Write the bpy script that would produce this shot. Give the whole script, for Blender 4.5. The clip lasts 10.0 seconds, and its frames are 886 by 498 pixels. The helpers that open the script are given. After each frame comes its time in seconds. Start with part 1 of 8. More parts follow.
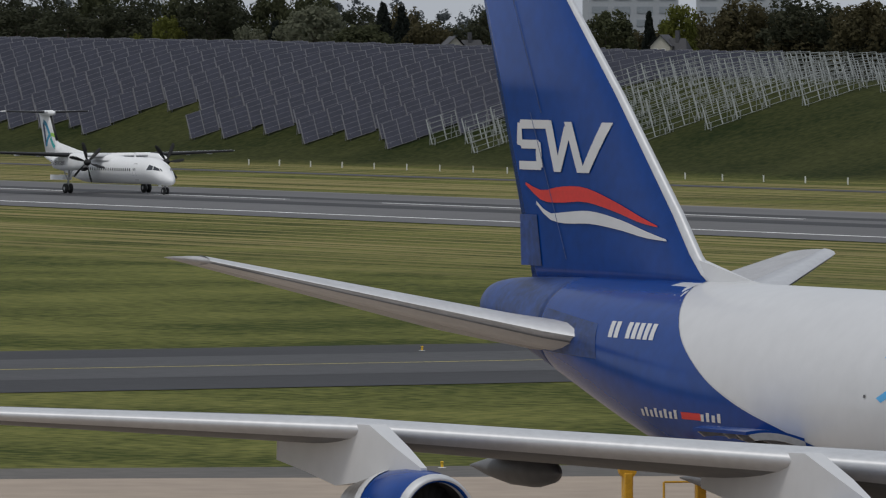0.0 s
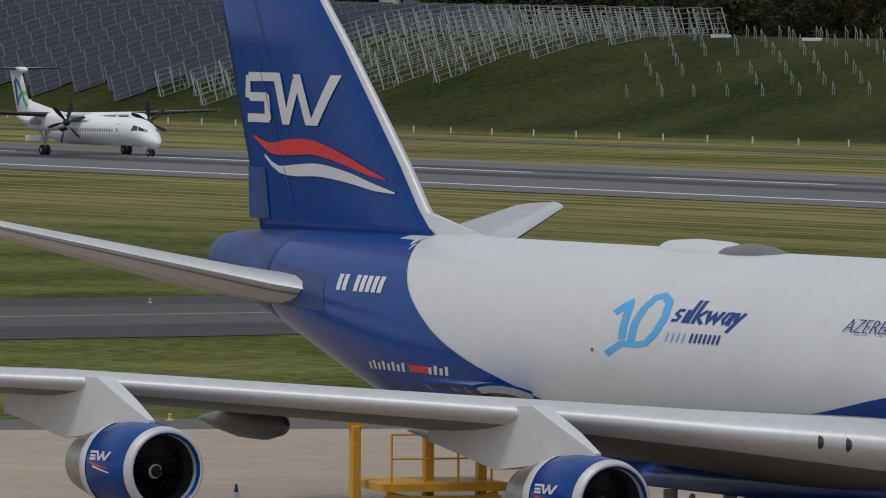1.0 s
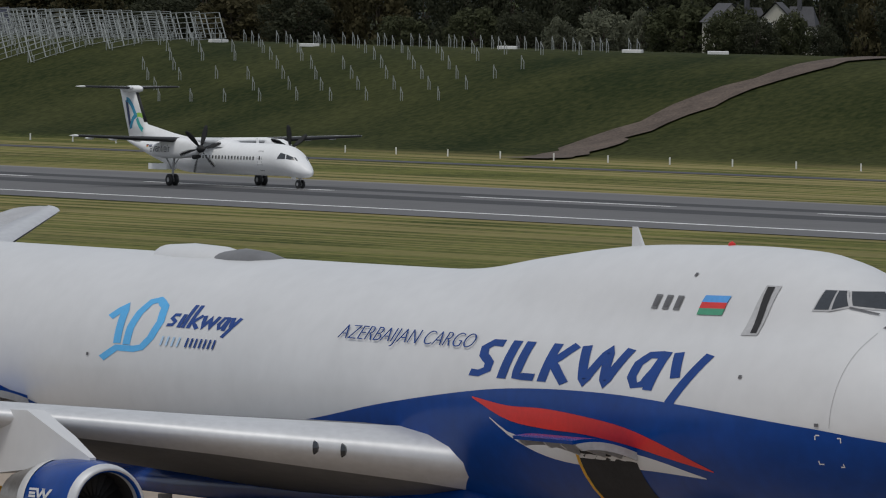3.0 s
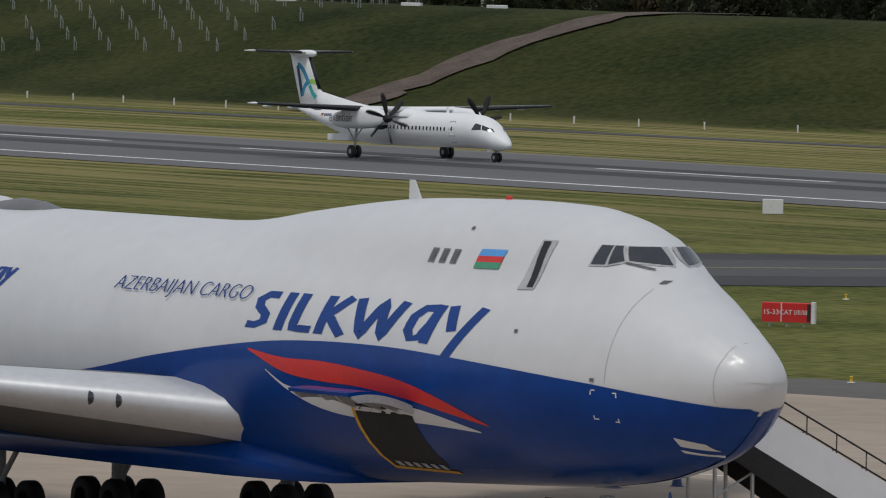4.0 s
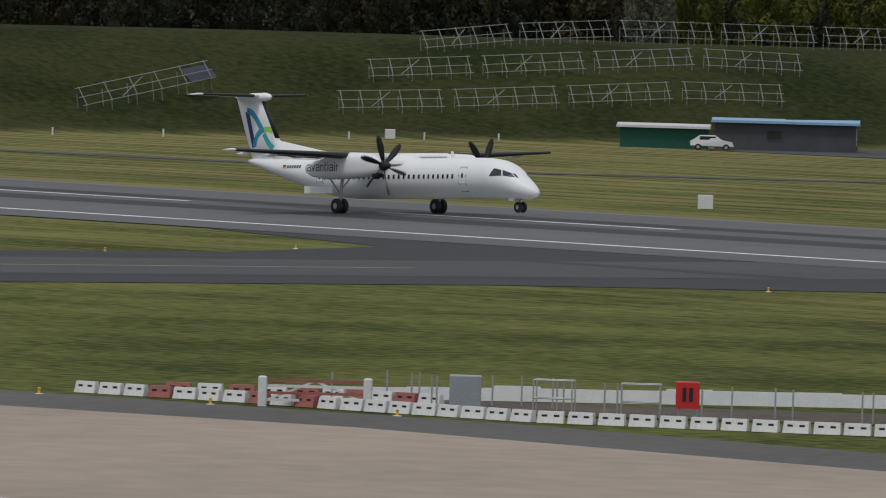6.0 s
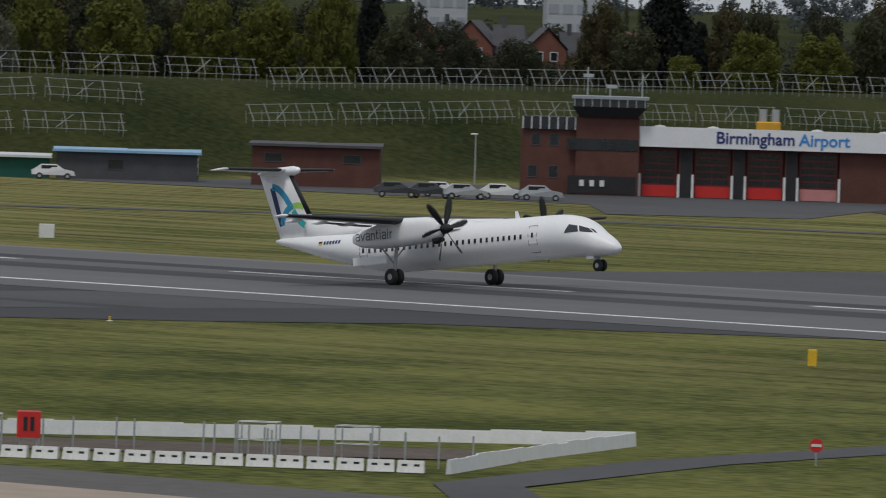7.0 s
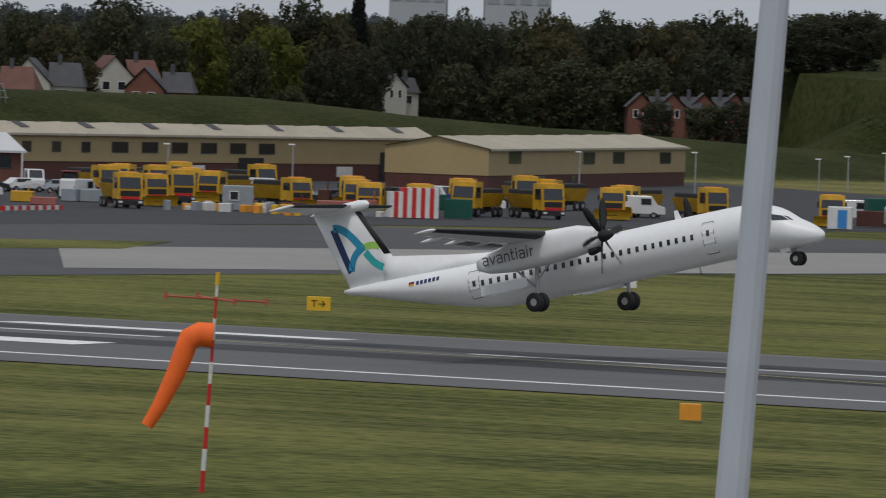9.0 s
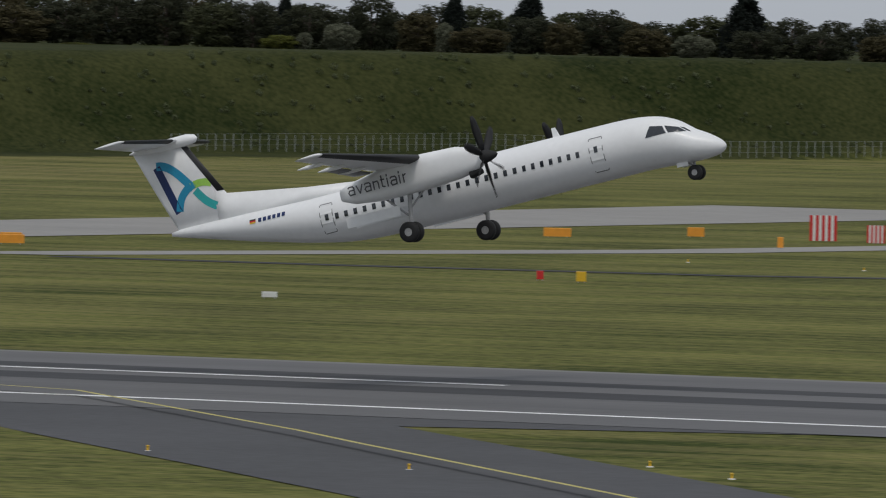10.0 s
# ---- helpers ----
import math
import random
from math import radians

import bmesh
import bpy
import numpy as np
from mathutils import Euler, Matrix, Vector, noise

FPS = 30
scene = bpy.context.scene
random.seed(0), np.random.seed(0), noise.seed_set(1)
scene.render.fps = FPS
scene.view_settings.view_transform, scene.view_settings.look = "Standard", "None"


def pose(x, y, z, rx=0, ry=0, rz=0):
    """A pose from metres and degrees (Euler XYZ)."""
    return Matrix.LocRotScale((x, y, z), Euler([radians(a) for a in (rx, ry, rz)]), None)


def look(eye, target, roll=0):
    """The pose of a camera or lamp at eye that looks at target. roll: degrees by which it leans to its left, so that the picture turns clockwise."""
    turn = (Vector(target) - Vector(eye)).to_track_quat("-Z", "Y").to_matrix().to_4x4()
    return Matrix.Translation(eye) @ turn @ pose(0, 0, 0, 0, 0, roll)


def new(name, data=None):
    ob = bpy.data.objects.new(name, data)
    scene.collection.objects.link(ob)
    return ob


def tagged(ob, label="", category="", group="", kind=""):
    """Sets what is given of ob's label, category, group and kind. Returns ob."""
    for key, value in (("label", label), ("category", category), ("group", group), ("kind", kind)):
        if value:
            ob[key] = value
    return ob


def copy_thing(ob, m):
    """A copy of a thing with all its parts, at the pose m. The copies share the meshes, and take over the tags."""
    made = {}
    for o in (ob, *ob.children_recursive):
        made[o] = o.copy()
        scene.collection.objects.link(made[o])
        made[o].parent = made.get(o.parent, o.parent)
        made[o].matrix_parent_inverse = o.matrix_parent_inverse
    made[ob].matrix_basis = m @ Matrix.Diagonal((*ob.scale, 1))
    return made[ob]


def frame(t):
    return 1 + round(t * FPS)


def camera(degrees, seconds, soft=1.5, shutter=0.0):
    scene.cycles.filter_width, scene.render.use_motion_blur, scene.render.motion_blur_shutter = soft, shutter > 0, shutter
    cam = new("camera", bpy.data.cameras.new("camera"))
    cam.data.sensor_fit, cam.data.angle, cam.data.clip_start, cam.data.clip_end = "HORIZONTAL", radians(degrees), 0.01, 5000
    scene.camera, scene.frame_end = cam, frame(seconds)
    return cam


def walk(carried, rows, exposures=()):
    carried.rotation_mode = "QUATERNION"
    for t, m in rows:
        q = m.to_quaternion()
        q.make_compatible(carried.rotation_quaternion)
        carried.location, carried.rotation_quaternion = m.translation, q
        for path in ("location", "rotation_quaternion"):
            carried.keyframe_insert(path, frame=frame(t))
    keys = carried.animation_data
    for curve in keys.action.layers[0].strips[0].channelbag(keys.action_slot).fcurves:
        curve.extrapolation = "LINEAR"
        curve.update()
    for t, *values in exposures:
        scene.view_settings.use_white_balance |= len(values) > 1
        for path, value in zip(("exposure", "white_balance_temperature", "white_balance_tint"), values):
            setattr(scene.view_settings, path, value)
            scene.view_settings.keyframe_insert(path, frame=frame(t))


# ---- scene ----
FOV = 5.6277
EYE = (0.0, 0.0, 16.99)
# seconds, heading, tilt, lean of a hand-held telephoto camera that turns on the spot
PAN = [
    (0.0, -62.108, -1.403, 0.08),
    (0.3, -61.379, -1.708, -0.06),
    (0.5, -60.971, -1.814, 0.02),
    (0.6, -60.733, -1.836, 0.06),
    (0.9, -60.458, -1.715, 0.22),
    (1.0, -60.379, -1.699, 0.26),
    (1.5, -59.457, -1.679, 0.50),
    (2.0, -58.537, -1.692, 0.49),
    (2.5, -57.475, -1.686, 0.85),
    (2.7, -57.352, -1.641, 0.75),
    (3.8, -56.189, -1.863, 1.18),
    (4.0, -55.752, -1.921, 1.30),
    (4.5, -54.296, -2.030, 1.30),
    (5.0, -52.617, -2.023, 1.36),
    (5.5, -50.607, -1.888, 1.63),
    (5.7, -49.889, -1.845, 1.60),
    (6.8, -45.843, -1.577, 1.71),
    (7.0, -44.743, -1.486, 1.74),
    (7.5, -42.074, -1.265, 1.72),
    (8.0, -39.318, -1.236, 1.94),
    (8.2, -38.114, -1.261, 2.00),
    (8.5, -36.235, -1.349, 2.06),
    (8.8, -34.704, -1.357, 1.89),
    (9.0, -33.629, -1.345, 1.83),
    (9.2, -32.252, -1.324, 1.78),
    (9.5, -29.589, -1.281, 1.78),
    (9.8, -26.650, -1.300, 1.53),
    (10.0, -25.065, -1.326, 1.17),
]


def aim(heading, tilt, lean):
    a, b = radians(heading), radians(tilt)
    way = Vector((math.sin(a) * math.cos(b), math.cos(a) * math.cos(b), math.sin(b)))
    return look(EYE, Vector(EYE) + 100 * way, lean)


cam = camera(FOV, 10.0, soft=1.1, shutter=0.06)
walk(cam, [(t, aim(a, b, c)) for t, a, b, c in PAN])

# ---- light: bright overcast, sun low behind cloud ----
world = bpy.data.worlds.new("overcast_sky")
scene.world = world
world.use_nodes = True
wn, wl = world.node_tree.nodes, world.node_tree.links
wn.clear()
sky = wn.new("ShaderNodeTexSky")
sky.sky_type = "NISHITA"
sky.sun_disc = False
sky.sun_elevation = radians(64)
sky.sun_rotation = radians(160)
sky.air_density, sky.dust_density = 1.0, 1.5
grey = wn.new("ShaderNodeHueSaturation")
grey.inputs["Saturation"].default_value = 0.35
wbg = wn.new("ShaderNodeBackground")
wbg.inputs["Strength"].default_value = 0.0475
wout = wn.new("ShaderNodeOutputWorld")
wl.new(sky.outputs[0], grey.inputs["Color"])
# an even cloud sheet over most of the clear sky
cloud = wn.new("ShaderNodeMix")
cloud.data_type = "RGBA"
cloud.inputs["Factor"].default_value = 0.6
cloud.inputs["B"].default_value = (12.6, 13.6, 15.2, 1)
wl.new(grey.outputs[0], cloud.inputs["A"])
wl.new(cloud.outputs["Result"], wbg.inputs["Color"])
wl.new(wbg.outputs[0], wout.inputs["Surface"])
sun = new("sun", bpy.data.lights.new("sun", "SUN"))
sun.data.energy, sun.data.angle, sun.data.color = 1.1, radians(14), (1.0, 0.96, 0.9)
sun.matrix_world = look((0, 0, 50), (-math.sin(radians(160)) * 0.44, -math.cos(radians(160)) * 0.44, 50 - 0.90))
scene.view_settings.exposure = 0.0

# ---- small tools ----
def mat(name, color, rough=0.6, metal=0.0, vary=0.12, scale=1.0, bump=0.0, spec=0.5, fine=8.0, coat=0.0, stretch=(1, 1, 1), second=None):
    """A painted or natural surface: base colour, patches at two scales, grain in the relief."""
    m = bpy.data.materials.new(name)
    m.use_nodes = True
    n, l = m.node_tree.nodes, m.node_tree.links
    b = n["Principled BSDF"]
    b.inputs["Roughness"].default_value = rough
    b.inputs["Metallic"].default_value = metal
    b.inputs["Specular IOR Level"].default_value = spec
    b.inputs["Coat Weight"].default_value = coat
    tc = n.new("ShaderNodeTexCoord")
    mp = n.new("ShaderNodeMapping")
    mp.inputs["Scale"].default_value = stretch
    l.new(tc.outputs["Object"], mp.inputs[0])
    big, small = n.new("ShaderNodeTexNoise"), n.new("ShaderNodeTexNoise")
    big.inputs["Scale"].default_value, big.inputs["Detail"].default_value = scale, 5
    small.inputs["Scale"].default_value, small.inputs["Detail"].default_value = scale * fine, 4
    l.new(mp.outputs[0], big.inputs[0])
    l.new(mp.outputs[0], small.inputs[0])
    add = n.new("ShaderNodeMath")
    add.operation = "MULTIPLY_ADD"
    add.inputs[1].default_value = 0.5
    l.new(small.outputs[0], add.inputs[0])
    half = n.new("ShaderNodeMath")
    half.operation = "MULTIPLY"
    half.inputs[1].default_value = 0.5
    l.new(big.outputs[0], half.inputs[0])
    l.new(half.outputs[0], add.inputs[2])
    ramp = n.new("ShaderNodeValToRGB")
    c = Vector(color)
    d = Vector(second) if second else c * (1 + vary)
    ramp.color_ramp.elements[0].position, ramp.color_ramp.elements[1].position = 0.32, 0.68
    ramp.color_ramp.elements[0].color = (*(c if second else c * (1 - vary)), 1)
    ramp.color_ramp.elements[1].color = (*d, 1)
    l.new(add.outputs[0], ramp.inputs[0])
    l.new(ramp.outputs[0], b.inputs["Base Color"])
    if bump:
        bp = n.new("ShaderNodeBump")
        bp.inputs["Strength"].default_value = bump
        bp.inputs["Distance"].default_value = 0.05
        l.new(small.outputs[0], bp.inputs["Height"])
        l.new(bp.outputs[0], b.inputs["Normal"])
    return m


def mesh_of(name, verts, faces, material, smooth=False):
    me = bpy.data.meshes.new(name)
    me.from_pydata([tuple(v) for v in verts], [], [tuple(f) for f in faces])
    me.update()
    if material:
        me.materials.append(material)
    if smooth:
        me.polygons.foreach_set("use_smooth", [True] * len(me.polygons))
    return me


def empty(name, m=None):
    ob = new(name)
    ob.empty_display_size = 0.5
    if m is not None:
        ob.matrix_world = m
    return ob


def piece(name, verts, faces, material, parent=None, label="", smooth=False):
    ob = new(name, mesh_of(name, verts, faces, material, smooth))
    if parent is not None:
        ob.parent = parent
    if label:
        ob["label"] = label
    return ob


def part(name, bm, material, parent=None, label="", smooth=False):
    me = bpy.data.meshes.new(name)
    bm.to_mesh(me)
    bm.free()
    if material:
        me.materials.append(material)
    if smooth:
        me.polygons.foreach_set("use_smooth", [True] * len(me.polygons))
    ob = new(name, me)
    if parent is not None:
        ob.parent = parent
    if label:
        ob["label"] = label
    return ob


class Soup:
    """Vertices and faces gathered for one mesh."""

    def __init__(self):
        self.v, self.f = [], []

    def add(self, verts, faces):
        o = len(self.v)
        self.v += [tuple(p) for p in verts]
        self.f += [tuple(i + o for i in f) for f in faces]
        return self

    def box(self, x0, x1, y0, y1, z0, z1, m=None):
        vs = [Vector((x, y, z)) for z in (z0, z1) for y in (y0, y1) for x in (x0, x1)]
        if m is not None:
            vs = [m @ p for p in vs]
        return self.add(vs, [(0, 2, 3, 1), (4, 5, 7, 6), (0, 1, 5, 4), (2, 6, 7, 3), (0, 4, 6, 2), (1, 3, 7, 5)])

    def bevel_box(self, x0, x1, y0, y1, z0, z1, r, m=None):
        """A box with chamfered vertical and top edges."""
        ring = []
        for z, k in ((z0, 0), (z1 - r, 0), (z1, r)):
            a, b, c, d = x0 + k, x1 - k, y0 + k, y1 - k
            ring.append([(a + r, c, z), (b - r, c, z), (b, c + r, z), (b, d - r, z), (b - r, d, z), (a + r, d, z), (a, d - r, z), (a, c + r, z)])
        vs = [Vector(p) for q in ring for p in q]
        if m is not None:
            vs = [m @ p for p in vs]
        fs = [tuple(range(7, -1, -1)), tuple(range(16, 24))]
        for k in range(2):
            fs += [(k * 8 + i, k * 8 + (i + 1) % 8, k * 8 + 8 + (i + 1) % 8, k * 8 + 8 + i) for i in range(8)]
        return self.add(vs, fs)

    def rod(self, a, b, r, n=6, r2=None):
        a, b = Vector(a), Vector(b)
        d = (b - a).normalized()
        u = d.orthogonal().normalized()
        w = d.cross(u)
        r2 = r if r2 is None else r2
        vs = []
        for p, q in ((a, r), (b, r2)):
            vs += [p + (u * math.cos(2 * math.pi * i / n) + w * math.sin(2 * math.pi * i / n)) * q for i in range(n)]
        fs = [(i, (i + 1) % n, n + (i + 1) % n, n + i) for i in range(n)]
        fs += [tuple(range(n - 1, -1, -1)), tuple(range(n, 2 * n))]
        return self.add(vs, fs)

    def lathe(self, profile, n=24, m=None):
        """A body of revolution about local x from (x, r) pairs."""
        vs, fs = [], []
        for x, r in profile:
            vs += [Vector((x, r * math.cos(2 * math.pi * i / n), r * math.sin(2 * math.pi * i / n))) for i in range(n)]
        for k in range(len(profile) - 1):
            fs += [(k * n + i, k * n + (i + 1) % n, (k + 1) * n + (i + 1) % n, (k + 1) * n + i) for i in range(n)]
        if m is not None:
            vs = [m @ p for p in vs]
        return self.add(vs, fs)

    def loft(self, rings, caps=True, closed=True):
        n = len(rings[0])
        vs, fs = [p for r in rings for p in r], []
        for k in range(len(rings) - 1):
            fs += [(k * n + i, k * n + (i + 1) % n, (k + 1) * n + (i + 1) % n, (k + 1) * n + i) for i in range(n if closed else n - 1)]
        if caps:
            fs += [tuple(range(n - 1, -1, -1)), tuple(range((len(rings) - 1) * n, len(rings) * n))]
        return self.add(vs, fs)

    def make(self, name, material, parent=None, label="", smooth=False):
        return piece(name, self.v, self.f, material, parent, label, smooth)


def lerp(table, x):
    """Rows (x, a, b, ...): smooth values at x."""
    if x <= table[0][0]:
        return list(table[0][1:])
    for p, q in zip(table, table[1:]):
        if x <= q[0]:
            k = (x - p[0]) / (q[0] - p[0])
            return [a + (b - a) * k for a, b in zip(p[1:], q[1:])]
    return list(table[-1][1:])


def spline(table, x):
    """As lerp, with rounded corners (Catmull-Rom)."""
    n = len(table)
    if x <= table[0][0]:
        return list(table[0][1:])
    if x >= table[-1][0]:
        return list(table[-1][1:])
    i = max(k for k in range(n - 1) if table[k][0] <= x)
    p, q = table[i], table[i + 1]
    o, r = table[max(i - 1, 0)], table[min(i + 2, n - 1)]
    dx = q[0] - p[0]
    k = (x - p[0]) / dx
    out = []
    for j in range(1, len(p)):
        m0 = (q[j] - o[j]) / (q[0] - o[0]) * dx
        m1 = (r[j] - p[j]) / (r[0] - p[0]) * dx
        out.append((2 * k ** 3 - 3 * k * k + 1) * p[j] + (k ** 3 - 2 * k * k + k) * m0 + (3 * k * k - 2 * k ** 3) * q[j] + (k ** 3 - k * k) * m1)
    return out


def wing_section(le, chord, thick, n=9):
    """Airfoil ring in the x-z plane: le is the leading edge (points to +x), chord runs to -x."""
    up, lo = [], []
    for i in range(n + 1):
        c = (1 - math.cos(math.pi * i / n)) / 2
        y = 5 * thick * (0.2969 * math.sqrt(c) - 0.126 * c - 0.3516 * c * c + 0.2843 * c ** 3 - 0.1036 * c ** 4)
        up.append(Vector((le[0] - c * chord, le[1], le[2] + y * chord * 1.1)))
        lo.append(Vector((le[0] - c * chord, le[1], le[2] - y * chord * 0.9)))
    return up + lo[-2:0:-1]


def words(text, size, material, name, m, parent=None, label="", shear=0.0, thin=0.0):
    """Flat lettering in Blender's own font, standing in the local x-z plane."""
    cu = bpy.data.curves.new(name, "FONT")
    cu.body, cu.size, cu.shear, cu.extrude = text, size, shear, 0.01
    cu.offset = thin
    cu.align_x, cu.align_y = "CENTER", "CENTER"
    tmp = bpy.data.objects.new(name, cu)
    scene.collection.objects.link(tmp)
    me = bpy.data.meshes.new_from_object(tmp.evaluated_get(bpy.context.evaluated_depsgraph_get()))
    bpy.data.objects.remove(tmp)
    me.transform(Matrix.Rotation(math.pi / 2, 4, "X"))
    me.materials.clear()
    me.materials.append(material)
    ob = new(name, me)
    if parent is not None:
        ob.parent = parent
    ob.matrix_basis = m
    if label:
        ob["label"] = label
    return ob

# ---- surfaces ----
def grass_material():
    m = mat("grass", (0.036, 0.050, 0.010), rough=0.95, spec=0.05, scale=0.05, fine=24, second=(0.170, 0.172, 0.050), bump=0.0)
    n, l = m.node_tree.nodes, m.node_tree.links
    b = n["Principled BSDF"]
    tc, mp, wave = n.new("ShaderNodeTexCoord"), n.new("ShaderNodeMapping"), n.new("ShaderNodeTexNoise")
    mp.inputs["Scale"].default_value = (0.005, 0.42, 0.02)
    wave.inputs["Scale"].default_value, wave.inputs["Detail"].default_value = 1.0, 6
    l.new(tc.outputs["Object"], mp.inputs[0])
    l.new(mp.outputs[0], wave.inputs[0])
    r = n.new("ShaderNodeValToRGB")
    r.color_ramp.elements[0].position, r.color_ramp.elements[1].position = 0.47, 0.56
    r.color_ramp.elements[0].color = (0, 0, 0, 1)
    r.color_ramp.elements[1].color = (0.9, 0.9, 0.9, 1)
    l.new(wave.outputs[0], r.inputs[0])
    # mown swaths lie only on the level airfield beside the runway
    sep = n.new("ShaderNodeSeparateXYZ")
    l.new(tc.outputs["Object"], sep.inputs[0])
    lim = n.new("ShaderNodeMapRange")
    lim.inputs["From Min"].default_value, lim.inputs["From Max"].default_value = 0.6, 0.2
    l.new(sep.outputs["Z"], lim.inputs["Value"])
    lim2 = n.new("ShaderNodeMapRange")
    lim2.inputs["From Min"].default_value, lim2.inputs["From Max"].default_value = -400.0, -620.0
    lim2.inputs["To Min"].default_value = 0.3
    l.new(sep.outputs["X"], lim2.inputs["Value"])
    k = n.new("ShaderNodeMath")
    k.operation = "MULTIPLY"
    l.new(r.outputs[0], k.inputs[0])
    l.new(lim.outputs[0], k.inputs[1])
    k2 = n.new("ShaderNodeMath")
    k2.operation = "MULTIPLY"
    l.new(k.outputs[0], k2.inputs[0])
    l.new(lim2.outputs[0], k2.inputs[1])
    mix = n.new("ShaderNodeMix")
    mix.data_type = "RGBA"
    ramp = [x for x in n if x.bl_idname == "ShaderNodeValToRGB"][0]
    ramp.color_ramp.elements[0].position, ramp.color_ramp.elements[1].position = 0.39, 0.62
    l.new(k2.outputs[0], mix.inputs["Factor"])
    l.new(ramp.outputs[0], mix.inputs["A"])
    mix.inputs["B"].default_value = (0.27, 0.225, 0.10, 1)
    # rough unmown grass on the bunds
    rough = n.new("ShaderNodeValToRGB")
    rough.color_ramp.elements[0].position, rough.color_ramp.elements[1].position = 0.36, 0.64
    rough.color_ramp.elements[0].color = (0.014, 0.022, 0.006, 1)
    rough.color_ramp.elements[1].color = (0.056, 0.060, 0.021, 1)
    l.new(ramp.inputs[0].links[0].from_socket, rough.inputs[0])
    kind = n.new("ShaderNodeAttribute")
    kind.attribute_name = "bund"
    mix2 = n.new("ShaderNodeMix")
    mix2.data_type = "RGBA"
    l.new(kind.outputs["Fac"], mix2.inputs["Factor"])
    l.new(mix.outputs["Result"], mix2.inputs["A"])
    l.new(rough.outputs[0], mix2.inputs["B"])
    l.new(mix2.outputs["Result"], b.inputs["Base Color"])
    return m


GRASS = grass_material()
ASPHALT = mat("runway_asphalt", (0.115, 0.114, 0.116), rough=0.85, scale=0.05, fine=30, vary=0.2, stretch=(0.1, 1.6, 1))
DARK_ASPHALT = mat("taxiway_asphalt", (0.032, 0.032, 0.036), rough=0.9, scale=0.08, fine=20, vary=0.25)
MID_ASPHALT = mat("worn_asphalt", (0.062, 0.062, 0.066), rough=0.9, scale=0.06, fine=20, vary=0.25)
RUBBER = mat("rubber_streak", (0.030, 0.030, 0.033), rough=0.8, scale=0.03, fine=20, vary=0.4, stretch=(0.05, 2.5, 1))
MARGIN = mat("apron_margin_asphalt", (0.105, 0.097, 0.088), rough=0.9, scale=0.06, fine=20, vary=0.25)
CONCRETE = mat("apron_concrete", (0.355, 0.285, 0.222), rough=0.85, scale=0.05, fine=12, vary=0.16)
PALE_CONCRETE = mat("old_concrete", (0.27, 0.26, 0.245), rough=0.9, scale=0.06, fine=12, vary=0.15)
LINE = mat("white_line_paint", (0.80, 0.80, 0.79), rough=0.7, scale=0.4, fine=6, vary=0.25)
YLINE = mat("yellow_line_paint", (0.50, 0.44, 0.12), rough=0.7, scale=0.4, fine=6, vary=0.2)
SOIL = mat("bare_soil", (0.050, 0.036, 0.028), rough=1.0, scale=0.4, fine=8, second=(0.14, 0.105, 0.082))

# ---- ground: one sheet to the horizon, with the noise bund beyond the runway ----
TOE = [(-2600, 470, 14), (-1300, 490, 12.6), (-1100, 500, 12.0), (-1000, 505, 11.0), (-900, 508, 10.6), (-810, 503, 10.5), (-748, 505, 10.4), (-702, 512, 10.2), (-680, 530, 9.9),
       (-676, 552, 9.9), (-672, 580, 9.9), (-652, 615, 9.7), (-640, 680, 9.4), (-632, 760, 9.5), (-622, 850, 9.2), (-610, 930, 8.6), (-605, 955, 7.0), (-600, 990, 5.4), (-590, 1030, 3.4), (-575, 1075, 0.2)]
MOUND = [(-640, 1038, 0), (-620, 1050, 12.6), (-600, 1080, 13.6), (-560, 1170, 14.8), (-520, 1240, 14.6), (-430, 1400, 14), (-300, 1600, 12)]


def beyond(line, x, y):
    """Distance past a line of points, and the height that belongs to the nearest stretch."""
    best, hh, side = np.full(x.shape, 1e9), np.zeros(x.shape), np.zeros(x.shape)
    for (ax, ay, az), (bx, by, bz) in zip(line, line[1:]):
        dx, dy = bx - ax, by - ay
        k = np.clip(((x - ax) * dx + (y - ay) * dy) / (dx * dx + dy * dy), 0, 1)
        d = np.hypot(x - ax - k * dx, y - ay - k * dy)
        near = d < best
        best = np.where(near, d, best)
        hh = np.where(near, az + (bz - az) * k, hh)
        side = np.where(near, np.sign(dx * (y - ay) - dy * (x - ax)), side)
    return best * side, hh


def height(x, y):
    x, y = np.asarray(x, float), np.asarray(y, float)
    z = np.clip((340 - y) / 120, 0, 1) * 1.0
    d, hh = beyond(TOE, x, y)
    k = np.clip(d / 46, 0, 1)
    back = np.clip((d - 56) / 90, 0, 1)
    z = np.maximum(z, hh * (k * k * (3 - 2 * k)) * (1 - 0.65 * back))
    d, hh = beyond(MOUND, x, y)
    k = np.clip(d / 26, 0, 1)
    z = np.maximum(z, hh * (k * k * (3 - 2 * k)))
    far = np.clip((np.hypot(x, y) - 1250) / 3000, 0, 1)
    return z + far * 9


def gz(x, y):
    return float(height(x, y))


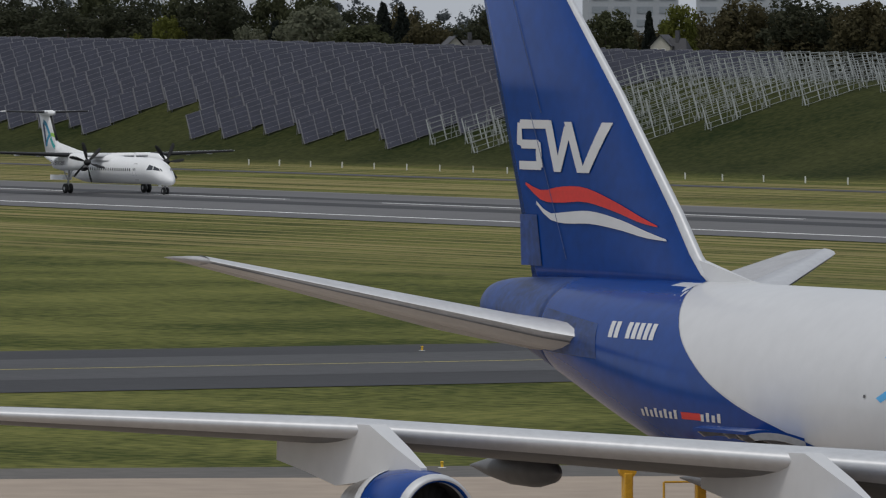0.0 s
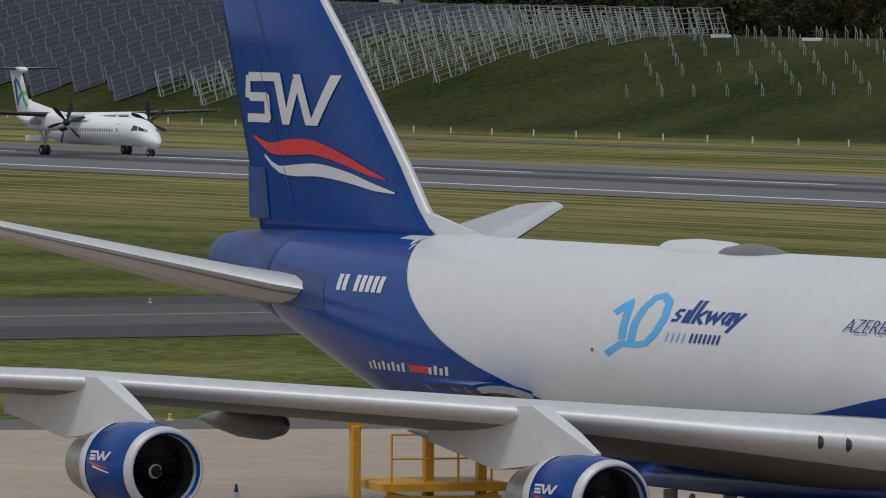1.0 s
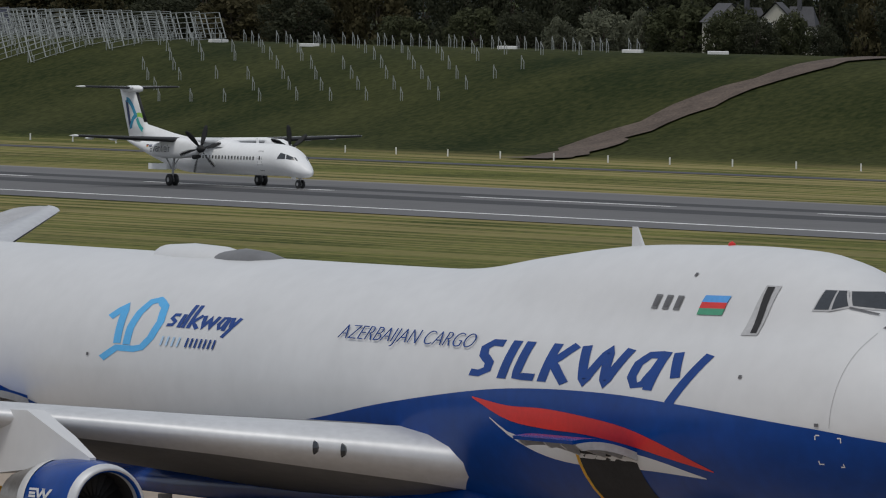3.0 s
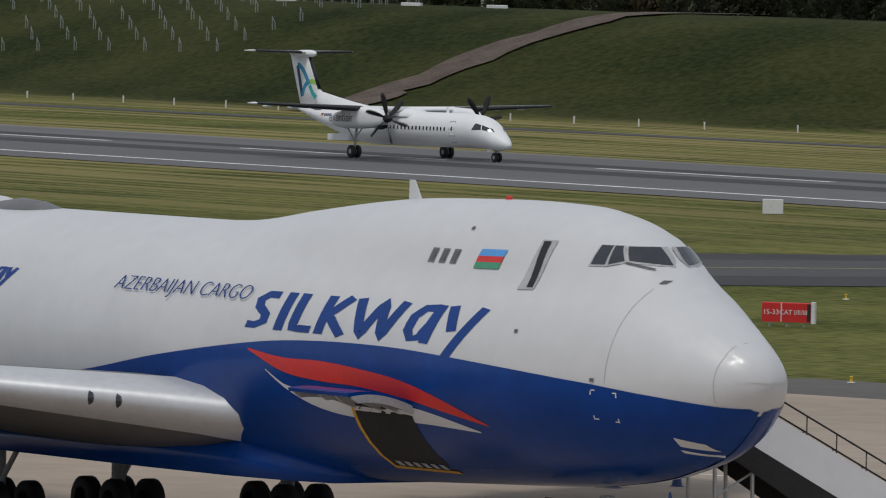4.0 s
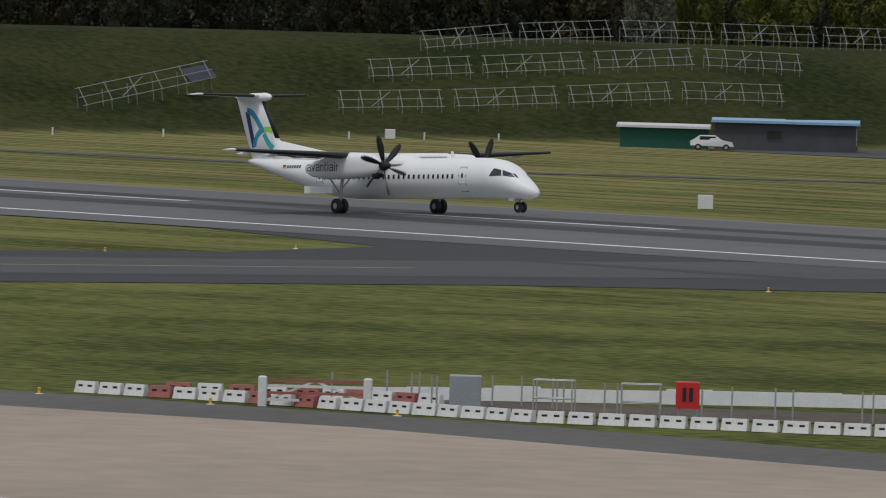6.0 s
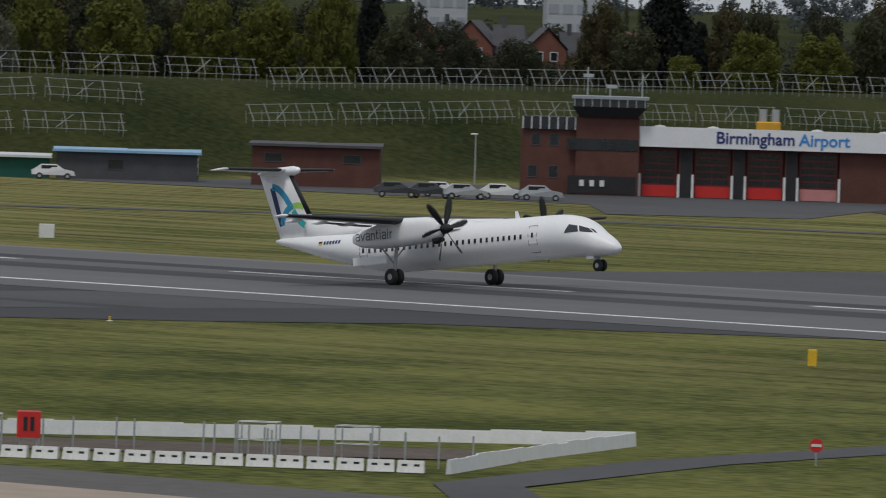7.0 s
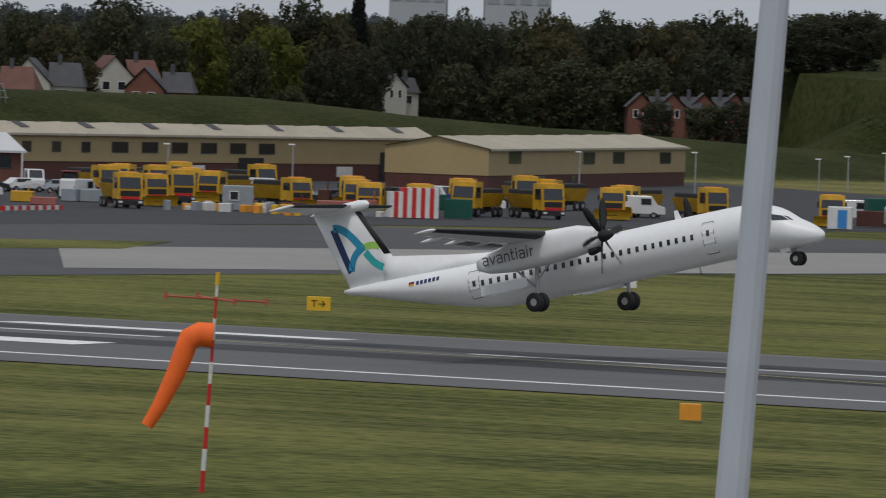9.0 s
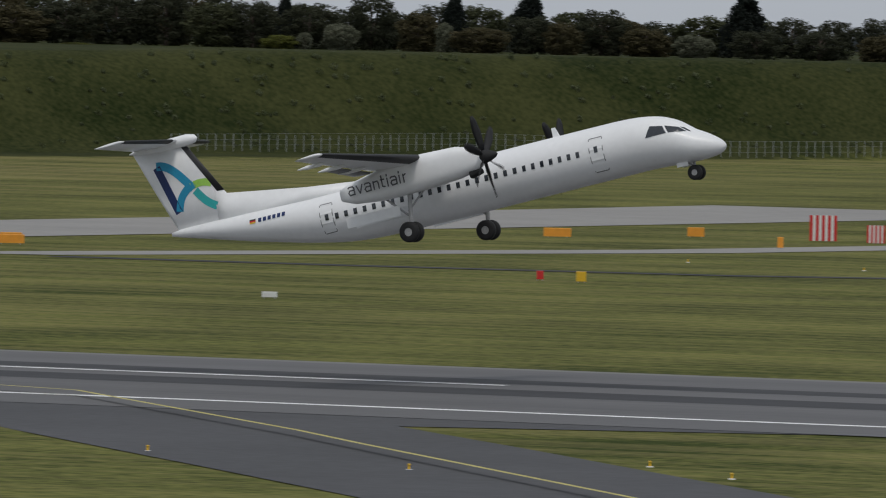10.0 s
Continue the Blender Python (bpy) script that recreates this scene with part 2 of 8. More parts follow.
def build_ground():
    fine = np.arange(-72, -14, 0.14)
    coarse = np.concatenate([np.arange(-14, 288, 6.0)])
    ang = np.radians(np.concatenate([fine, coarse]))
    rad = np.concatenate([[0, 30, 80, 130], np.arange(160, 480, 20), np.arange(480, 1440, 4), np.geomspace(1440, 4600, 14)])
    a, r = np.meshgrid(ang, rad)
    x, y = r * np.sin(a), r * np.cos(a)
    z = height(x, y)
    na, nr = len(ang), len(rad)
    v = np.stack([x, y, z], -1).reshape(-1, 3)
    i = np.arange(nr - 1)[:, None] * na + np.arange(na)[None, :]
    j = np.arange(nr - 1)[:, None] * na + (np.arange(na)[None, :] + 1) % na
    faces = np.stack([i, i + na, j + na, j], -1).reshape(-1, 4)
    ob = piece("ground", v.tolist(), faces[:, ::-1].tolist(), GRASS, smooth=True)
    # share of rough grass, rising over the toe of each bund
    k1 = np.clip((beyond(TOE, v[:, 0], v[:, 1])[0] + 1) / 7, 0, 1)
    d2, h2 = beyond(MOUND, v[:, 0], v[:, 1])
    k2 = np.clip((d2 + 1) / 6, 0, 1) * (h2 > 1)
    ob.data.attributes.new("bund", "FLOAT", "POINT").data.foreach_set("value", np.maximum(k1, k2).astype(np.float32))
    return tagged(ob, "mown green airfield grass rising to a grassy bund", "grass field", kind="structure")


build_ground()


def strip(name, pts_a, pts_b, material, lift, label, category="", step=12.0, crown=None):
    """A paved band between two polylines of equal length, laid on the ground."""
    vs, fs = [], []
    for (a0, b0), (a1, b1) in zip(zip(pts_a, pts_b), zip(pts_a[1:], pts_b[1:])):
        n = max(1, int((Vector(a1) - Vector(a0)).length / step))
        m = 8
        o = len(vs)
        for i in range(n + 1):
            for j in range(m + 1):
                p = Vector(a0).lerp(Vector(a1), i / n).lerp(Vector(b0).lerp(Vector(b1), i / n), j / m)
                z = crown(p.y) if crown else gz(p.x, p.y)
                vs.append((p.x, p.y, z + lift))
        fs += [(o + i * (m + 1) + j, o + (i + 1) * (m + 1) + j, o + (i + 1) * (m + 1) + j + 1, o + i * (m + 1) + j + 1) for i in range(n) for j in range(m)]
    ob = piece(name, vs, fs, material, smooth=True)
    return tagged(ob, label, category, kind="structure")


RWY = 396.77


def crown(y):
    return 0.275 * max(0.0, 1 - abs(y - RWY) / 22.5)


def xband(name, x0, x1, y0, y1, material, lift, label, category=""):
    vs, fs = [], []
    n = max(2, int(abs(x1 - x0) / 60))
    ys = [y0 + (y1 - y0) * j / 6 for j in range(7)] if y1 - y0 > 3 else [y0, y1]
    if y0 < RWY < y1:
        ys = sorted(ys + [RWY])
    for i in range(n + 1):
        vs += [(x0 + (x1 - x0) * i / n, y, crown(y) + lift) for y in ys]
    m = len(ys)
    fs = [(i * m + j, (i + 1) * m + j, (i + 1) * m + j + 1, i * m + j + 1) for i in range(n) for j in range(m - 1)]
    return tagged(piece(name, vs, fs, material), label, category, kind="structure")


xband("runway", -2500, 900, 365, 424.5, ASPHALT, 0.05, "grey grooved asphalt runway with dark tyre rubber", "runway")
for k, (ya, yb) in enumerate(((-9, -3.5), (2.5, 9.5))):
    xband("runway_rubber", -2500, 900, RWY + ya, RWY + yb, RUBBER, 0.056, "dark rubber band along the runway wheel tracks", "rubber marks")
SHOULDER = mat("pale_shoulder_asphalt", (0.17, 0.168, 0.165), rough=0.9, scale=0.05, fine=20, vary=0.2, stretch=(0.1, 1.6, 1))
xband("runway_shoulder", -2500, 900, 420.4, 424.4, SHOULDER, 0.062, "pale worn shoulder along the runway edge", "shoulder")
for y in (374.27, 419.27):
    xband("runway_edge_line", -2500, 900, y - 0.45, y + 0.45, LINE, 0.066, "white painted runway edge line", "line")
for k in range(-40, 14):
    xband("runway_centre_line", k * 50 - 12, k * 50 + 18, RWY - 0.45, RWY + 0.45, LINE, 0.07, "white painted runway centre line stroke", "line")

for y0, y1 in ((384.5, 388.5), (408.0, 411.5)):
    xband("aiming_point_block", -302, -279, y0, y1, LINE, 0.072, "broad white aiming point block on the runway", "marking")

# ---- the parked freighter ----
# FUS-BEGIN
HULL = [  # metres behind the nose: belly, main top, half width, height of the widest line, hump top, hump half width
    (0.0, 5.54, 5.56, 0.01, 5.55, 5.56, 0.01),
    (0.70, 5.50, 5.60, 0.05, 5.55, 5.60, 0.05),
    (0.80, 5.24, 5.84, 0.33, 5.54, 5.84, 0.2),
    (1.05, 4.92, 6.10, 0.66, 5.52, 6.10, 0.4),
    (1.5, 4.50, 6.38, 1.02, 5.48, 6.38, 0.6),
    (2.3, 3.88, 6.80, 1.46, 5.43, 6.80, 0.8),
    (3.2, 3.48, 7.25, 1.84, 5.37, 7.25, 1.0),
    (4.1, 3.24, 7.70, 2.22, 5.33, 7.72, 1.2),
    (5.0, 3.02, 8.10, 2.56, 5.31, 8.38, 1.5),
    (6.0, 2.86, 8.40, 2.86, 5.30, 9.02, 1.9),
    (8.0, 2.64, 8.54, 3.18, 5.30, 9.50, 2.28),
    (10.0, 2.53, 8.55, 3.25, 5.30, 9.62, 2.36),
    (13.0, 2.40, 8.55, 3.25, 5.30, 9.60, 2.40),
    (17.0, 2.22, 8.55, 3.25, 5.30, 9.46, 2.36),
    (21.0, 2.05, 8.55, 3.25, 5.30, 9.05, 2.25),
    (24.0, 2.05, 8.55, 3.25, 5.30, 8.66, 2.05),
    (26.0, 2.05, 8.55, 3.25, 5.30, 8.50, 1.9),
    (46.0, 2.05, 8.55, 3.25, 5.30, 8.40, 1.5),
    (49.0, 2.27, 8.55, 3.20, 5.35, 8.40, 1.4),
    (52.0, 2.76, 8.55, 3.08, 5.55, 8.40, 1.2),
    (55.0, 3.42, 8.55, 2.85, 5.90, 8.40, 1.0),
    (58.0, 4.20, 8.54, 2.52, 6.30, 8.40, 0.9),
    (61.0, 5.02, 8.52, 2.08, 6.72, 8.35, 0.7),
    (64.0, 5.80, 8.46, 1.58, 7.10, 8.3, 0.5),
    (66.5, 6.42, 8.38, 1.16, 7.38, 8.2, 0.4),
    (68.0, 6.75, 8.25, 0.90, 7.48, 8.1, 0.3),
    (68.67, 7.00, 8.02, 0.55, 7.50, 7.9, 0.2),
]

# the nose is a little blunter than a plain ogive
HULL = [(r[0] + (0.24 * (1 - r[0] / 6) if r[0] < 6 else 0.0), *r[1:]) for r in HULL]


def hull_ring(s, n):
    """n + 1 points (y, z) of the starboard half from belly to crown at s metres behind the nose."""
    zb, zt, w, zm, hz, hw = spline(HULL, s)
    zu = min(zm + 1.25, hz - 0.3)
    out = []
    for i in range(n + 1):
        a = math.pi * (i / n - 0.5)
        c, q = math.cos(a), math.sin(a)
        h = (zt - zm) if q > 0 else (zm - zb)
        r = 1 / math.sqrt((c / w) ** 2 + (q / h) ** 2)
        if q > 0 and hz > zt - 0.2:
            ea, eb, d = hw, max(hz - zu, 0.05), zu - zm
            A = (c / ea) ** 2 + (q / eb) ** 2
            B = -2 * q * d / eb ** 2
            C = (d / eb) ** 2 - 1
            disc = B * B - 4 * A * C
            if disc > 0:
                r2 = (-B + math.sqrt(disc)) / (2 * A)
                k = 0.12
                hh = max(0.0, min(1.0, 0.5 + 0.5 * (r2 - r) / (2 * k)))
                r = r + (r2 - r) * hh + k * hh * (1 - hh) * 2 if r2 > r - 2 * k else r
        out.append((r * c, zm + r * q))
    return out


def hull_y(s, z):
    ring = hull_ring(s, 72)
    for (y0, z0), (y1, z1) in zip(ring, ring[1:]):
        if z0 <= z <= z1:
            return y0 + (y1 - y0) * (z - z0) / max(z1 - z0, 1e-6)
    return 0.05
# FUS-END
WHITE = mat("white_aircraft_paint", (0.63, 0.635, 0.645), rough=0.4, scale=0.25, fine=7, vary=0.05, coat=0.25)
BLUE = mat("royal_blue_aircraft_paint", (0.002, 0.044, 0.235), rough=0.2, scale=0.4, fine=6, vary=0.16, coat=0.0, spec=0.24)
LBLUE = mat("light_blue_paint", (0.08, 0.42, 0.80), rough=0.4, scale=1, vary=0.08)
PBLUE = mat("pale_blue_paint", (0.42, 0.60, 0.80), rough=0.4, scale=1, vary=0.08)
RED = mat("red_paint", (0.62, 0.025, 0.02), rough=0.4, scale=0.8, vary=0.1)
GREEN = mat("green_flag_paint", (0.05, 0.28, 0.16), rough=0.4, scale=0.8, vary=0.1)
SKYB = mat("blue_flag_paint", (0.08, 0.32, 0.72), rough=0.4, scale=0.8, vary=0.1)
SILVER = mat("polished_leading_edge", (0.60, 0.61, 0.63), rough=0.5, metal=0.35, scale=0.5, fine=8, vary=0.08)
STEEL = mat("brushed_exhaust_steel", (0.42, 0.40, 0.38), rough=0.38, metal=0.9, scale=1.2, fine=8, vary=0.2)
WGREY = mat("wing_grey_paint", (0.15, 0.152, 0.158), rough=0.5, scale=0.3, fine=8, vary=0.18)
BLACK = mat("black_rubber", (0.014, 0.014, 0.015), rough=0.75, scale=3, vary=0.3)
# dark parts, and shade painted into doorways and openings
DARK = mat("dark_paint_and_inside_shade", (0.02, 0.02, 0.022), rough=0.8, scale=1, vary=0.3)
GLASS = mat("dark_cockpit_glass", (0.025, 0.03, 0.038), rough=0.07, scale=1, vary=0.2, spec=0.8)
# soot stains; also paints the shade in the tailplane root hollow
SOOT_SHADE = mat("soot_and_shade_blue_paint", (0.008, 0.02, 0.07), rough=0.45, scale=0.7, fine=6, second=(0.02, 0.07, 0.28))
GEAR = mat("gear_grey_paint", (0.36, 0.36, 0.36), rough=0.5, scale=2, vary=0.2)
FANM = mat("dark_fan_titanium", (0.018, 0.018, 0.02), rough=0.45, metal=0.6, scale=2, vary=0.2)
OFFGREY = mat("pale_grey_paint", (0.42, 0.42, 0.43), rough=0.5, scale=1, vary=0.15)
SEAM = mat("panel_gap", (0.12, 0.12, 0.13), rough=0.8, scale=2, vary=0.2)

JUMBO = empty("cargo_jet", pose(-174.655, 129.215, 1.04, 0, 0, -1.18))
tagged(JUMBO, "white and blue four-engined freighter parked on the apron", "aircraft")


def hull_part(name, s0, s1, material, n=40, step=0.5, label=""):
    rings, s = [], s0
    ss = []
    while s < s1 - 1e-6:
        ss.append(s)
        s += 0.1 if s < 0.6 else (0.25 if s < 3 else step)
    ss.append(s1)
    for s in ss:
        half = hull_ring(s, n)
        ring = [Vector((-s, -y, z)) for y, z in half] + [Vector((-s, y, z)) for y, z in half[-2:0:-1]]
        rings.append(ring)
    return Soup().loft(rings).make(name, material, JUMBO, label, smooth=True)


def on_hull(s, z, lift, side=-1):
    y, zm = hull_y(max(s, 0.05), z), spline(HULL, s)[3]
    k = 1 + lift / max(math.hypot(y, z - zm), 0.05)
    return Vector((-s, side * y * k, zm + (z - zm) * k))


def decal(name, columns, material, lift=0.02, rows=10, sides=(-1,), label="", parent=None):
    """A painted field on the hull: columns of (s, z low, z high)."""
    q = Soup()
    for side in sides:
        vs = [on_hull(s, a + (b - a) * j / rows, lift, side) for s, a, b in columns for j in range(rows + 1)]
        m = rows + 1
        fs = [(i * m + j, (i + 1) * m + j, (i + 1) * m + j + 1, i * m + j + 1)[:: -side] for i in range(len(columns) - 1) for j in range(rows)]
        q.add(vs, fs)
    return q.make(name, material, parent or JUMBO, label, smooth=True)


def quad_decal(name, quads, material, lift=0.03, label="", side=-1):
    """Painted four-cornered shapes, each ((s, z) x 4), on the starboard hull, all in one marking."""
    q = Soup()
    for c in quads:
        n = 5
        vs = []
        for i in range(n + 1):
            for j in range(n + 1):
                a, b = i / n, j / n
                s = (1 - a) * ((1 - b) * c[0][0] + b * c[3][0]) + a * ((1 - b) * c[1][0] + b * c[2][0])
                z = (1 - a) * ((1 - b) * c[0][1] + b * c[3][1]) + a * ((1 - b) * c[1][1] + b * c[2][1])
                vs.append(on_hull(s, z, lift, side))
        q.add(vs, [(i * (n + 1) + j, (i + 1) * (n + 1) + j, (i + 1) * (n + 1) + j + 1, i * (n + 1) + j + 1) for i in range(n) for j in range(n)])
    return q.make(name, material, JUMBO, label)


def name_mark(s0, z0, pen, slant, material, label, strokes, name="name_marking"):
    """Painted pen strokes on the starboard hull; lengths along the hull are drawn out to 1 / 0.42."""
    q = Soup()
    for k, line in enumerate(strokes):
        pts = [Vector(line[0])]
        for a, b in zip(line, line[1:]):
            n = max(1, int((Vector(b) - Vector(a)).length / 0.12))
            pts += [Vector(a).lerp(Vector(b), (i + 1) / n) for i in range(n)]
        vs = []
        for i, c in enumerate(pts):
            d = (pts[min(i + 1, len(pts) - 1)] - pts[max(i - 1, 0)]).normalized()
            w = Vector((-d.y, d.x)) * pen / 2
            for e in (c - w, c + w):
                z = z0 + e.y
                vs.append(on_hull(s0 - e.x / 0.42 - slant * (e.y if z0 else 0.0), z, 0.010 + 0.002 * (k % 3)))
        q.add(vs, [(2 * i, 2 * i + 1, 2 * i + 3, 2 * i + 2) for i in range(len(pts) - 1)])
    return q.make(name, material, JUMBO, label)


def ribbon(rows, n=24):
    """Columns for decal from sparse (s, low, high) rows."""
    s0, s1 = rows[0][0], rows[-1][0]
    return [(s0 + (s1 - s0) * i / n, *spline(rows, s0 + (s1 - s0) * i / n)) for i in range(n + 1)]


def build_jumbo():
    hull_part("fuselage", 0.92, 62.0, WHITE)
    # belly paint, wavy top edge
    top = [(0.7, 4.93), (1.0, 4.93), (1.64, 4.95), (2.6, 5.06), (3.8, 5.2), (5.1, 5.37), (7.5, 5.58), (9.9, 5.73), (13.0, 5.86), (16.5, 5.85), (19.4, 5.69), (24.2, 5.13), (27.5, 4.62), (29.7, 4.34), (32.0, 3.95), (43.0, 3.9)]
    body = bpy.data.objects["fuselage"].data
    body.materials.append(BLUE)
    for f in body.polygons:
        at = -f.center.x
        if at > 55.6 or (1.3 < at < 42 and f.center.z < spline(top, at)[0] - 0.3):
            f.material_index = 1
    hull_part("tail_cone", 62.0, 68.67, SOOT_SHADE, label="soot-stained blue tail cone with blunt end")
    cols = [1 + 0.1 * i for i in range(30)] + [4 + 0.5 * i for i in range(79)]
    cols = [c for c in cols if spline(HULL, c)[0] < spline(top, c)[0] - 0.03]
    decal("belly_paint", [(s, spline(HULL, s)[0] + 0.002, spline(top, s)[0]) for s in cols], BLUE, 0.02, 40, (-1, 1), "royal blue belly paint with wavy upper edge")
    # tail paint, swept forward edge
    edge = [(43.0, 4.28), (45.0, 4.72), (47.07, 5.19), (49.0, 5.78), (50.2, 6.29), (51.6, 6.98), (52.76, 7.68), (53.6, 8.15), (54.6, 8.545), (55.0, 8.545), (69, 8.545)]
    cols = [43 + 0.4 * i for i in range(48)] + [62.04]
    decal("tail_paint", [(s, spline(HULL, s)[0] + 0.004, min(spline(edge, s)[0], spline(HULL, s)[1] - 0.003)) for s in cols], BLUE, 0.02, 26, (-1, 1), "royal blue tail paint")
    decal("red_wave", ribbon([(19.69, 5.48, 5.52), (18.0, 5.0, 5.36), (16.3, 4.85, 5.36), (14.5, 4.80, 5.26), (12.4, 4.62, 5.05), (10.6, 4.36, 4.66), (8.84, 4.11, 4.14)][::-1]), RED, 0.03, 6)
    decal("white_wave", ribbon([(18.84, 5.0, 5.03), (17.9, 4.55, 4.66), (16.6, 4.17, 4.60), (15.0, 4.0, 4.62), (13.2, 4.02, 4.5), (11.4, 4.0, 4.32), (9.32, 3.92, 3.95)][::-1]), WHITE, 0.03, 6)
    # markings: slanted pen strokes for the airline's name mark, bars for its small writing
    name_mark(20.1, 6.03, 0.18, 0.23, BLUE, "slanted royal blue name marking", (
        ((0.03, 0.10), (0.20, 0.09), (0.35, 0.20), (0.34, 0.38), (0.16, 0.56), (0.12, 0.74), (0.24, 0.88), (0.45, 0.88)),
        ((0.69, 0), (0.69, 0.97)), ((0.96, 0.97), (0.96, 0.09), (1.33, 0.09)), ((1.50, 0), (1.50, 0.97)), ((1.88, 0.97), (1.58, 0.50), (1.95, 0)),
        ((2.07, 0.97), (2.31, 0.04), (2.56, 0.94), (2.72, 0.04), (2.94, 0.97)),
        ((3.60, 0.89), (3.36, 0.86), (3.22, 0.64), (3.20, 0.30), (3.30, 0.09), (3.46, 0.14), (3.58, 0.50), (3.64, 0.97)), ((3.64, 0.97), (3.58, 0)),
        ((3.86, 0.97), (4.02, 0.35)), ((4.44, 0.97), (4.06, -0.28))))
    name_mark(39.4, 0.0, 0.17, 0.0, LBLUE, "light blue anniversary emblem", (
        ((0.10, 5.70), (0.41, 6.02), (0.80, 6.02), (0.98, 6.08), (1.13, 6.35), (1.22, 6.8), (1.15, 7.2), (0.94, 7.37), (0.78, 7.3), (0.66, 7.0), (0.60, 6.6), (0.62, 6.12)),
        ((0.05, 6.82), (0.30, 7.16), (0.40, 6.14))), "anniversary_emblem")
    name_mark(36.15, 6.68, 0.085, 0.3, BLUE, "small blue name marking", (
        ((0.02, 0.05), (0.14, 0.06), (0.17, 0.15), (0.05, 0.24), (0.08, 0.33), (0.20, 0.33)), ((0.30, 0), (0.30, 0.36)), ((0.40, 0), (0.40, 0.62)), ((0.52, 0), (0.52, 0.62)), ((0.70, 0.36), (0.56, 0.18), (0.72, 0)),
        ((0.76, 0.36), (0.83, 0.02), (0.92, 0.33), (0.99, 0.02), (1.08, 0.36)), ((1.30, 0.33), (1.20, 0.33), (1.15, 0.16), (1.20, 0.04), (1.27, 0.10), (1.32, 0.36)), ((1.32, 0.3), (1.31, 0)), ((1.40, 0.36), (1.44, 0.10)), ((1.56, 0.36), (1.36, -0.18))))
    for s0, s1, m, lb in ((36.1, 34.9, PBLUE, "pale blue bar of small writing"), (34.75, 33.05, BLUE, "thin blue bar of small writing")):
        n = 4 if m is PBLUE else 7
        for k in range(n):
            a = s0 + (s1 - s0) * k / n
            quad_decal("writing_bar", [((a, 6.17), (a - 0.1, 6.17), (a - 0.15, 6.42), (a - 0.05, 6.42))], m, 0.028, lb)
    reg = [((56.42 - 0.4 * k, 6.9), (56.14 - 0.4 * k, 6.9), (56.3 - 0.4 * k, 7.36), (56.58 - 0.4 * k, 7.36)) for k in range(8) if k != 2]
    for c in reg:
        quad_decal("registration_bar", [c], WHITE, 0.032, "white bar of the registration")
    web = [((53.95 - 0.36 * k, 4.72), (53.75 - 0.36 * k, 4.72), (53.71 - 0.36 * k, 4.92 + 0.06 * (k % 2)), (53.91 - 0.36 * k, 4.92 + 0.06 * (k % 2))) for k in range(16) if not 7 < k < 12]
    for c in web:
        quad_decal("writing_bar", [c], WHITE, 0.032, "white bar of small writing")
    quad_decal("writing_bar", [((50.9, 4.74), (49.6, 4.74), (49.6, 4.94), (50.9, 4.94))], RED, 0.032, "red bar of small writing")
    quad_decal("nose_marking", [((3.12, 3.94), (2.55, 3.84), (2.55, 4.02), (3.12, 4.16)), ((3.2, 3.78), (2.7, 3.68), (2.7, 3.74), (3.2, 3.86))], WHITE, 0.03, "white bars of small writing under the nose")
    for c, o in (("AZERBAIJAN CARGO", 23.6),):
        words(c, 0.62, BLUE, "lettering", Matrix.Translation((-o, -2.885, 6.9)) @ Matrix.Rotation(radians(-29.5), 4, "X") @ Matrix.Diagonal((1.16, 1, 1, 1)), JUMBO, "slim blue lettering", 0.2, -0.016)
    # flag
    quad_decal("flag_marking", [((10.9, 8.23), (9.8, 8.25), (9.75, 8.42), (10.85, 8.4))], SKYB, 0.03)
    quad_decal("flag_marking", [((10.9, 8.08), (9.8, 8.1), (9.8, 8.25), (10.9, 8.23))], RED, 0.03)
    quad_decal("flag_marking", [((10.9, 7.92), (9.8, 7.94), (9.8, 8.1), (10.9, 8.08))], GREEN, 0.03)
    # dark patch on the tailplane root fairing: soot, and its hollow's shade painted in
    quad_decal("root_fairing", [((62.0, 6.35), (57.0, 6.25), (57.5, 7.25), (61.9, 7.6))], SOOT_SHADE, 0.03, "dark sooty tailplane root fairing with its hollow shade painted in")
    # upper deck windows and door, forward seams
    for k in range(3):
        s = 13.05 - 0.5 * k
        rim = quad_decal("cabin_window", [((s, 8.0), (s - 0.28, 8.0), (s - 0.28, 8.36), (s, 8.36))], WGREY, 0.022)
        quad_decal("pane", [((s - 0.05, 8.05), (s - 0.23, 8.05), (s - 0.23, 8.31), (s - 0.05, 8.31))], SEAM, 0.032).parent = rim
    door = quad_decal("service_door", [((8.56, 7.5), (7.92, 7.52), (8.0, 8.73), (8.56, 8.73))], OFFGREY, 0.022, "grey crew door set open")
    # dark sheet paints the shade in the set-open door's gap
    quad_decal("door_gap", [((8.22, 7.56), (7.99, 7.57), (8.2, 8.69), (8.48, 8.69))], DARK, 0.032).parent = door
    for s, a, b in ((4.6, 5.4, 7.7), (1.8, 5.05, 6.5)):
        decal("seam", [(s, a, b), (s - 0.012, a, b)], OFFGREY, 0.012, 14)
    # cockpit windows wrap round the brow
    for c in (((6.5, 8.2), (6.08, 8.21), (6.22, 8.67), (6.54, 8.67)), ((6.0, 8.21), (5.66, 8.31), (5.98, 8.67), (6.17, 8.67)), ((5.58, 8.32), (4.88, 8.24), (5.44, 8.66), (5.86, 8.66))):
        for side in (-1, 1):
            rim = [((c[0][0] + 0.05, c[0][1] - 0.04), (c[1][0] - 0.06, c[1][1] - 0.04), (c[2][0] - 0.04, c[2][1] + 0.02), (c[3][0] + 0.04, c[3][1] + 0.02))]
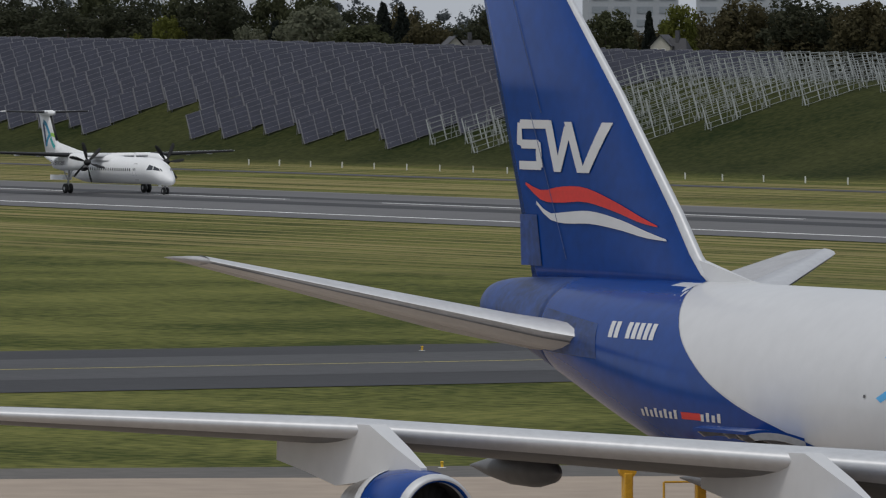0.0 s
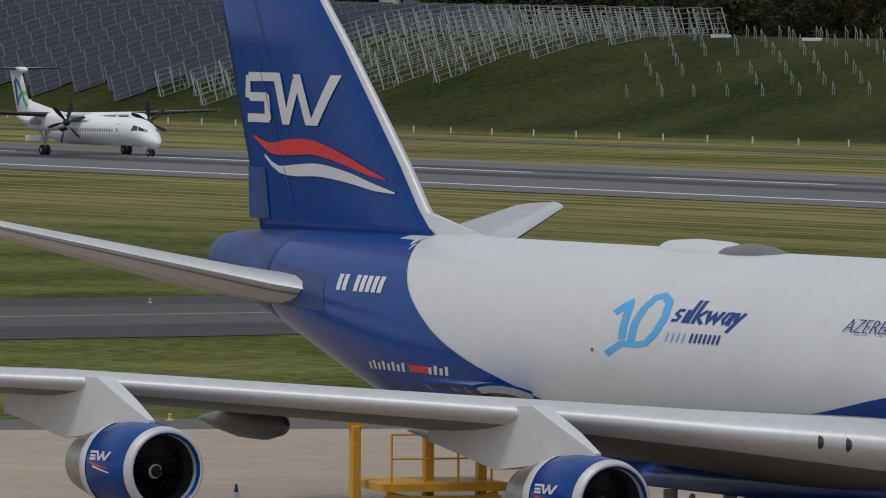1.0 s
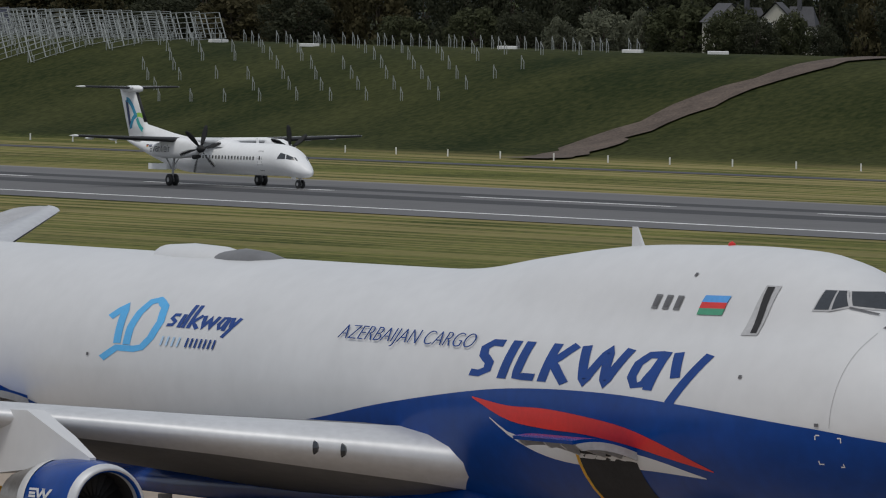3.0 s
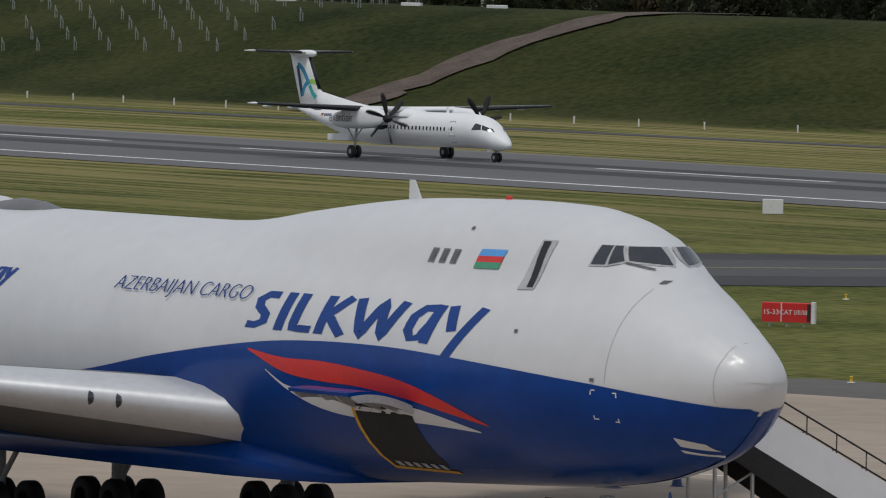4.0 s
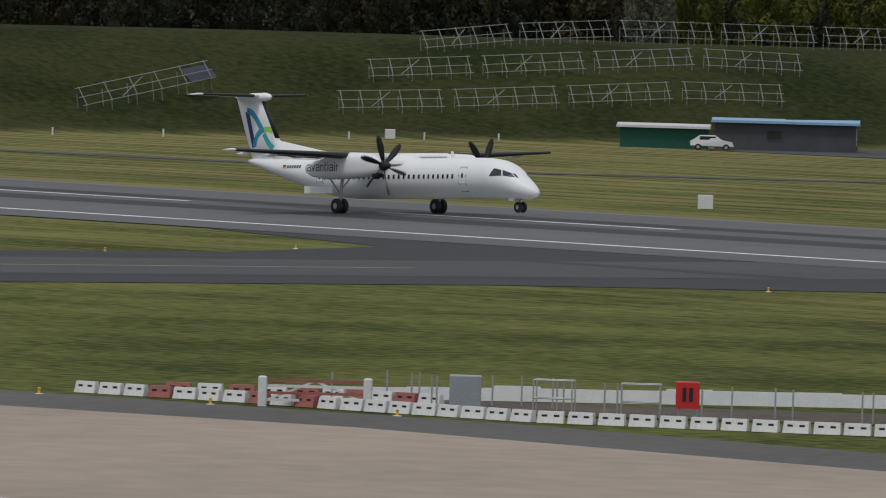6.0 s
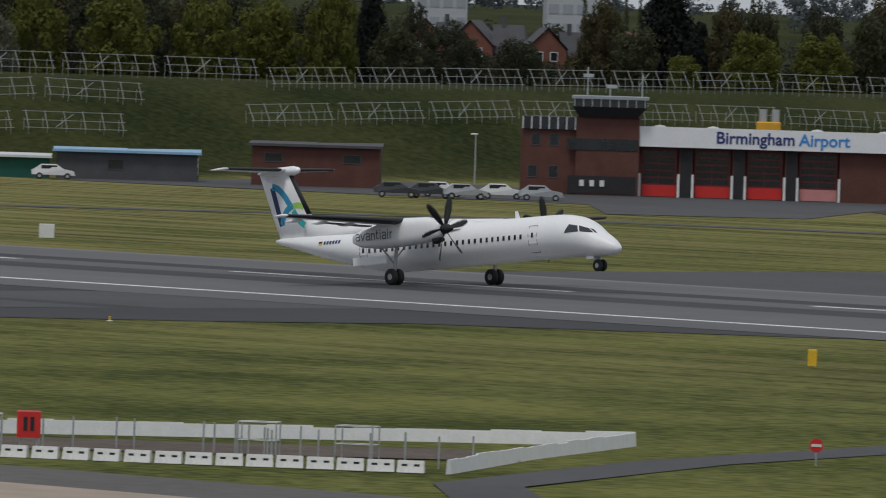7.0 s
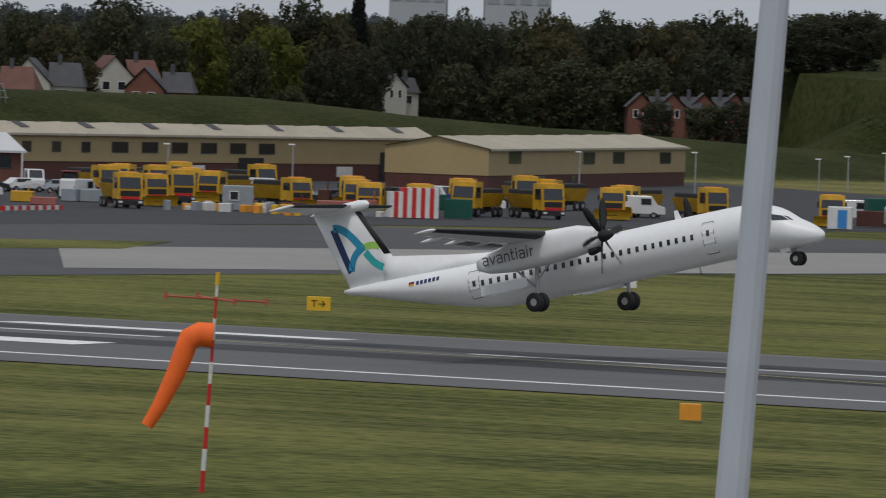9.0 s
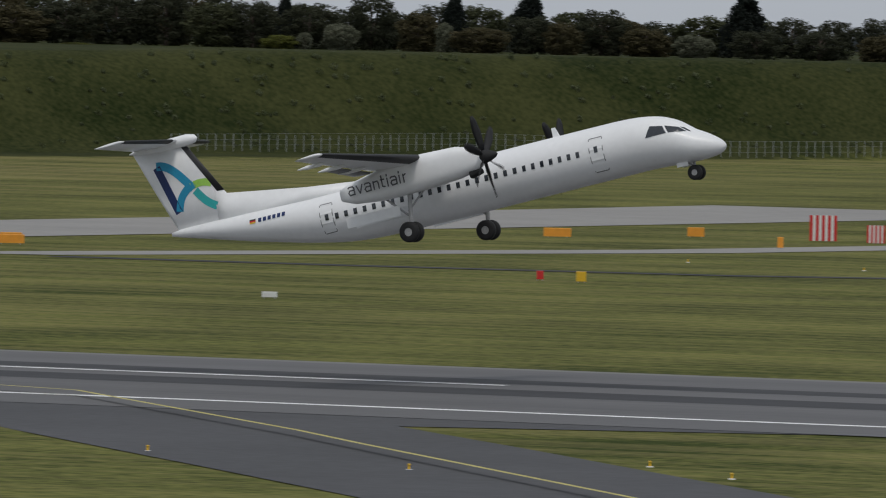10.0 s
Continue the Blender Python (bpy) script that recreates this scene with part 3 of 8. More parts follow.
            surround = quad_decal("window_surround", rim, OFFGREY, 0.02, side=side)
            quad_decal("cockpit_window", [c], GLASS, 0.03, "dark cockpit window", side).parent = surround
    # access panel marks, small ports and a wiper line
    for s0, z0, du, dv in ((4.95, 5.2, -1, -1), (4.25, 5.15, 1, -1), (4.95, 4.5, -1, 1), (4.3, 4.45, 1, 1)):
        quad_decal("panel_mark", [((s0, z0), (s0 + 0.11 * du, z0), (s0 + 0.11 * du, z0 + 0.03), (s0, z0 + 0.03))], WHITE, 0.026)
        quad_decal("panel_mark", [((s0, z0), (s0 + 0.03, z0), (s0 + 0.03, z0 + 0.1 * dv), (s0, z0 + 0.1 * dv))], WHITE, 0.028)
    for s0, z0 in ((7.79, 6.48), (4.6, 7.8), (40.0, 5.75), (5.0, 5.42), (11.9, 8.85)):
        quad_decal("port", [((s0, z0), (s0 - 0.12, z0), (s0 - 0.12, z0 + 0.08), (s0, z0 + 0.08))], SEAM, 0.026, "small dark port")
    quad_decal("wiper", [((5.6, 8.24), (4.95, 8.1), (4.95, 8.13), (5.6, 8.28))], SEAM, 0.05, "thin dark wiper")
    # cargo holds: dark sheets painting the shade in open doorways, with raised doors
    for s0, s1, z0, z1, sl in ((14.85, 12.2, 2.72, 4.42, 1), (46.5, 43.6, 2.75, 4.35, 1)):
        quad_decal("cargo_doorway_shade", [((s0, z0), (s1, z0), (s1, z1), (s0, z1))], DARK, 0.035, "dark sheet painting the shade in the open cargo doorway")
        quad_decal("doorway_seal", [((s0 + 0.14, z0), (s0, z0), (s0, z1), (s0 + 0.14, z1))], YELLOW, 0.04, "yellow doorway seal")
        quad_decal("doorway_sill", [((s0, z0), (s1, z0), (s1, z0 + 0.07), (s0, z0 + 0.07))], YELLOW, 0.04, "yellow sill strip")
        for k in range(6):
            a = s0 - 0.3 - (s0 - s1 - 0.4) * k / 6
            quad_decal("roller_tray", [((a, z0 + 0.1), (a - 0.22, z0 + 0.1), (a - 0.22, z0 + 0.22), (a, z0 + 0.22))], OFFGREY, 0.045, "pale roller on the hold floor")
    for s0, s1, z in ((14.9, 12.1, 4.52), (46.6, 43.5, 4.45)):
        rings, n = [], 10
        for s in (s0, s1):
            ring = [Vector((-s, -3.08 - 1.95 * k / n, z + 0.34 * math.sin(math.pi * 0.62 * k / n + 0.15) - 0.05)) for k in range(n + 1)]
            ring += [v - Vector((0, -0.02, 0.09)) for v in reversed(ring)]
            rings.append(ring)
        dr = Soup().loft(rings).make("cargo_door", BLUE, JUMBO, "raised curved blue cargo door")
        for s in (s1 + 0.02, s1 + 0.75, s1 + 1.5, s0 - 0.1):
            g = Soup()
            up = [Vector((-s + 0.05, -3.1 - 1.8 * k / n, z + 0.34 * math.sin(math.pi * 0.62 * k / n + 0.15) - 0.13)) for k in range(n + 1)]
            lo = [v - Vector((0, 0, 0.2 if i < n else 0.05)) for i, v in enumerate(up)]
            g.loft([[u, l, l - Vector((0.09, 0, 0)), u - Vector((0.09, 0, 0))] for u, l in zip(up, lo)])
            g.make("door_rib", OFFGREY, dr, "pale grey curved door rib")
    # roof fairing and aerials
    rings = []
    for s, hh, w in ((41.8, 0.02, 0.2), (41.0, 0.3, 0.6), (39.6, 0.37, 0.75), (38.2, 0.33, 0.75), (37.2, 0.2, 0.6), (36.4, 0.02, 0.2)):
        rings.append([Vector((-s, w * math.cos(math.pi * k / 10), 8.38 + (hh + 0.1) * 0.98 * math.sin(math.pi * k / 10))) for k in range(11)])
    q = Soup()
    q.loft(rings, closed=False, caps=False)
    q.make("antenna_fairing", WHITE, JUMBO, "low white fairing on the crown", smooth=True)
    rings = []
    for s, hh, w in ((38.4, 0.0, 0.2), (37.6, 0.2, 0.5), (36.6, 0.31, 0.6), (35.6, 0.26, 0.55), (34.8, 0.12, 0.4), (34.3, 0.0, 0.2)):
        rings.append([Vector((-s, w * math.cos(math.pi * k / 10) - 0.15, 8.38 + (hh + 0.1) * math.sin(math.pi * k / 10))) for k in range(11)])
    Soup().loft(rings, closed=False, caps=False).make("antenna_fairing", WGREY, JUMBO, "low dark grey fairing on the crown", smooth=True)
    for s, z, hgt in ((16.9, 9.4, 0.55), (53.5, 8.5, 0.3)):
        q = Soup()
        q.loft([[Vector((-s + 0.25, -0.04, z)), Vector((-s - 0.3, -0.04, z)), Vector((-s - 0.3, 0.04, z)), Vector((-s + 0.25, 0.04, z))],
                [Vector((-s - 0.1, -0.02, z + hgt)), Vector((-s - 0.32, -0.02, z + hgt)), Vector((-s - 0.32, 0.02, z + hgt)), Vector((-s - 0.1, 0.02, z + hgt))]])
        q.make("blade_antenna", WHITE, JUMBO)
    Soup().lathe([(0, 0.1), (0.08, 0.09), (0.14, 0.0)], 10, Matrix.Translation((-12.6, 0, 9.58)) @ Matrix.Rotation(-math.pi / 2, 4, "Y")).make("beacon", RED, JUMBO, "red beacon on the crown")
    # fin
    prof = [(8.2, 53.6, 66.15, 0.5), (8.75, 54.8, 66.35, 0.5), (9.3, 55.5, 66.55, 0.48), (10.5, 56.65, 67.02, 0.44), (14.0, 60.4, 68.4, 0.34), (18.8, 66.0, 70.3, 0.2)]

    def fin_ring(z, le, te, th, k0=0.0, k1=1.0, grow=0.0, n=8):
        up = []
        for i in range(n + 1):
            c = k0 + (k1 - k0) * (1 - math.cos(math.pi * i / n)) / 2
            y = th * 1.6 * (math.sqrt(max(c, 0)) * (1 - c) * 1.25 + 0.02)
            up.append(Vector((-(le + (te - le) * c), -y - grow, z)))
        return up + [Vector((p.x, -p.y, p.z)) for p in reversed(up)]
    fin = Soup().loft([fin_ring(*r) for r in prof]).make("fin", BLUE, JUMBO, "royal blue tail fin", smooth=True)
    Soup().loft([fin_ring(z, le - 0.03, te, th, 0.0, 0.03, 0.015, 6) for z, le, te, th in prof]).make("leading_edge", SILVER, fin, "bare silver leading edge", smooth=True)
    q = Soup()
    q.loft([[Vector((-51.0, -0.02, 8.5)), Vector((-55.6, -0.25, 8.45)), Vector((-55.6, 0.25, 8.45)), Vector((-51.0, 0.02, 8.5))],
            [Vector((-52.4, -0.02, 8.64)), Vector((-55.6, -0.12, 9.2)), Vector((-55.6, 0.12, 9.2)), Vector((-52.4, 0.02, 8.64))]])
    q.make("fillet", WHITE, fin, "white root fillet")

    def fin_mark(name, quads, material, label=""):
        q = Soup()
        for c in quads:
            vs = []
            n = 4
            for i in range(n + 1):
                for j in range(n + 1):
                    a, b = i / n, j / n
                    s = (1 - a) * ((1 - b) * c[0][0] + b * c[3][0]) + a * ((1 - b) * c[1][0] + b * c[2][0])
                    z = (1 - a) * ((1 - b) * c[0][1] + b * c[3][1]) + a * ((1 - b) * c[1][1] + b * c[2][1])
                    le, te, th = lerp(prof, z)
                    k = min(max((s - le) / (te - le), 0.01), 1)
                    vs.append(Vector((-s, -(th * 1.6 * (math.sqrt(k) * (1 - k) * 1.25 + 0.02)) - 0.03, z)))
            q.add(vs, [(i * 5 + j, (i + 1) * 5 + j, (i + 1) * 5 + j + 1, i * 5 + j + 1) for i in range(4) for j in range(4)])
        q.make(name, material, fin, label)
    for c in (((66.95, 11.66), (65.3, 11.66), (65.2, 11.92), (66.95, 11.92)), ((65.62, 11.7), (65.18, 11.74), (65.3, 12.5), (65.68, 12.56)), ((66.75, 12.3), (65.4, 12.3), (65.45, 12.57), (66.95, 12.57)),
              ((67.1, 12.42), (66.68, 12.36), (66.72, 13.04), (67.02, 13.1)), ((66.95, 12.9), (64.8, 12.92), (64.62, 13.18), (66.8, 13.18)), ((65.0, 13.1), (64.5, 13.18), (63.86, 11.66), (64.34, 11.62)),
              ((64.3, 11.62), (63.85, 11.62), (63.05, 13.0), (63.6, 13.0)), ((63.6, 13.14), (63.1, 13.14), (62.2, 11.62), (62.7, 11.62)), ((62.5, 11.62), (61.9, 11.62), (60.5, 13.14), (61.15, 13.14))):
        fin_mark("emblem_stroke", [c], WHITE, "white angular emblem stroke")
    fin_mark("soot_stain", [((66.9, 8.75), (65.4, 8.75), (65.7, 10.3), (67.0, 10.3))], SOOT_SHADE, "dark exhaust stain on the rudder foot")
    for z0, z1 in ((9.0, 13.4), (13.4, 18.0)):
        a, b = lerp(prof, z0), lerp(prof, z1)
        fin_mark("rudder_seam", [((a[1] - 2.9, z0), (a[1] - 2.95, z0), (b[1] - 2.15, z1), (b[1] - 2.1, z1))], SOOT_SHADE)
    red = [(66.5, 11.2, 11.28), (65.3, 10.75, 11.05), (63.9, 10.7, 11.18), (62.2, 10.75, 11.18), (60.2, 10.5, 10.8), (58.6, 10.2, 10.38), (57.58, 10.08, 10.12)]
    wht = [(65.7, 10.62, 10.72), (64.8, 10.2, 10.38), (63.6, 10.08, 10.42), (61.8, 10.1, 10.48), (59.8, 9.95, 10.26), (58.2, 9.75, 9.95), (57.03, 9.68, 9.73)]
    for rows, material, nm in ((red, RED, "red_wave"), (wht, WHITE, "white_wave")):
        fine = [(rows[0][0] + (rows[-1][0] - rows[0][0]) * i / 16) for i in range(17)]
        pts = [(s, *spline(rows[::-1], s)) for s in fine]
        fin_mark(nm, [((a[0], a[1]), (b[0], b[1]), (b[0], b[2]), (a[0], a[2])) for a, b in zip(pts, pts[1:])], material)
    # tailplanes
    for side in (-1, 1):
        secs = [wing_section((-57.2, side * 0.8, 6.5), 10.4, 0.09), wing_section((-59.7, side * 3.0, 6.98), 8.9, 0.09), wing_section((-66.6, side * 10.7, 8.98), 2.9, 0.08), wing_section((-67.4, side * 11.08, 9.04), 1.6, 0.06)]
        tp = Soup().loft(secs).make("tailplane", OFFGREY, JUMBO, "pale grey tailplane", smooth=True)
        q = Soup()
        rings = []
        for (x, y, z), ch in (((-57.15, side * 0.8, 6.5), 10.4), ((-59.65, side * 3.0, 6.98), 8.9), ((-66.55, side * 10.7, 8.98), 2.9)):
            sec = wing_section((x + 0.03, y, z), ch, 0.1)
            rings.append(sec[:4] + sec[-3:])
        q.loft(rings, closed=False, caps=False)
        q.make("leading_edge", SILVER, tp, "bare silver leading edge", smooth=True)
    # wings
    plan = [(2.0, 20.1, 17.7, 3.63, 0.118), (3.2, 21.0, 16.6, 3.78, 0.112), (7.5, 24.5, 13.4, 4.24, 0.098), (12.0, 28.5, 10.3, 4.69, 0.09), (20.7, 36.1, 7.3, 5.34, 0.1), (28.0, 42.5, 5.0, 5.62, 0.095), (31.6, 45.7, 3.8, 5.76, 0.09)]
    def droop(y, side):
        # the port wing hangs flatter outboard
        return max(0.0, y - 18.0) * 0.085 if side > 0 else 0.0

    def rigged(sec):
        # set at three degrees, trailing edge low
        return [Vector((p.x, p.y, p.z - (sec[0].x - p.x) * 0.05)) for p in sec]

    for side in (-1, 1):
        wg = Soup().loft([rigged(wing_section((-s, side * y, z - droop(y, side)), ch, th, 12)) for y, s, ch, z, th in (plan if side < 0 else plan[:-1])]).make("wing", WGREY, JUMBO, "grey swept wing", smooth=True)
        q = Soup()
        rings = []
        for y, s, ch, z, th in (plan if side < 0 else plan[:-1]):
            sec = rigged(wing_section((-s + 0.04, side * y, z - droop(y, side)), ch, th * 1.02, 12))
            rings.append(sec[:4] + sec[-2:])
        rings = [r[3::-1] + r[:3:-1] for r in rings]
        q.loft(rings, closed=False, caps=False)
        q.make("leading_edge", SILVER, wg, "bare silver leading edge", smooth=True)
        for y in (4.0, 4.55):
            s = lerp([(2.0, 19.6), (7.5, 24.5)], y)[0]
            z = lerp([(2.0, 3.79), (7.5, 4.38)], y)[0]
            Soup().lathe([(0.03, 0.0), (0.0, 0.12), (-0.1, 0.19)], 12, Matrix.Translation((-s - 0.62, side * (y + 1.65), z + 0.42 - 0.38)) @ Matrix.Rotation(0.8 * -side, 4, "Z")).make("landing_light", GLASS, wg, "round landing light")
        for y, ln, s in ((8.5, 5.5, 36.6), (14.4, 5.0, 38.2), (18.0, 4.0, 40.6)):
            z = lerp([(3.2, 3.68), (31.6, 5.72)], y)[0]
            Soup().lathe([(1.5, 0.02), (1.1, 0.28), (0.2, 0.44), (-1.2, 0.42), (-2.6, 0.25), (-ln + 1.2, 0.02)], 14, Matrix.Translation((-s, side * y, z - 0.45))).make("flap_fairing", WGREY, wg, "grey canoe flap fairing", smooth=True)
        for y, s in ((11.65, 23.75), (20.45, 31.84)):
            z = {11.65: 2.56, 20.45: 3.22}[y]
            m = Matrix.Translation((-s, side * y, z)) @ Matrix.Diagonal((0.9, 0.79, 0.79, 1))
            cowl = Soup().lathe([(-0.15, 1.17), (-0.05, 1.2), (0.0, 1.27), (-0.06, 1.35), (-0.3, 1.43), (-0.9, 1.52), (-1.8, 1.54), (-2.7, 1.47), (-3.3, 1.36), (-3.35, 1.2)], 40, m).make("engine_cowl", BLUE, wg, "glossy royal blue engine cowl", smooth=True)
            Soup().lathe([(-0.35, 1.165), (-0.2, 1.175), (-0.04, 1.22), (0.015, 1.28), (-0.06, 1.365), (-0.3, 1.445)], 40, m).make("intake_lip", SILVER, cowl, "polished intake lip", smooth=True)
            Soup().lathe([(-0.05, 1.2), (-0.7, 1.15), (-1.2, 1.17)], 32, m).make("intake_duct", DARK, cowl, smooth=True)
            Soup().lathe([(-3.25, 1.36), (-4.3, 1.12), (-5.0, 0.95), (-5.05, 0.6)], 32, m).make("exhaust", STEEL, cowl, "bare metal exhaust sleeve", smooth=True)
            Soup().lathe([(-2.75, 1.485), (-2.8, 1.49), (-3.3, 1.385), (-3.32, 1.36)], 40, m).make("reverser_ring", WHITE, cowl, smooth=True)
            fan = Soup()
            fan.lathe([(-1.15, 1.17), (-1.16, 0.0)], 24, m)
            fan.make("fan_backing", DARK, cowl)
            for k in range(22):
                fan = Soup()
                r = m @ Matrix.Rotation(2 * math.pi * k / 22, 4, "X")
                fan.add([r @ Vector(p) for p in ((-0.95, 0.06, 0.35), (-1.1, -0.1, 0.35), (-1.1, -0.16, 1.13), (-0.9, 0.16, 1.13))], [(0, 1, 2, 3)])
                fan.make("fan_blade", FANM, cowl, "dark fan blade")
            sp = Soup()
            sp.lathe([(-0.5, 0.0), (-0.6, 0.12), (-0.95, 0.36), (-1.1, 0.38)], 18, m)
            sp.make("spinner", BLACK, cowl, "black spinner with white swirl", smooth=True)
            sw = Soup()
            for k in range(14):
                pts = []
                for kk in (k, k + 1):
                    a = kk * 0.42
                    rr = 0.06 + 0.018 * kk
                    for w in (0, 0.035 + 0.002 * kk):
                        x = lerp([(0.0, -0.49), (0.12, -0.58), (0.36, -0.93), (0.5, -1.05)], rr + w)[0]
                        pts.append(m @ Vector((x + 0.012, (rr + w) * math.cos(a), (rr + w) * math.sin(a))))
                sw.add([pts[0], pts[1], pts[3], pts[2]], [(0, 1, 2, 3)])
            sw.make("swirl", WHITE, cowl)
            # cowl emblem

            def cq(c):
                vs = []
                for i in range(5):
                    for j in range(5):
                        a, b = i / 4, j / 4
                        xx = (1 - a) * ((1 - b) * c[0][0] + b * c[3][0]) + a * ((1 - b) * c[1][0] + b * c[2][0])
                        aa = (1 - a) * ((1 - b) * c[0][1] + b * c[3][1]) + a * ((1 - b) * c[1][1] + b * c[2][1])
                        rr = lerp([(-3.3, 1.36), (-2.7, 1.47), (-1.8, 1.54), (-0.9, 1.52), (0, 1.3)], xx)[0] + 0.012
                        vs.append(m @ Vector((xx, side * rr * math.cos(radians(aa)), rr * math.sin(radians(aa)))))
                return vs, [(i * 5 + j, (i + 1) * 5 + j, (i + 1) * 5 + j + 1, i * 5 + j + 1) for i in range(4) for j in range(4)]
            for c in (((-2.45, 10), (-2.0, 10), (-2.0, 13), (-2.45, 13)), ((-2.5, 19), (-2.0, 19), (-2.0, 22), (-2.5, 22)), ((-2.45, 14), (-2.05, 14), (-2.05, 17), (-2.45, 17)),
                      ((-1.85, 10), (-1.72, 10), (-1.9, 22), (-2.05, 22)), ((-1.85, 10), (-1.72, 10), (-1.5, 22), (-1.62, 22)), ((-1.5, 10), (-1.36, 10), (-1.55, 22), (-1.7, 22)), ((-1.5, 10), (-1.36, 10), (-1.1, 22), (-1.25, 22))):
                em = Soup()
                em.add(*cq(c))
                em.make("emblem_stroke", WHITE, cowl, "white angular emblem stroke")
            em = Soup()
            em.add(*cq(((-2.35, 5), (-1.2, 0), (-1.2, 1.5), (-2.35, 8))))
            em.make("red_wave", RED, cowl)
            em = Soup()
            em.add(*cq(((-2.2, 1), (-1.1, -5), (-1.1, -3.5), (-2.2, 4))))
            em.make("white_wave", WHITE, cowl)
            # pylon
            les = lerp([(3.2, 20.65), (31.6, 45.7)], y)[0]
            lez = lerp([(3.2, 3.92), (12, 4.76), (20.7, 5.34), (31.6, 5.87)], y)[0]
            q = Soup()
            rings = []
            for xs, z0, z1, w in ((s + 0.9, z + 1.08, z + 1.26, 0.10), (s + 2.2, z + 1.0, z + 1.75, 0.24), (les - 0.4, z + 0.8, lez + 0.18, 0.30), (les + 1.5, z + 0.6, lez + 0.15, 0.32), (les + 3.5, z + 0.9, lez - 0.35, 0.26), (les + 5.6, lez - 1.0, lez - 0.5, 0.08)):
                rings.append([Vector((-xs, side * y - w, z0)), Vector((-xs, side * y + w, z0)), Vector((-xs, side * y + w * 0.85, z1)), Vector((-xs, side * y - w * 0.85, z1))])
            q.loft(rings)
            q.make("pylon", WHITE, wg, "white engine pylon")
    # wing root fairing
    rings = []
    for s, w, z1 in ((18.0, 1.6, 2.8), (19.5, 2.2, 3.2), (21.5, 2.6, 3.6), (25.0, 2.8, 3.7), (32.0, 2.9, 3.5), (38.0, 2.6, 3.1), (41.0, 1.9, 2.8)):
        rings.append([Vector((-s, w * math.sin(math.pi * (k / 14 - 0.5)), 2.1 + (z1 - 2.1) * (math.cos(math.pi * (k / 14 - 0.5)) ** 0.6 if 0 < k < 14 else 0))) for k in range(15)])
    Soup().loft(rings, caps=True).make("wing_root_fairing", BLUE, JUMBO, "royal blue wing root fairing", smooth=True)
    # landing gear

    def bogie(x, y, pairs):
        st = Soup()
        st.rod((x, y, 0.6), (x, y, 2.4), 0.2, 10)
        st.rod((x + 1.2, y, 2.3), (x, y, 1.0), 0.08)
        leg = st.make("gear_leg", GEAR, JUMBO, "grey landing gear leg")
        for dx in pairs:
            for dy in (-0.55, 0.55):
                tyre = Soup().lathe([(-0.22, 0.3), (-0.22, 0.5), (-0.16, 0.6), (0.16, 0.6), (0.22, 0.5), (0.22, 0.3)], 20, Matrix.Translation((x + dx, y + dy, 0.6)) @ Matrix.Rotation(math.pi / 2, 4, "Z")).make("wheel", BLACK, leg, "black tyre", smooth=True)
    bogie(-7.9, 0, (0,))
    for y in (-5.5, 5.5):
        bogie(-31.6, y, (-0.75, 0.75))
    for y in (-1.9, 1.9):
        bogie(-34.6, y, (-0.75, 0.75))
    q = Soup()
    q.box(-7.1, -6.9, -1.0, -0.94, 1.3, 2.3)
    q.box(-9.2, -7.4, -0.98, -0.92, 1.35, 2.3)
    q.make("gear_door", DARK, JUMBO, "dark nose gear door")


YELLOW = mat("yellow_plant_paint", (0.62, 0.33, 0.02), rough=0.5, scale=1.5, vary=0.15)
build_jumbo()

# ---- the departing turboprop ----
PLANE = empty("turboprop_airliner")
tagged(PLANE, "white twin turboprop airliner taking off from the runway", "aircraft")
PWHITE = mat("turboprop_white_paint", (0.86, 0.865, 0.87), rough=0.42, scale=0.5, fine=7, vary=0.04, coat=0.1)
NAVY = mat("navy_paint", (0.012, 0.03, 0.12), rough=0.4, scale=1, vary=0.1)
AQUA = mat("aqua_paint", (0.02, 0.30, 0.50), rough=0.4, scale=1, vary=0.1)
TEAL = mat("teal_paint", (0.03, 0.42, 0.42), rough=0.4, scale=1, vary=0.1)
LIME = mat("lime_paint", (0.34, 0.62, 0.10), rough=0.4, scale=1, vary=0.1)
BOOT = mat("black_deicing_boot", (0.018, 0.018, 0.02), rough=0.55, scale=1, vary=0.2)
GOLD = mat("gold_paint", (0.7, 0.5, 0.05), rough=0.5, scale=1, vary=0.1)
# origin: ground point midway between the main wheels; nose at +x
TUBE = [  # x: half width, floor, roof
    (15.85, 0.03, 1.28, 1.34), (15.75, 0.2, 1.12, 1.52), (15.45, 0.42, 0.98, 1.78), (14.9, 0.68, 0.90, 2.14), (14.3, 0.90, 0.88, 2.46), (13.7, 1.06, 0.90, 2.92), (13.1, 1.16, 0.93, 3.24), (12.4, 1.25, 0.97, 3.46),
    (11.4, 1.32, 1.0, 3.62), (10.0, 1.345, 1.0, 3.69), (-3.0, 1.345, 1.0, 3.69), (-5.0, 1.33, 1.14, 3.69), (-7.0, 1.22, 1.50, 3.70), (-9.0, 1.04, 1.98, 3.74), (-11.0, 0.80, 2.50, 3.78), (-13.0, 0.48, 3.06, 3.80), (-14.2, 0.26, 3.38, 3.80), (-14.75, 0.08, 3.55, 3.74)]


def fore(x):
    """Stations ahead of the engines lie a little closer together."""
    return x if x < 5 else 5 + (x - 5) * 0.94


TUBE = [(fore(r[0]), *r[1:]) for r in TUBE]


def tube_ring(x, n=28):
    w, a, b = spline([(-r[0], *r[1:]) for r in TUBE], -x)
    zc, hh = (a + b) / 2, (b - a) / 2
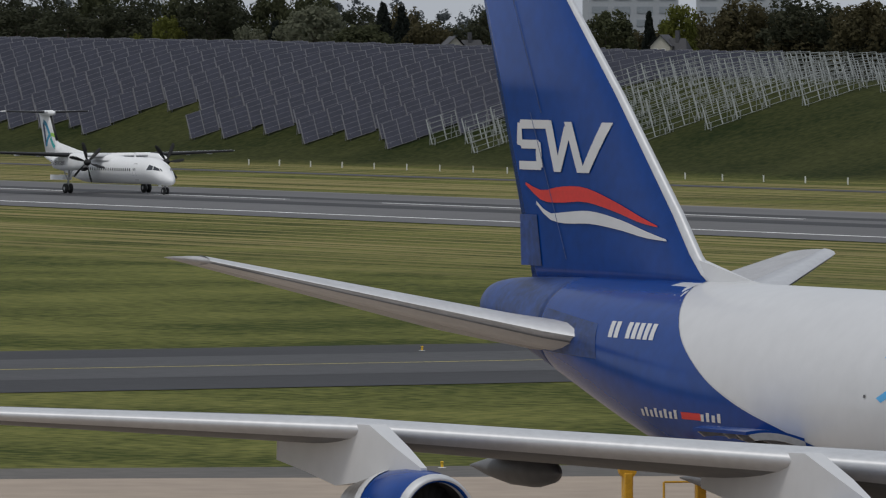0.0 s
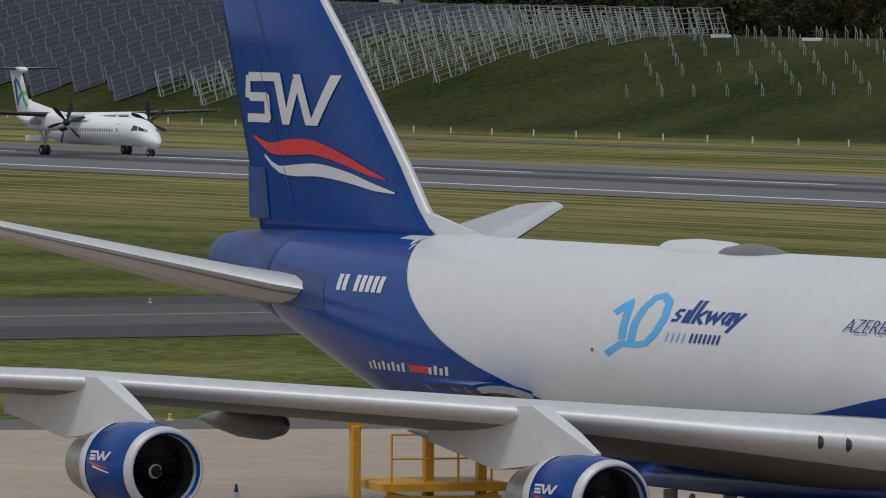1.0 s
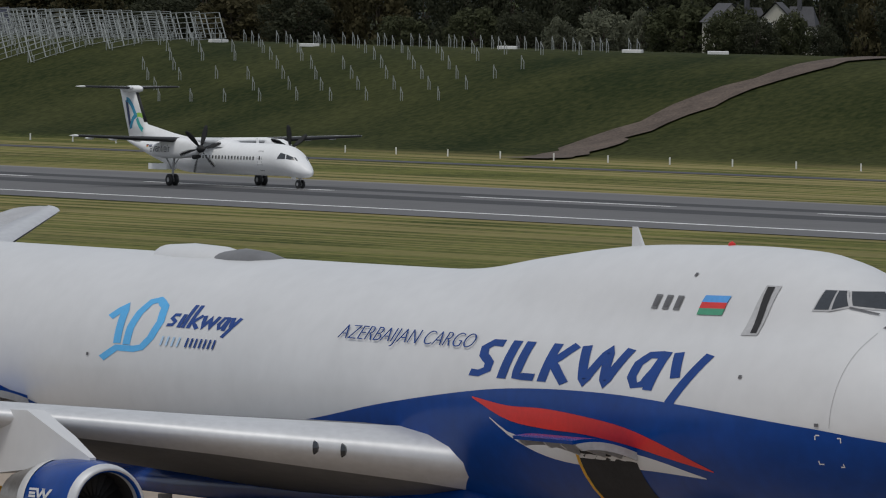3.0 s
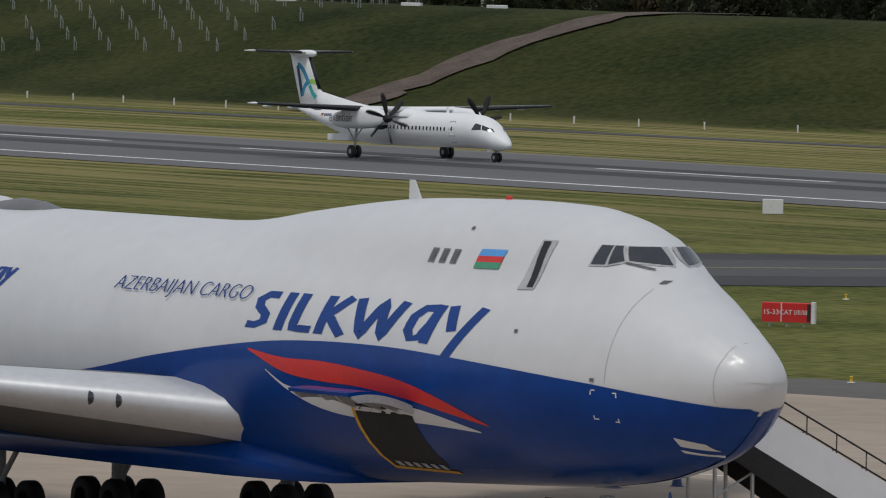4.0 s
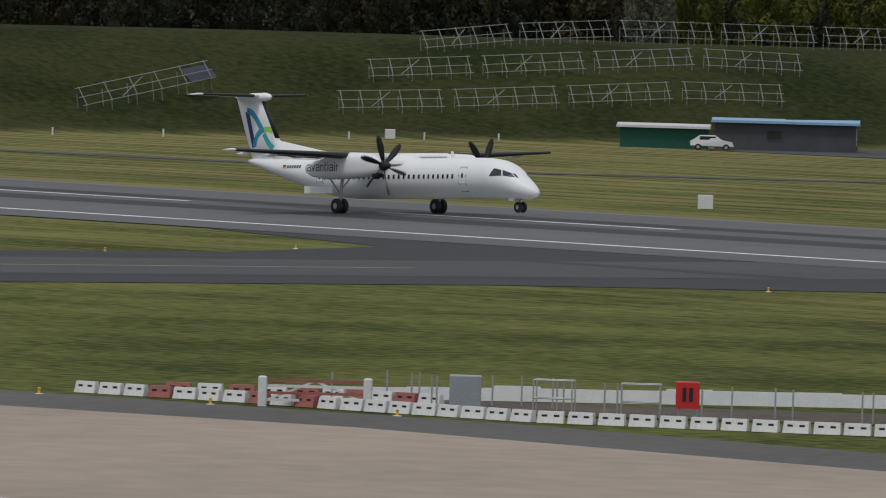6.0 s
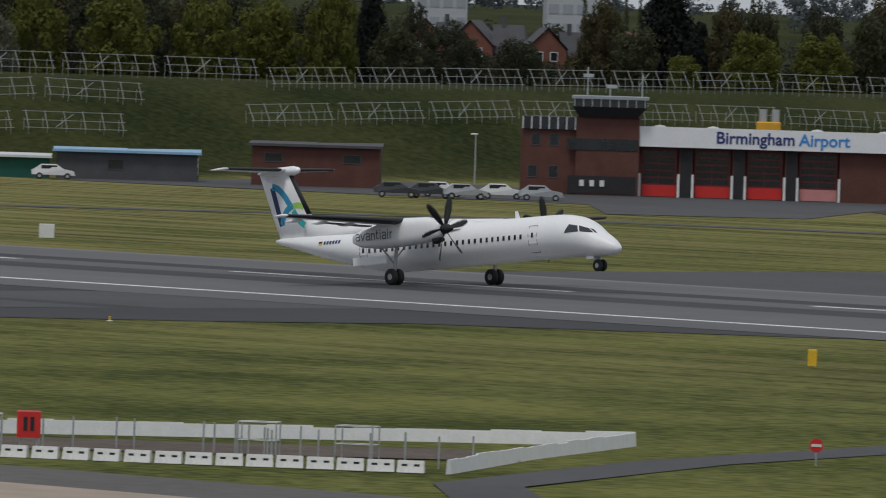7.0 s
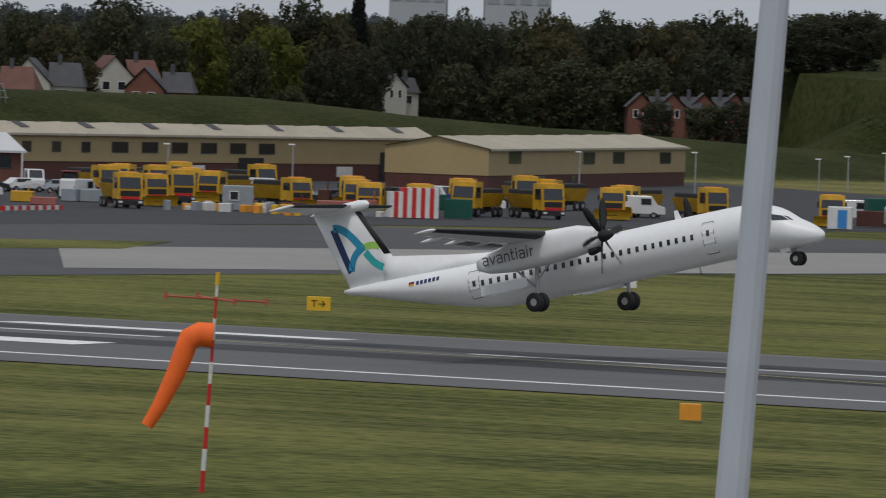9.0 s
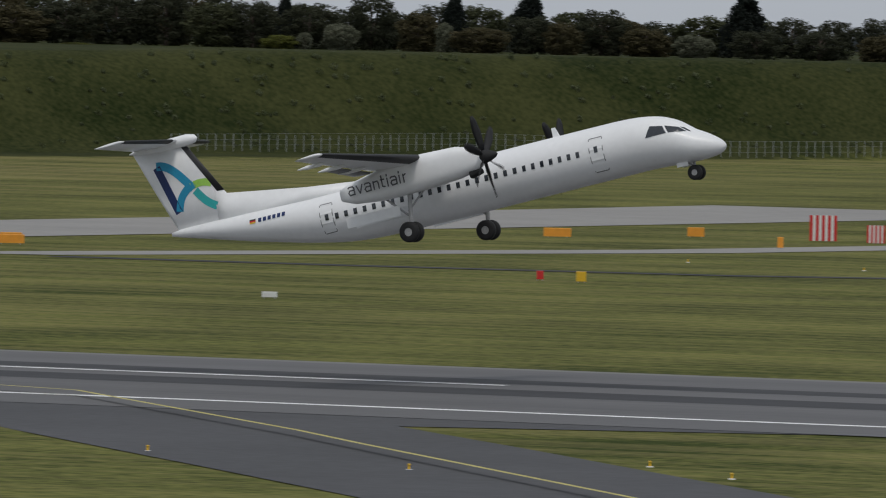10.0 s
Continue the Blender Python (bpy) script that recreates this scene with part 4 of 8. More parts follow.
    return [Vector((x, w * math.sin(2 * math.pi * i / n), zc - hh * math.cos(2 * math.pi * i / n))) for i in range(n)]


def tube_y(x, z):
    w, a, b = spline([(-r[0], *r[1:]) for r in TUBE], -x)
    k = (z - (a + b) / 2) / ((b - a) / 2)
    return w * math.sqrt(max(0.0, 1 - k * k))


def tube_mark(name, quads, material, lift=0.015, label="", sides=(-1,), parent=None):
    q = Soup()
    for side in sides:
        for c in quads:
            n = 3
            vs = []
            for i in range(n + 1):
                for j in range(n + 1):
                    a, b = i / n, j / n
                    x = (1 - a) * ((1 - b) * c[0][0] + b * c[3][0]) + a * ((1 - b) * c[1][0] + b * c[2][0])
                    z = (1 - a) * ((1 - b) * c[0][1] + b * c[3][1]) + a * ((1 - b) * c[1][1] + b * c[2][1])
                    vs.append(Vector((fore(x), side * (tube_y(fore(x), z) + lift), z)))
            q.add(vs, [(i * 4 + j, (i + 1) * 4 + j, (i + 1) * 4 + j + 1, i * 4 + j + 1) for i in range(3) for j in range(3)])
    return q.make(name, material, parent or PLANE, label)


def rect(x0, x1, z0, z1, sl=0.0):
    return ((x0, z0), (x1, z0), (x1 + sl, z1), (x0 + sl, z1))


PROPS, WHEEL_PARTS = [], []


def build_turboprop():
    xs = [15.85, 15.8, 15.7, 15.55, 15.3, 15.0] + [14.7 - 0.35 * i for i in range(12)] + [10, 8, 6, 4, 2, 0, -2, -3] + [-4 - 0.6 * i for i in range(18)] + [-14.75]
    Soup().loft([tube_ring(fore(x)) for x in xs]).make("fuselage", PWHITE, PLANE, smooth=True)
    # cabin windows, doors, cockpit
    for k in range(27):
        x = 8.15 - 0.515 * k
        for side in (-1, 1):
            tube_mark("cabin_window", [rect(x, x + 0.2, 2.31, 2.6)], GLASS, 0.012, sides=(side,))
    for side in (-1, 1):
        for x in (8.95, -6.05):
            w, z0, z1 = (0.72, 1.45, 3.05) if x > 0 else (0.66, 1.75, 3.15)
            d = tube_mark("passenger_door", [rect(x, x + w, z0, z1)], PWHITE, 0.014, sides=(side,))
            for q4 in (rect(x - 0.04, x, z0, z1), rect(x + w, x + w + 0.04, z0, z1), rect(x, x + w, z1, z1 + 0.04), rect(x, x + w, z0 - 0.04, z0)):
                tube_mark("door_gap", [q4], WGREY, 0.018, sides=(side,), parent=d)
            tube_mark("door_window", [rect(x + 0.25, x + 0.45, 2.35, 2.65)], GLASS, 0.018, sides=(side,), parent=d)
        for c in (((12.1, 2.44), (13.2, 2.48), (13.0, 2.86), (12.35, 2.98)), ((13.3, 2.48), (14.15, 2.36), (13.75, 2.66), (13.1, 2.86))):
            tube_mark("cockpit_window", [c], GLASS, 0.014, "dark cockpit window", (side,))
        tube_mark("cockpit_window", [((14.2, 2.36), (14.35, 2.3), (14.0, 2.58), (13.8, 2.66))], GLASS, 0.016, "dark cockpit window", (side,))
    # registration bars and flag
    tube_mark("registration_marking", [rect(-9.55 + 0.27 * k, -9.37 + 0.27 * k, 3.12, 3.32) for k in range(6)], NAVY, 0.02, "dark bars of the registration")
    for k, m in enumerate((GOLD, RED, BLACK)):
        tube_mark("flag_marking", [rect(-10.05, -9.7, 3.12 + 0.07 * k, 3.19 + 0.07 * k)], m, 0.02)
    # dorsal fillet, fin, bullet, tailplane
    fl = Soup()
    fl.loft([[Vector((-3.6, -0.25, 3.6)), Vector((-3.6, 0.25, 3.6)), Vector((-3.6, 0.08, 3.9)), Vector((-3.6, -0.08, 3.9))],
             [Vector((-7.0, -0.42, 3.5)), Vector((-7.0, 0.42, 3.5)), Vector((-7.0, 0.11, 4.3)), Vector((-7.0, -0.11, 4.3))],
             [Vector((-11.4, -0.3, 3.5)), Vector((-11.4, 0.3, 3.5)), Vector((-11.4, 0.1, 5.0)), Vector((-11.4, -0.1, 5.0))],
             [Vector((-12.0, -0.2, 3.5)), Vector((-12.0, 0.2, 3.5)), Vector((-12.0, 0.1, 5.3)), Vector((-12.0, -0.1, 5.3))]])
    fl.make("dorsal_fillet", PWHITE, PLANE, smooth=True)
    fins = [(3.5, -10.4, 3.85, 0.2), (5.2, -11.5, 3.45, 0.19), (6.4, -12.22, 3.2, 0.17), (7.95, -13.15, 2.85, 0.15)]

    def fin_y(x, z):
        le, ch, th = lerp(fins, z)
        k = min(max((le - x) / ch, 0.004), 1)
        return th * 1.7 * (math.sqrt(k) * (1 - k) + 0.015)

    def fin_sec(z, le, ch, th, k1=1.0, g=0.0):
        up = []
        for i in range(9):
            k = k1 * (1 - math.cos(math.pi * i / 8)) / 2
            up.append(Vector((le - ch * k + g * 2, -(th * 1.7 * (math.sqrt(k) * (1 - k) + 0.015)) - g, z)))
        return up + [Vector((p.x, -p.y, p.z)) for p in reversed(up)]
    fin = Soup().loft([fin_sec(*f) for f in fins]).make("fin", PWHITE, PLANE, smooth=True)
    Soup().loft([fin_sec(z, le, ch, th, 0.10, 0.012) for z, le, ch, th in fins[1:]]).make("deicing_boot", BOOT, fin, "black de-icing boot", smooth=True)

    def fin_mark(name, pts, wid, material):
        q = Soup()
        for side in (-1, 1):
            vs = []
            for k, (x, z) in enumerate(pts):
                d = Vector(pts[min(k + 1, len(pts) - 1)]) - Vector(pts[max(k - 1, 0)])
                nn = Vector((-d.y, d.x)).normalized() * wid / 2
                for sg in (-1, 1):
                    xx, zz = x + nn.x * sg, z + nn.y * sg
                    vs.append(Vector((xx, side * (fin_y(xx, zz) + 0.015), zz)))
            q.add(vs, [(2 * i, 2 * i + 1, 2 * i + 3, 2 * i + 2) for i in range(len(pts) - 1)])
        q.make(name, material, fin)

    def curve(a, b, c, d, n=10):
        out = []
        for i in range(n + 1):
            t = i / n
            out.append(tuple((1 - t) ** 3 * a[j] + 3 * t * (1 - t) ** 2 * b[j] + 3 * t * t * (1 - t) * c[j] + t ** 3 * d[j] for j in (0, 1)))
        return out
    fin_mark("emblem_stroke", curve((-14.84, 7.05), (-14.6, 6.3), (-14.35, 5.4), (-14.09, 4.6)), 0.42, NAVY)
    fin_mark("emblem_stroke", curve((-14.84, 7.1), (-14.1, 7.1), (-13.6, 6.3), (-13.05, 5.6)), 0.42, AQUA)
    fin_mark("emblem_stroke", curve((-14.05, 4.66), (-13.9, 5.3), (-13.6, 5.6), (-13.0, 5.82)), 0.4, AQUA)
    fin_mark("emblem_stroke", curve((-13.16, 5.72), (-12.75, 5.86), (-12.4, 5.85), (-12.05, 5.66), 6), 0.36, LIME)
    fin_mark("emblem_stroke", curve((-12.97, 5.5), (-12.6, 4.95), (-12.4, 4.72), (-11.95, 4.5)), 0.4, TEAL)
    Soup().lathe([(-12.35, 0.02), (-12.5, 0.2), (-12.95, 0.3), (-14.4, 0.28), (-15.7, 0.16), (-16.2, 0.02)], 16, Matrix.Translation((0, 0, 8.02))).make("fin_bullet", PWHITE, fin, "white bullet fairing", smooth=True)
    for side in (-1, 1):
        tp = Soup().loft([wing_section((-13.3, side * 0.1, 8.1), 2.6, 0.1, 8), wing_section((-14.0, side * 4.7, 8.2), 1.7, 0.09, 8)]).make("tailplane", PWHITE, PLANE, smooth=True)
        rr = [wing_section((x + 0.02, side * y, z), c, 0.105, 8) for x, y, z, c in ((-13.37, 0.6, 8.11, 2.5), (-14.0, 4.65, 8.2, 1.72))]
        rr = [r[2::-1] + r[:-3:-1] for r in rr]
        Soup().loft(rr, caps=False, closed=False).make("deicing_boot", BOOT, tp, "black de-icing boot", smooth=True)
    # wing: straight centre, tapered tips
    plan = [(0.0, 1.5, 2.95, 3.8, 0.16), (4.4, 1.5, 2.95, 3.84, 0.16), (14.0, 0.75, 1.5, 4.2, 0.13), (14.21, 0.5, 1.0, 4.21, 0.1)]
    for side in (-1, 1):
        wg = Soup().loft([wing_section((x, side * y, z), c, th, 10) for y, x, c, z, th in plan]).make("wing", PWHITE, PLANE, "white high-mounted wing", smooth=True)
        rr = [wing_section((x + 0.03, side * y, z), c, th * 1.03, 10) for y, x, c, z, th in (plan[1], plan[2])]
        rr = [r[3::-1] + r[:-4:-1] for r in rr]
        b = Soup()
        b.loft([rr[0], rr[1]], caps=False, closed=False)
        b.make("deicing_boot", BOOT, wg, "black de-icing boot", smooth=True)
        for y in (7.2, 9.6, 12.0):
            ch = lerp([(4.4, 2.95), (14.0, 1.5)], y)[0]
            xx = lerp([(4.4, 1.5), (14.0, 0.75)], y)[0]
            zz = lerp([(4.4, 3.84), (14.0, 4.2)], y)[0]
            Soup().lathe([(0.5, 0.02), (0.2, 0.1), (-0.5, 0.1), (-1.0, 0.02)], 8, Matrix.Translation((xx - ch * 0.85, side * y, zz - 0.16))).make("flap_fairing", PWHITE, wg)
        Soup().loft([wing_section((-1.2, side * 4.9, 3.72), 0.95, 0.12, 6), wing_section((-0.95, side * 9.0, 3.9), 0.75, 0.12, 6)]).make("flap", WGREY, wg, "grey lowered flap")
        # nacelle
        def nring(x, w, z0, z1):
            return [Vector((x, side * 4.42 + w * math.copysign(abs(math.cos(a)) ** 0.7, math.cos(a)), (z0 + z1) / 2 + (z1 - z0) / 2 * math.copysign(abs(math.sin(a)) ** 0.7, math.sin(a)))) for a in [2 * math.pi * i / 24 for i in range(24)]]
        nac = Soup().loft([nring(4.55, 0.3, 2.85, 3.5), nring(4.2, 0.46, 2.62, 3.72), nring(3.2, 0.58, 2.42, 3.98), nring(1.4, 0.62, 2.3, 4.05), nring(-1.0, 0.6, 2.28, 3.8), nring(-2.5, 0.5, 2.45, 3.5), nring(-3.15, 0.3, 2.7, 3.3)]).make("nacelle", PWHITE, wg, "white engine nacelle", smooth=True)
        Soup().loft([nring(4.32, 0.26, 2.4, 2.66), nring(3.8, 0.34, 2.28, 2.72)]).make("intake", BLACK, nac, "black oval intake")
        if side < 0:
            y = -4.42 - 0.66
            xx = -2.5
            for glyph, wd in (("a", 0.27), ("v", 0.27), ("a", 0.27), ("n", 0.26), ("t", 0.17), ("i", 0.08), ("a", 0.27), ("i", 0.08), ("r", 0.15)):
                q = Soup()
                lines = {"a": (((0, 0.28), (0.05, 0.32), (0.2, 0.32), (0.25, 0.26), (0.25, 0)), ((0.25, 0.18), (0.06, 0.18), (0, 0.1), (0.05, 0.0), (0.25, 0.02))), "v": (((0, 0.32), (0.13, 0), (0.26, 0.32)),), "n": (((0.03, 0), (0.03, 0.32)), ((0.03, 0.28), (0.2, 0.3), (0.24, 0.22), (0.24, 0))),
                         "t": (((0.05, 0.46), (0.05, 0.05), (0.16, 0.02)), ((0, 0.31), (0.15, 0.31))), "i": (((0.03, 0), (0.03, 0.32)), ((0.03, 0.4), (0.03, 0.46))), "r": (((0.03, 0), (0.03, 0.32)), ((0.03, 0.25), (0.14, 0.31)))}[glyph]
                for line in lines:
                    for c, d in zip(line, line[1:]):
                        c, d = Vector((xx + c[0] * 1.25, 0, 2.86 + c[1] * 1.25)), Vector((xx + d[0] * 1.25, 0, 2.86 + d[1] * 1.25))
                        w = (d - c).normalized().cross(Vector((0, 1, 0))) * 0.034
                        e = (d - c).normalized() * 0.02
                        q.add([v + Vector((0, y, 0)) for v in (c - e - w, d + e - w, d + e + w, c - e + w)], [(0, 1, 2, 3)])
                q.make("name_stroke", SEAM, nac, "dark grey stroke mark of the operator")
                xx += wd * 1.25 + 0.11
        hub = empty("propeller", pose(4.6, side * 4.42, 3.17))
        hub.parent = PLANE
        Soup().lathe([(0.75, 0.0), (0.62, 0.14), (0.3, 0.28), (0.0, 0.33), (-0.1, 0.33)], 16).make("spinner", BLACK, hub, "black spinner", smooth=True)
        blade_mesh = None
        for k in range(6):
            q = Soup()
            rings = []
            for r, c, tw in ((0.28, 0.2, 70), (0.7, 0.36, 55), (1.3, 0.44, 40), (1.8, 0.36, 30), (2.05, 0.18, 26)):
                a = radians(tw)
                ux, uy = math.sin(a), math.cos(a)
                lag = -0.18 * (r / 2.05) ** 2
                rings.append([Vector((ux * c / 2 * s + o * uy, uy * c / 2 * s * 1.0 - o * ux + lag, r)) for s, o in ((-1, 0), (-0.3, 0.03), (0.5, 0.03), (1, 0), (0.3, -0.02))])
            q.loft(rings)
            bl = q.make("blade", BLACK, hub, "black scimitar propeller blade", smooth=True)
            bl.matrix_basis = Matrix.Rotation(2 * math.pi * k / 6, 4, "X")
        PROPS.append((hub, side))
        # main gear with doors
        g = Soup()
        y = side * 4.4
        g.rod((0.35, y, 2.4), (0.05, y, 0.5), 0.11, 10)
        g.rod((-1.0, y, 2.4), (0.1, y, 1.3), 0.06)
        g.rod((1.2, y, 2.4), (0.1, y, 1.5), 0.05)
        g.rod((0.05, y - 0.4, 0.5), (0.05, y + 0.4, 0.5), 0.08)
        leg = g.make("main_gear_leg", GEAR, PLANE, "grey main gear leg")
        for dy in (-0.27, 0.27):
            w = Soup().lathe([(-0.15, 0.2), (-0.16, 0.4), (-0.1, 0.5), (0.1, 0.5), (0.16, 0.4), (0.15, 0.2)], 22, Matrix.Translation((0.05, y + dy, 0.5)) @ Matrix.Rotation(math.pi / 2, 4, "Z")).make("tyre", BLACK, leg, "black tyre", smooth=True)
            Soup().lathe([(-0.13, 0.0), (-0.14, 0.2), (0.14, 0.2), (0.13, 0.0)], 14, Matrix.Translation((0.05, y + dy, 0.5)) @ Matrix.Rotation(math.pi / 2, 4, "Z")).make("rim", GEAR, w, "grey rim")
        for dy in (-0.5, 0.5):
            d = Soup()
            d.box(-3.0, -0.1, y + dy - 0.02, y + dy + 0.02, 1.35, 1.85, Matrix.Translation((0, 0, 0)))
            d.make("gear_door", PWHITE, PLANE, "white gear door")
    # nose gear
    g = Soup()
    g.rod((13.36, 0, 1.0), (13.4, 0, 0.36), 0.07, 10)
    g.rod((12.7, 0, 1.2), (13.36, 0, 0.7), 0.04)
    leg = g.make("nose_gear_leg", GEAR, PLANE, "grey nose gear leg")
    for dy in (-0.2, 0.2):
        w = Soup().lathe([(-0.1, 0.15), (-0.11, 0.3), (-0.06, 0.37), (0.06, 0.37), (0.11, 0.3), (0.1, 0.15)], 20, Matrix.Translation((13.4, dy, 0.37)) @ Matrix.Rotation(math.pi / 2, 4, "Z")).make("tyre", BLACK, leg, "black tyre", smooth=True)
        Soup().lathe([(-0.09, 0.0), (-0.095, 0.15), (0.095, 0.15), (0.09, 0.0)], 12, Matrix.Translation((13.4, dy, 0.37)) @ Matrix.Rotation(math.pi / 2, 4, "Z")).make("rim", GEAR, w, "grey rim")
    for dy in (-0.34, 0.34):
        Soup().box(12.6, 13.2, dy - 0.02, dy + 0.02, 0.78, 1.0).make("gear_door", PWHITE, PLANE, "white nose gear door")
    # aerials
    for x in (6.6,):
        q = Soup()
        q.loft([[Vector((x + 0.2, -0.03, 3.6)), Vector((x - 0.2, -0.03, 3.6)), Vector((x - 0.2, 0.03, 3.6)), Vector((x + 0.2, 0.03, 3.6))], [Vector((x, -0.02, 4.15)), Vector((x - 0.2, -0.02, 4.15)), Vector((x - 0.2, 0.02, 4.15)), Vector((x, 0.02, 4.15))]])
        q.make("blade_antenna", PWHITE, PLANE)
    # belly wing-root fairing on the crown
    Soup().loft([[Vector((x, w * math.cos(math.pi * k / 10), 3.3 + hh * math.sin(math.pi * k / 10))) for k in range(11)] for x, w, hh in ((3.2, 0.4, 0.3), (2.4, 1.1, 0.62), (0.5, 1.3, 0.72), (-1.5, 1.2, 0.66), (-3.0, 0.7, 0.38), (-3.8, 0.2, 0.28))], caps=False, closed=False).make("wing_fairing", PWHITE, PLANE, smooth=True)


build_turboprop()

# ---- paving on both sides of the runway ----
def poly(name, pts, material, lift, label, category):
    """A paved area from its outline, laid on the ground."""
    bm = bmesh.new()
    f = bm.faces.new([bm.verts.new((x, y, 0)) for x, y in pts])
    xs, ys = [p[0] for p in pts], [p[1] for p in pts]
    for a, b, axis in ((min(xs), max(xs), 0), (min(ys), max(ys), 1)):
        k = a + 18
        while k < b:
            co = Vector((k, 0, 0)) if axis == 0 else Vector((0, k, 0))
            no = Vector((1, 0, 0)) if axis == 0 else Vector((0, 1, 0))
            bmesh.ops.bisect_plane(bm, geom=bm.verts[:] + bm.edges[:] + bm.faces[:], plane_co=co, plane_no=no)
            k += 18
    bmesh.ops.triangulate(bm, faces=bm.faces[:])
    bmesh.ops.recalc_face_normals(bm, faces=bm.faces[:])
    for v in bm.verts:
        v.co.z = gz(v.co.x, v.co.y) + lift
    ob = part(name, bm, material)
    return tagged(ob, label, category, kind="structure")


def band(name, pts, width, material, lift, label, category, step=12.0):
    a, b = [], []
    for i, p in enumerate(pts):
        d = (Vector(pts[min(i + 1, len(pts) - 1)]) - Vector(pts[max(i - 1, 0)])).normalized()
        n = Vector((-d.y, d.x)) * width / 2
        a.append(tuple(Vector(p) - n))
        b.append(tuple(Vector(p) + n))
    return strip(name, a, b, material, lift, label, category, step=step)


poly("apron", [(-420, -60), (-296, 138), (-273, 203), (-236, 210), (-209, 211), (-150, 216), (-60, 222), (200, 200), (240, -200), (-300, -260)], MARGIN, 0.02, "worn grey asphalt margin of the apron", "apron")
poly("apron_concrete", [(-412, -58), (-289, 134), (-266, 194), (-236, 202), (-205, 203), (-150, 208), (-60, 214), (190, 192), (230, -195), (-290, -250)], CONCRETE, 0.04, "pale brown concrete apron", "apron")
poly("taxiway", [(-404, -40), (-403, 190), (-402, 300), (-404, 335), (-413, 355), (-440, 364), (-440, 366), (-330, 366), (-330, 364), (-349, 350), (-358, 316), (-357, 180), (-357, -40)], DARK_ASPHALT, 0.03, "black asphalt taxiway with worn grey centre", "taxiway")
band("taxiway_centre", [(-381, -40), (-381, 180), (-381, 335), (-378, 372)], 23, MID_ASPHALT, 0.036, "worn grey asphalt taxiway centre", "taxiway")
band("taxiway_line", [(-381, -40), (-381, 180), (-381, 330)], 0.35, YLINE, 0.045, "faded yellow taxiway centre line", "line")
poly("exit_taxiway", [(-214, 366), (-214, 372), (-199, 364), (-179, 340), (-159, 316), (-140, 293), (-90, 235), (-70, 235), (-131, 310), (-156, 342), (-169, 357), (-150, 366)], MID_ASPHALT, 0.032, "grey asphalt exit taxiway", "taxiway")
band("exit_line", [(-280, 396.5), (-250, 393), (-222, 386), (-193.5, 373.7), (-167.5, 343.9), (-135.4, 302.2), (-95, 250)], 0.28, YLINE, 0.33, "yellow exit lead-off line", "line")
for k, (x0, y0, x1, y1) in enumerate(((-223.7, 161.5, -206.0, 164.5), (-206.0, 164.5, -150, 174), (-300, 20, -240, 128))):
    band("apron_line", [(x0, y0), (x1, y1)], 0.18, LINE, 0.05, "thin white apron line", "line")
band("apron_line", [(-270, 60), (-200, 95), (-120, 140)], 0.2, YLINE, 0.05, "yellow stand line", "line")
# far side
poly("far_taxiway", [(-420, 424), (-420, 463), (-415, 548), (-452, 573), (-457, 617), (-449, 660), (-425, 692), (-384, 700), (-352, 690), (-350, 600), (-360, 520), (-362, 450), (-350, 424)], MID_ASPHALT, 0.03, "grey asphalt taxiway beyond the runway", "taxiway")
poly("far_taxiway_concrete", [(-408, 560), (-392, 627), (-380, 697), (-378, 749), (-380, 880), (-336, 880), (-346, 690), (-354, 575), (-371, 510)], PALE_CONCRETE, 0.05, "pale old concrete taxiway", "taxiway")
band("far_strip", [(-337, 604), (-322, 612), (-296, 680), (-285, 760), (-270, 900)], 9, PALE_CONCRETE, 0.04, "narrow pale concrete strip", "strip")
band("far_strip", [(-316, 606), (-292, 607), (-263, 612), (-220, 640)], 3.5, DARK_ASPHALT, 0.04, "narrow asphalt track", "track")
poly("grass_island", [(-428, 556), (-432, 552), (-408, 531), (-402, 560), (-415, 585)], GRASS, 0.06, "green grass island between taxiways", "grass")
poly("yard", [(-562, 622), (-484, 558), (-455, 575), (-452, 660), (-425, 760), (-475, 835), (-535, 905), (-590, 945), (-612, 770), (-625, 690)], DARK_ASPHALT, 0.035, "dark asphalt works yard", "yard")
poly("fire_station_forecourt", [(-640, 590), (-572, 596), (-545, 570), (-535, 585), (-562, 625), (-572, 650), (-600, 655), (-650, 640)], MID_ASPHALT, 0.045, "grey asphalt fire station forecourt", "forecourt")
band("perimeter_road", [(-1060, 478), (-900, 478), (-760, 479), (-631, 484.5), (-568, 491), (-545, 520), (-530, 545), (-484, 560)], 5.0, MID_ASPHALT, 0.04, "narrow grey perimeter road", "road")
band("service_path", [(-207, 212), (-215, 219), (-226.3, 241.5), (-233, 260), (-237, 271)], 3.2, MID_ASPHALT, 0.03, "narrow asphalt service path", "path")
track = [(-761.5, 500), (-766, 508), (-770, 517), (-770, 530), (-769, 545), (-767, 560), (-764, 575)]
left, right = [], []
for p, q in zip(track, track[1:]):
    d = Vector(q) - Vector(p)
    side = Vector((-d.y, d.x)).normalized()
    for k in range(5):
        c = Vector(p) + d * (k / 5)
        left.append(tuple(c - side * (3.0 + random.uniform(-1.1, 0.9))))
        right.append(tuple(c + side * (3.0 + random.uniform(-1.1, 0.9))))
strip("soil_track", left, right, SOIL, 0.2, "ragged strip of bare brown soil up the bund", "soil", step=1.5)


# ---- field furniture ----
def face(x, y, z=None, turn=0.0):
    """A pose on the ground whose local -y looks at the place the camera stands."""
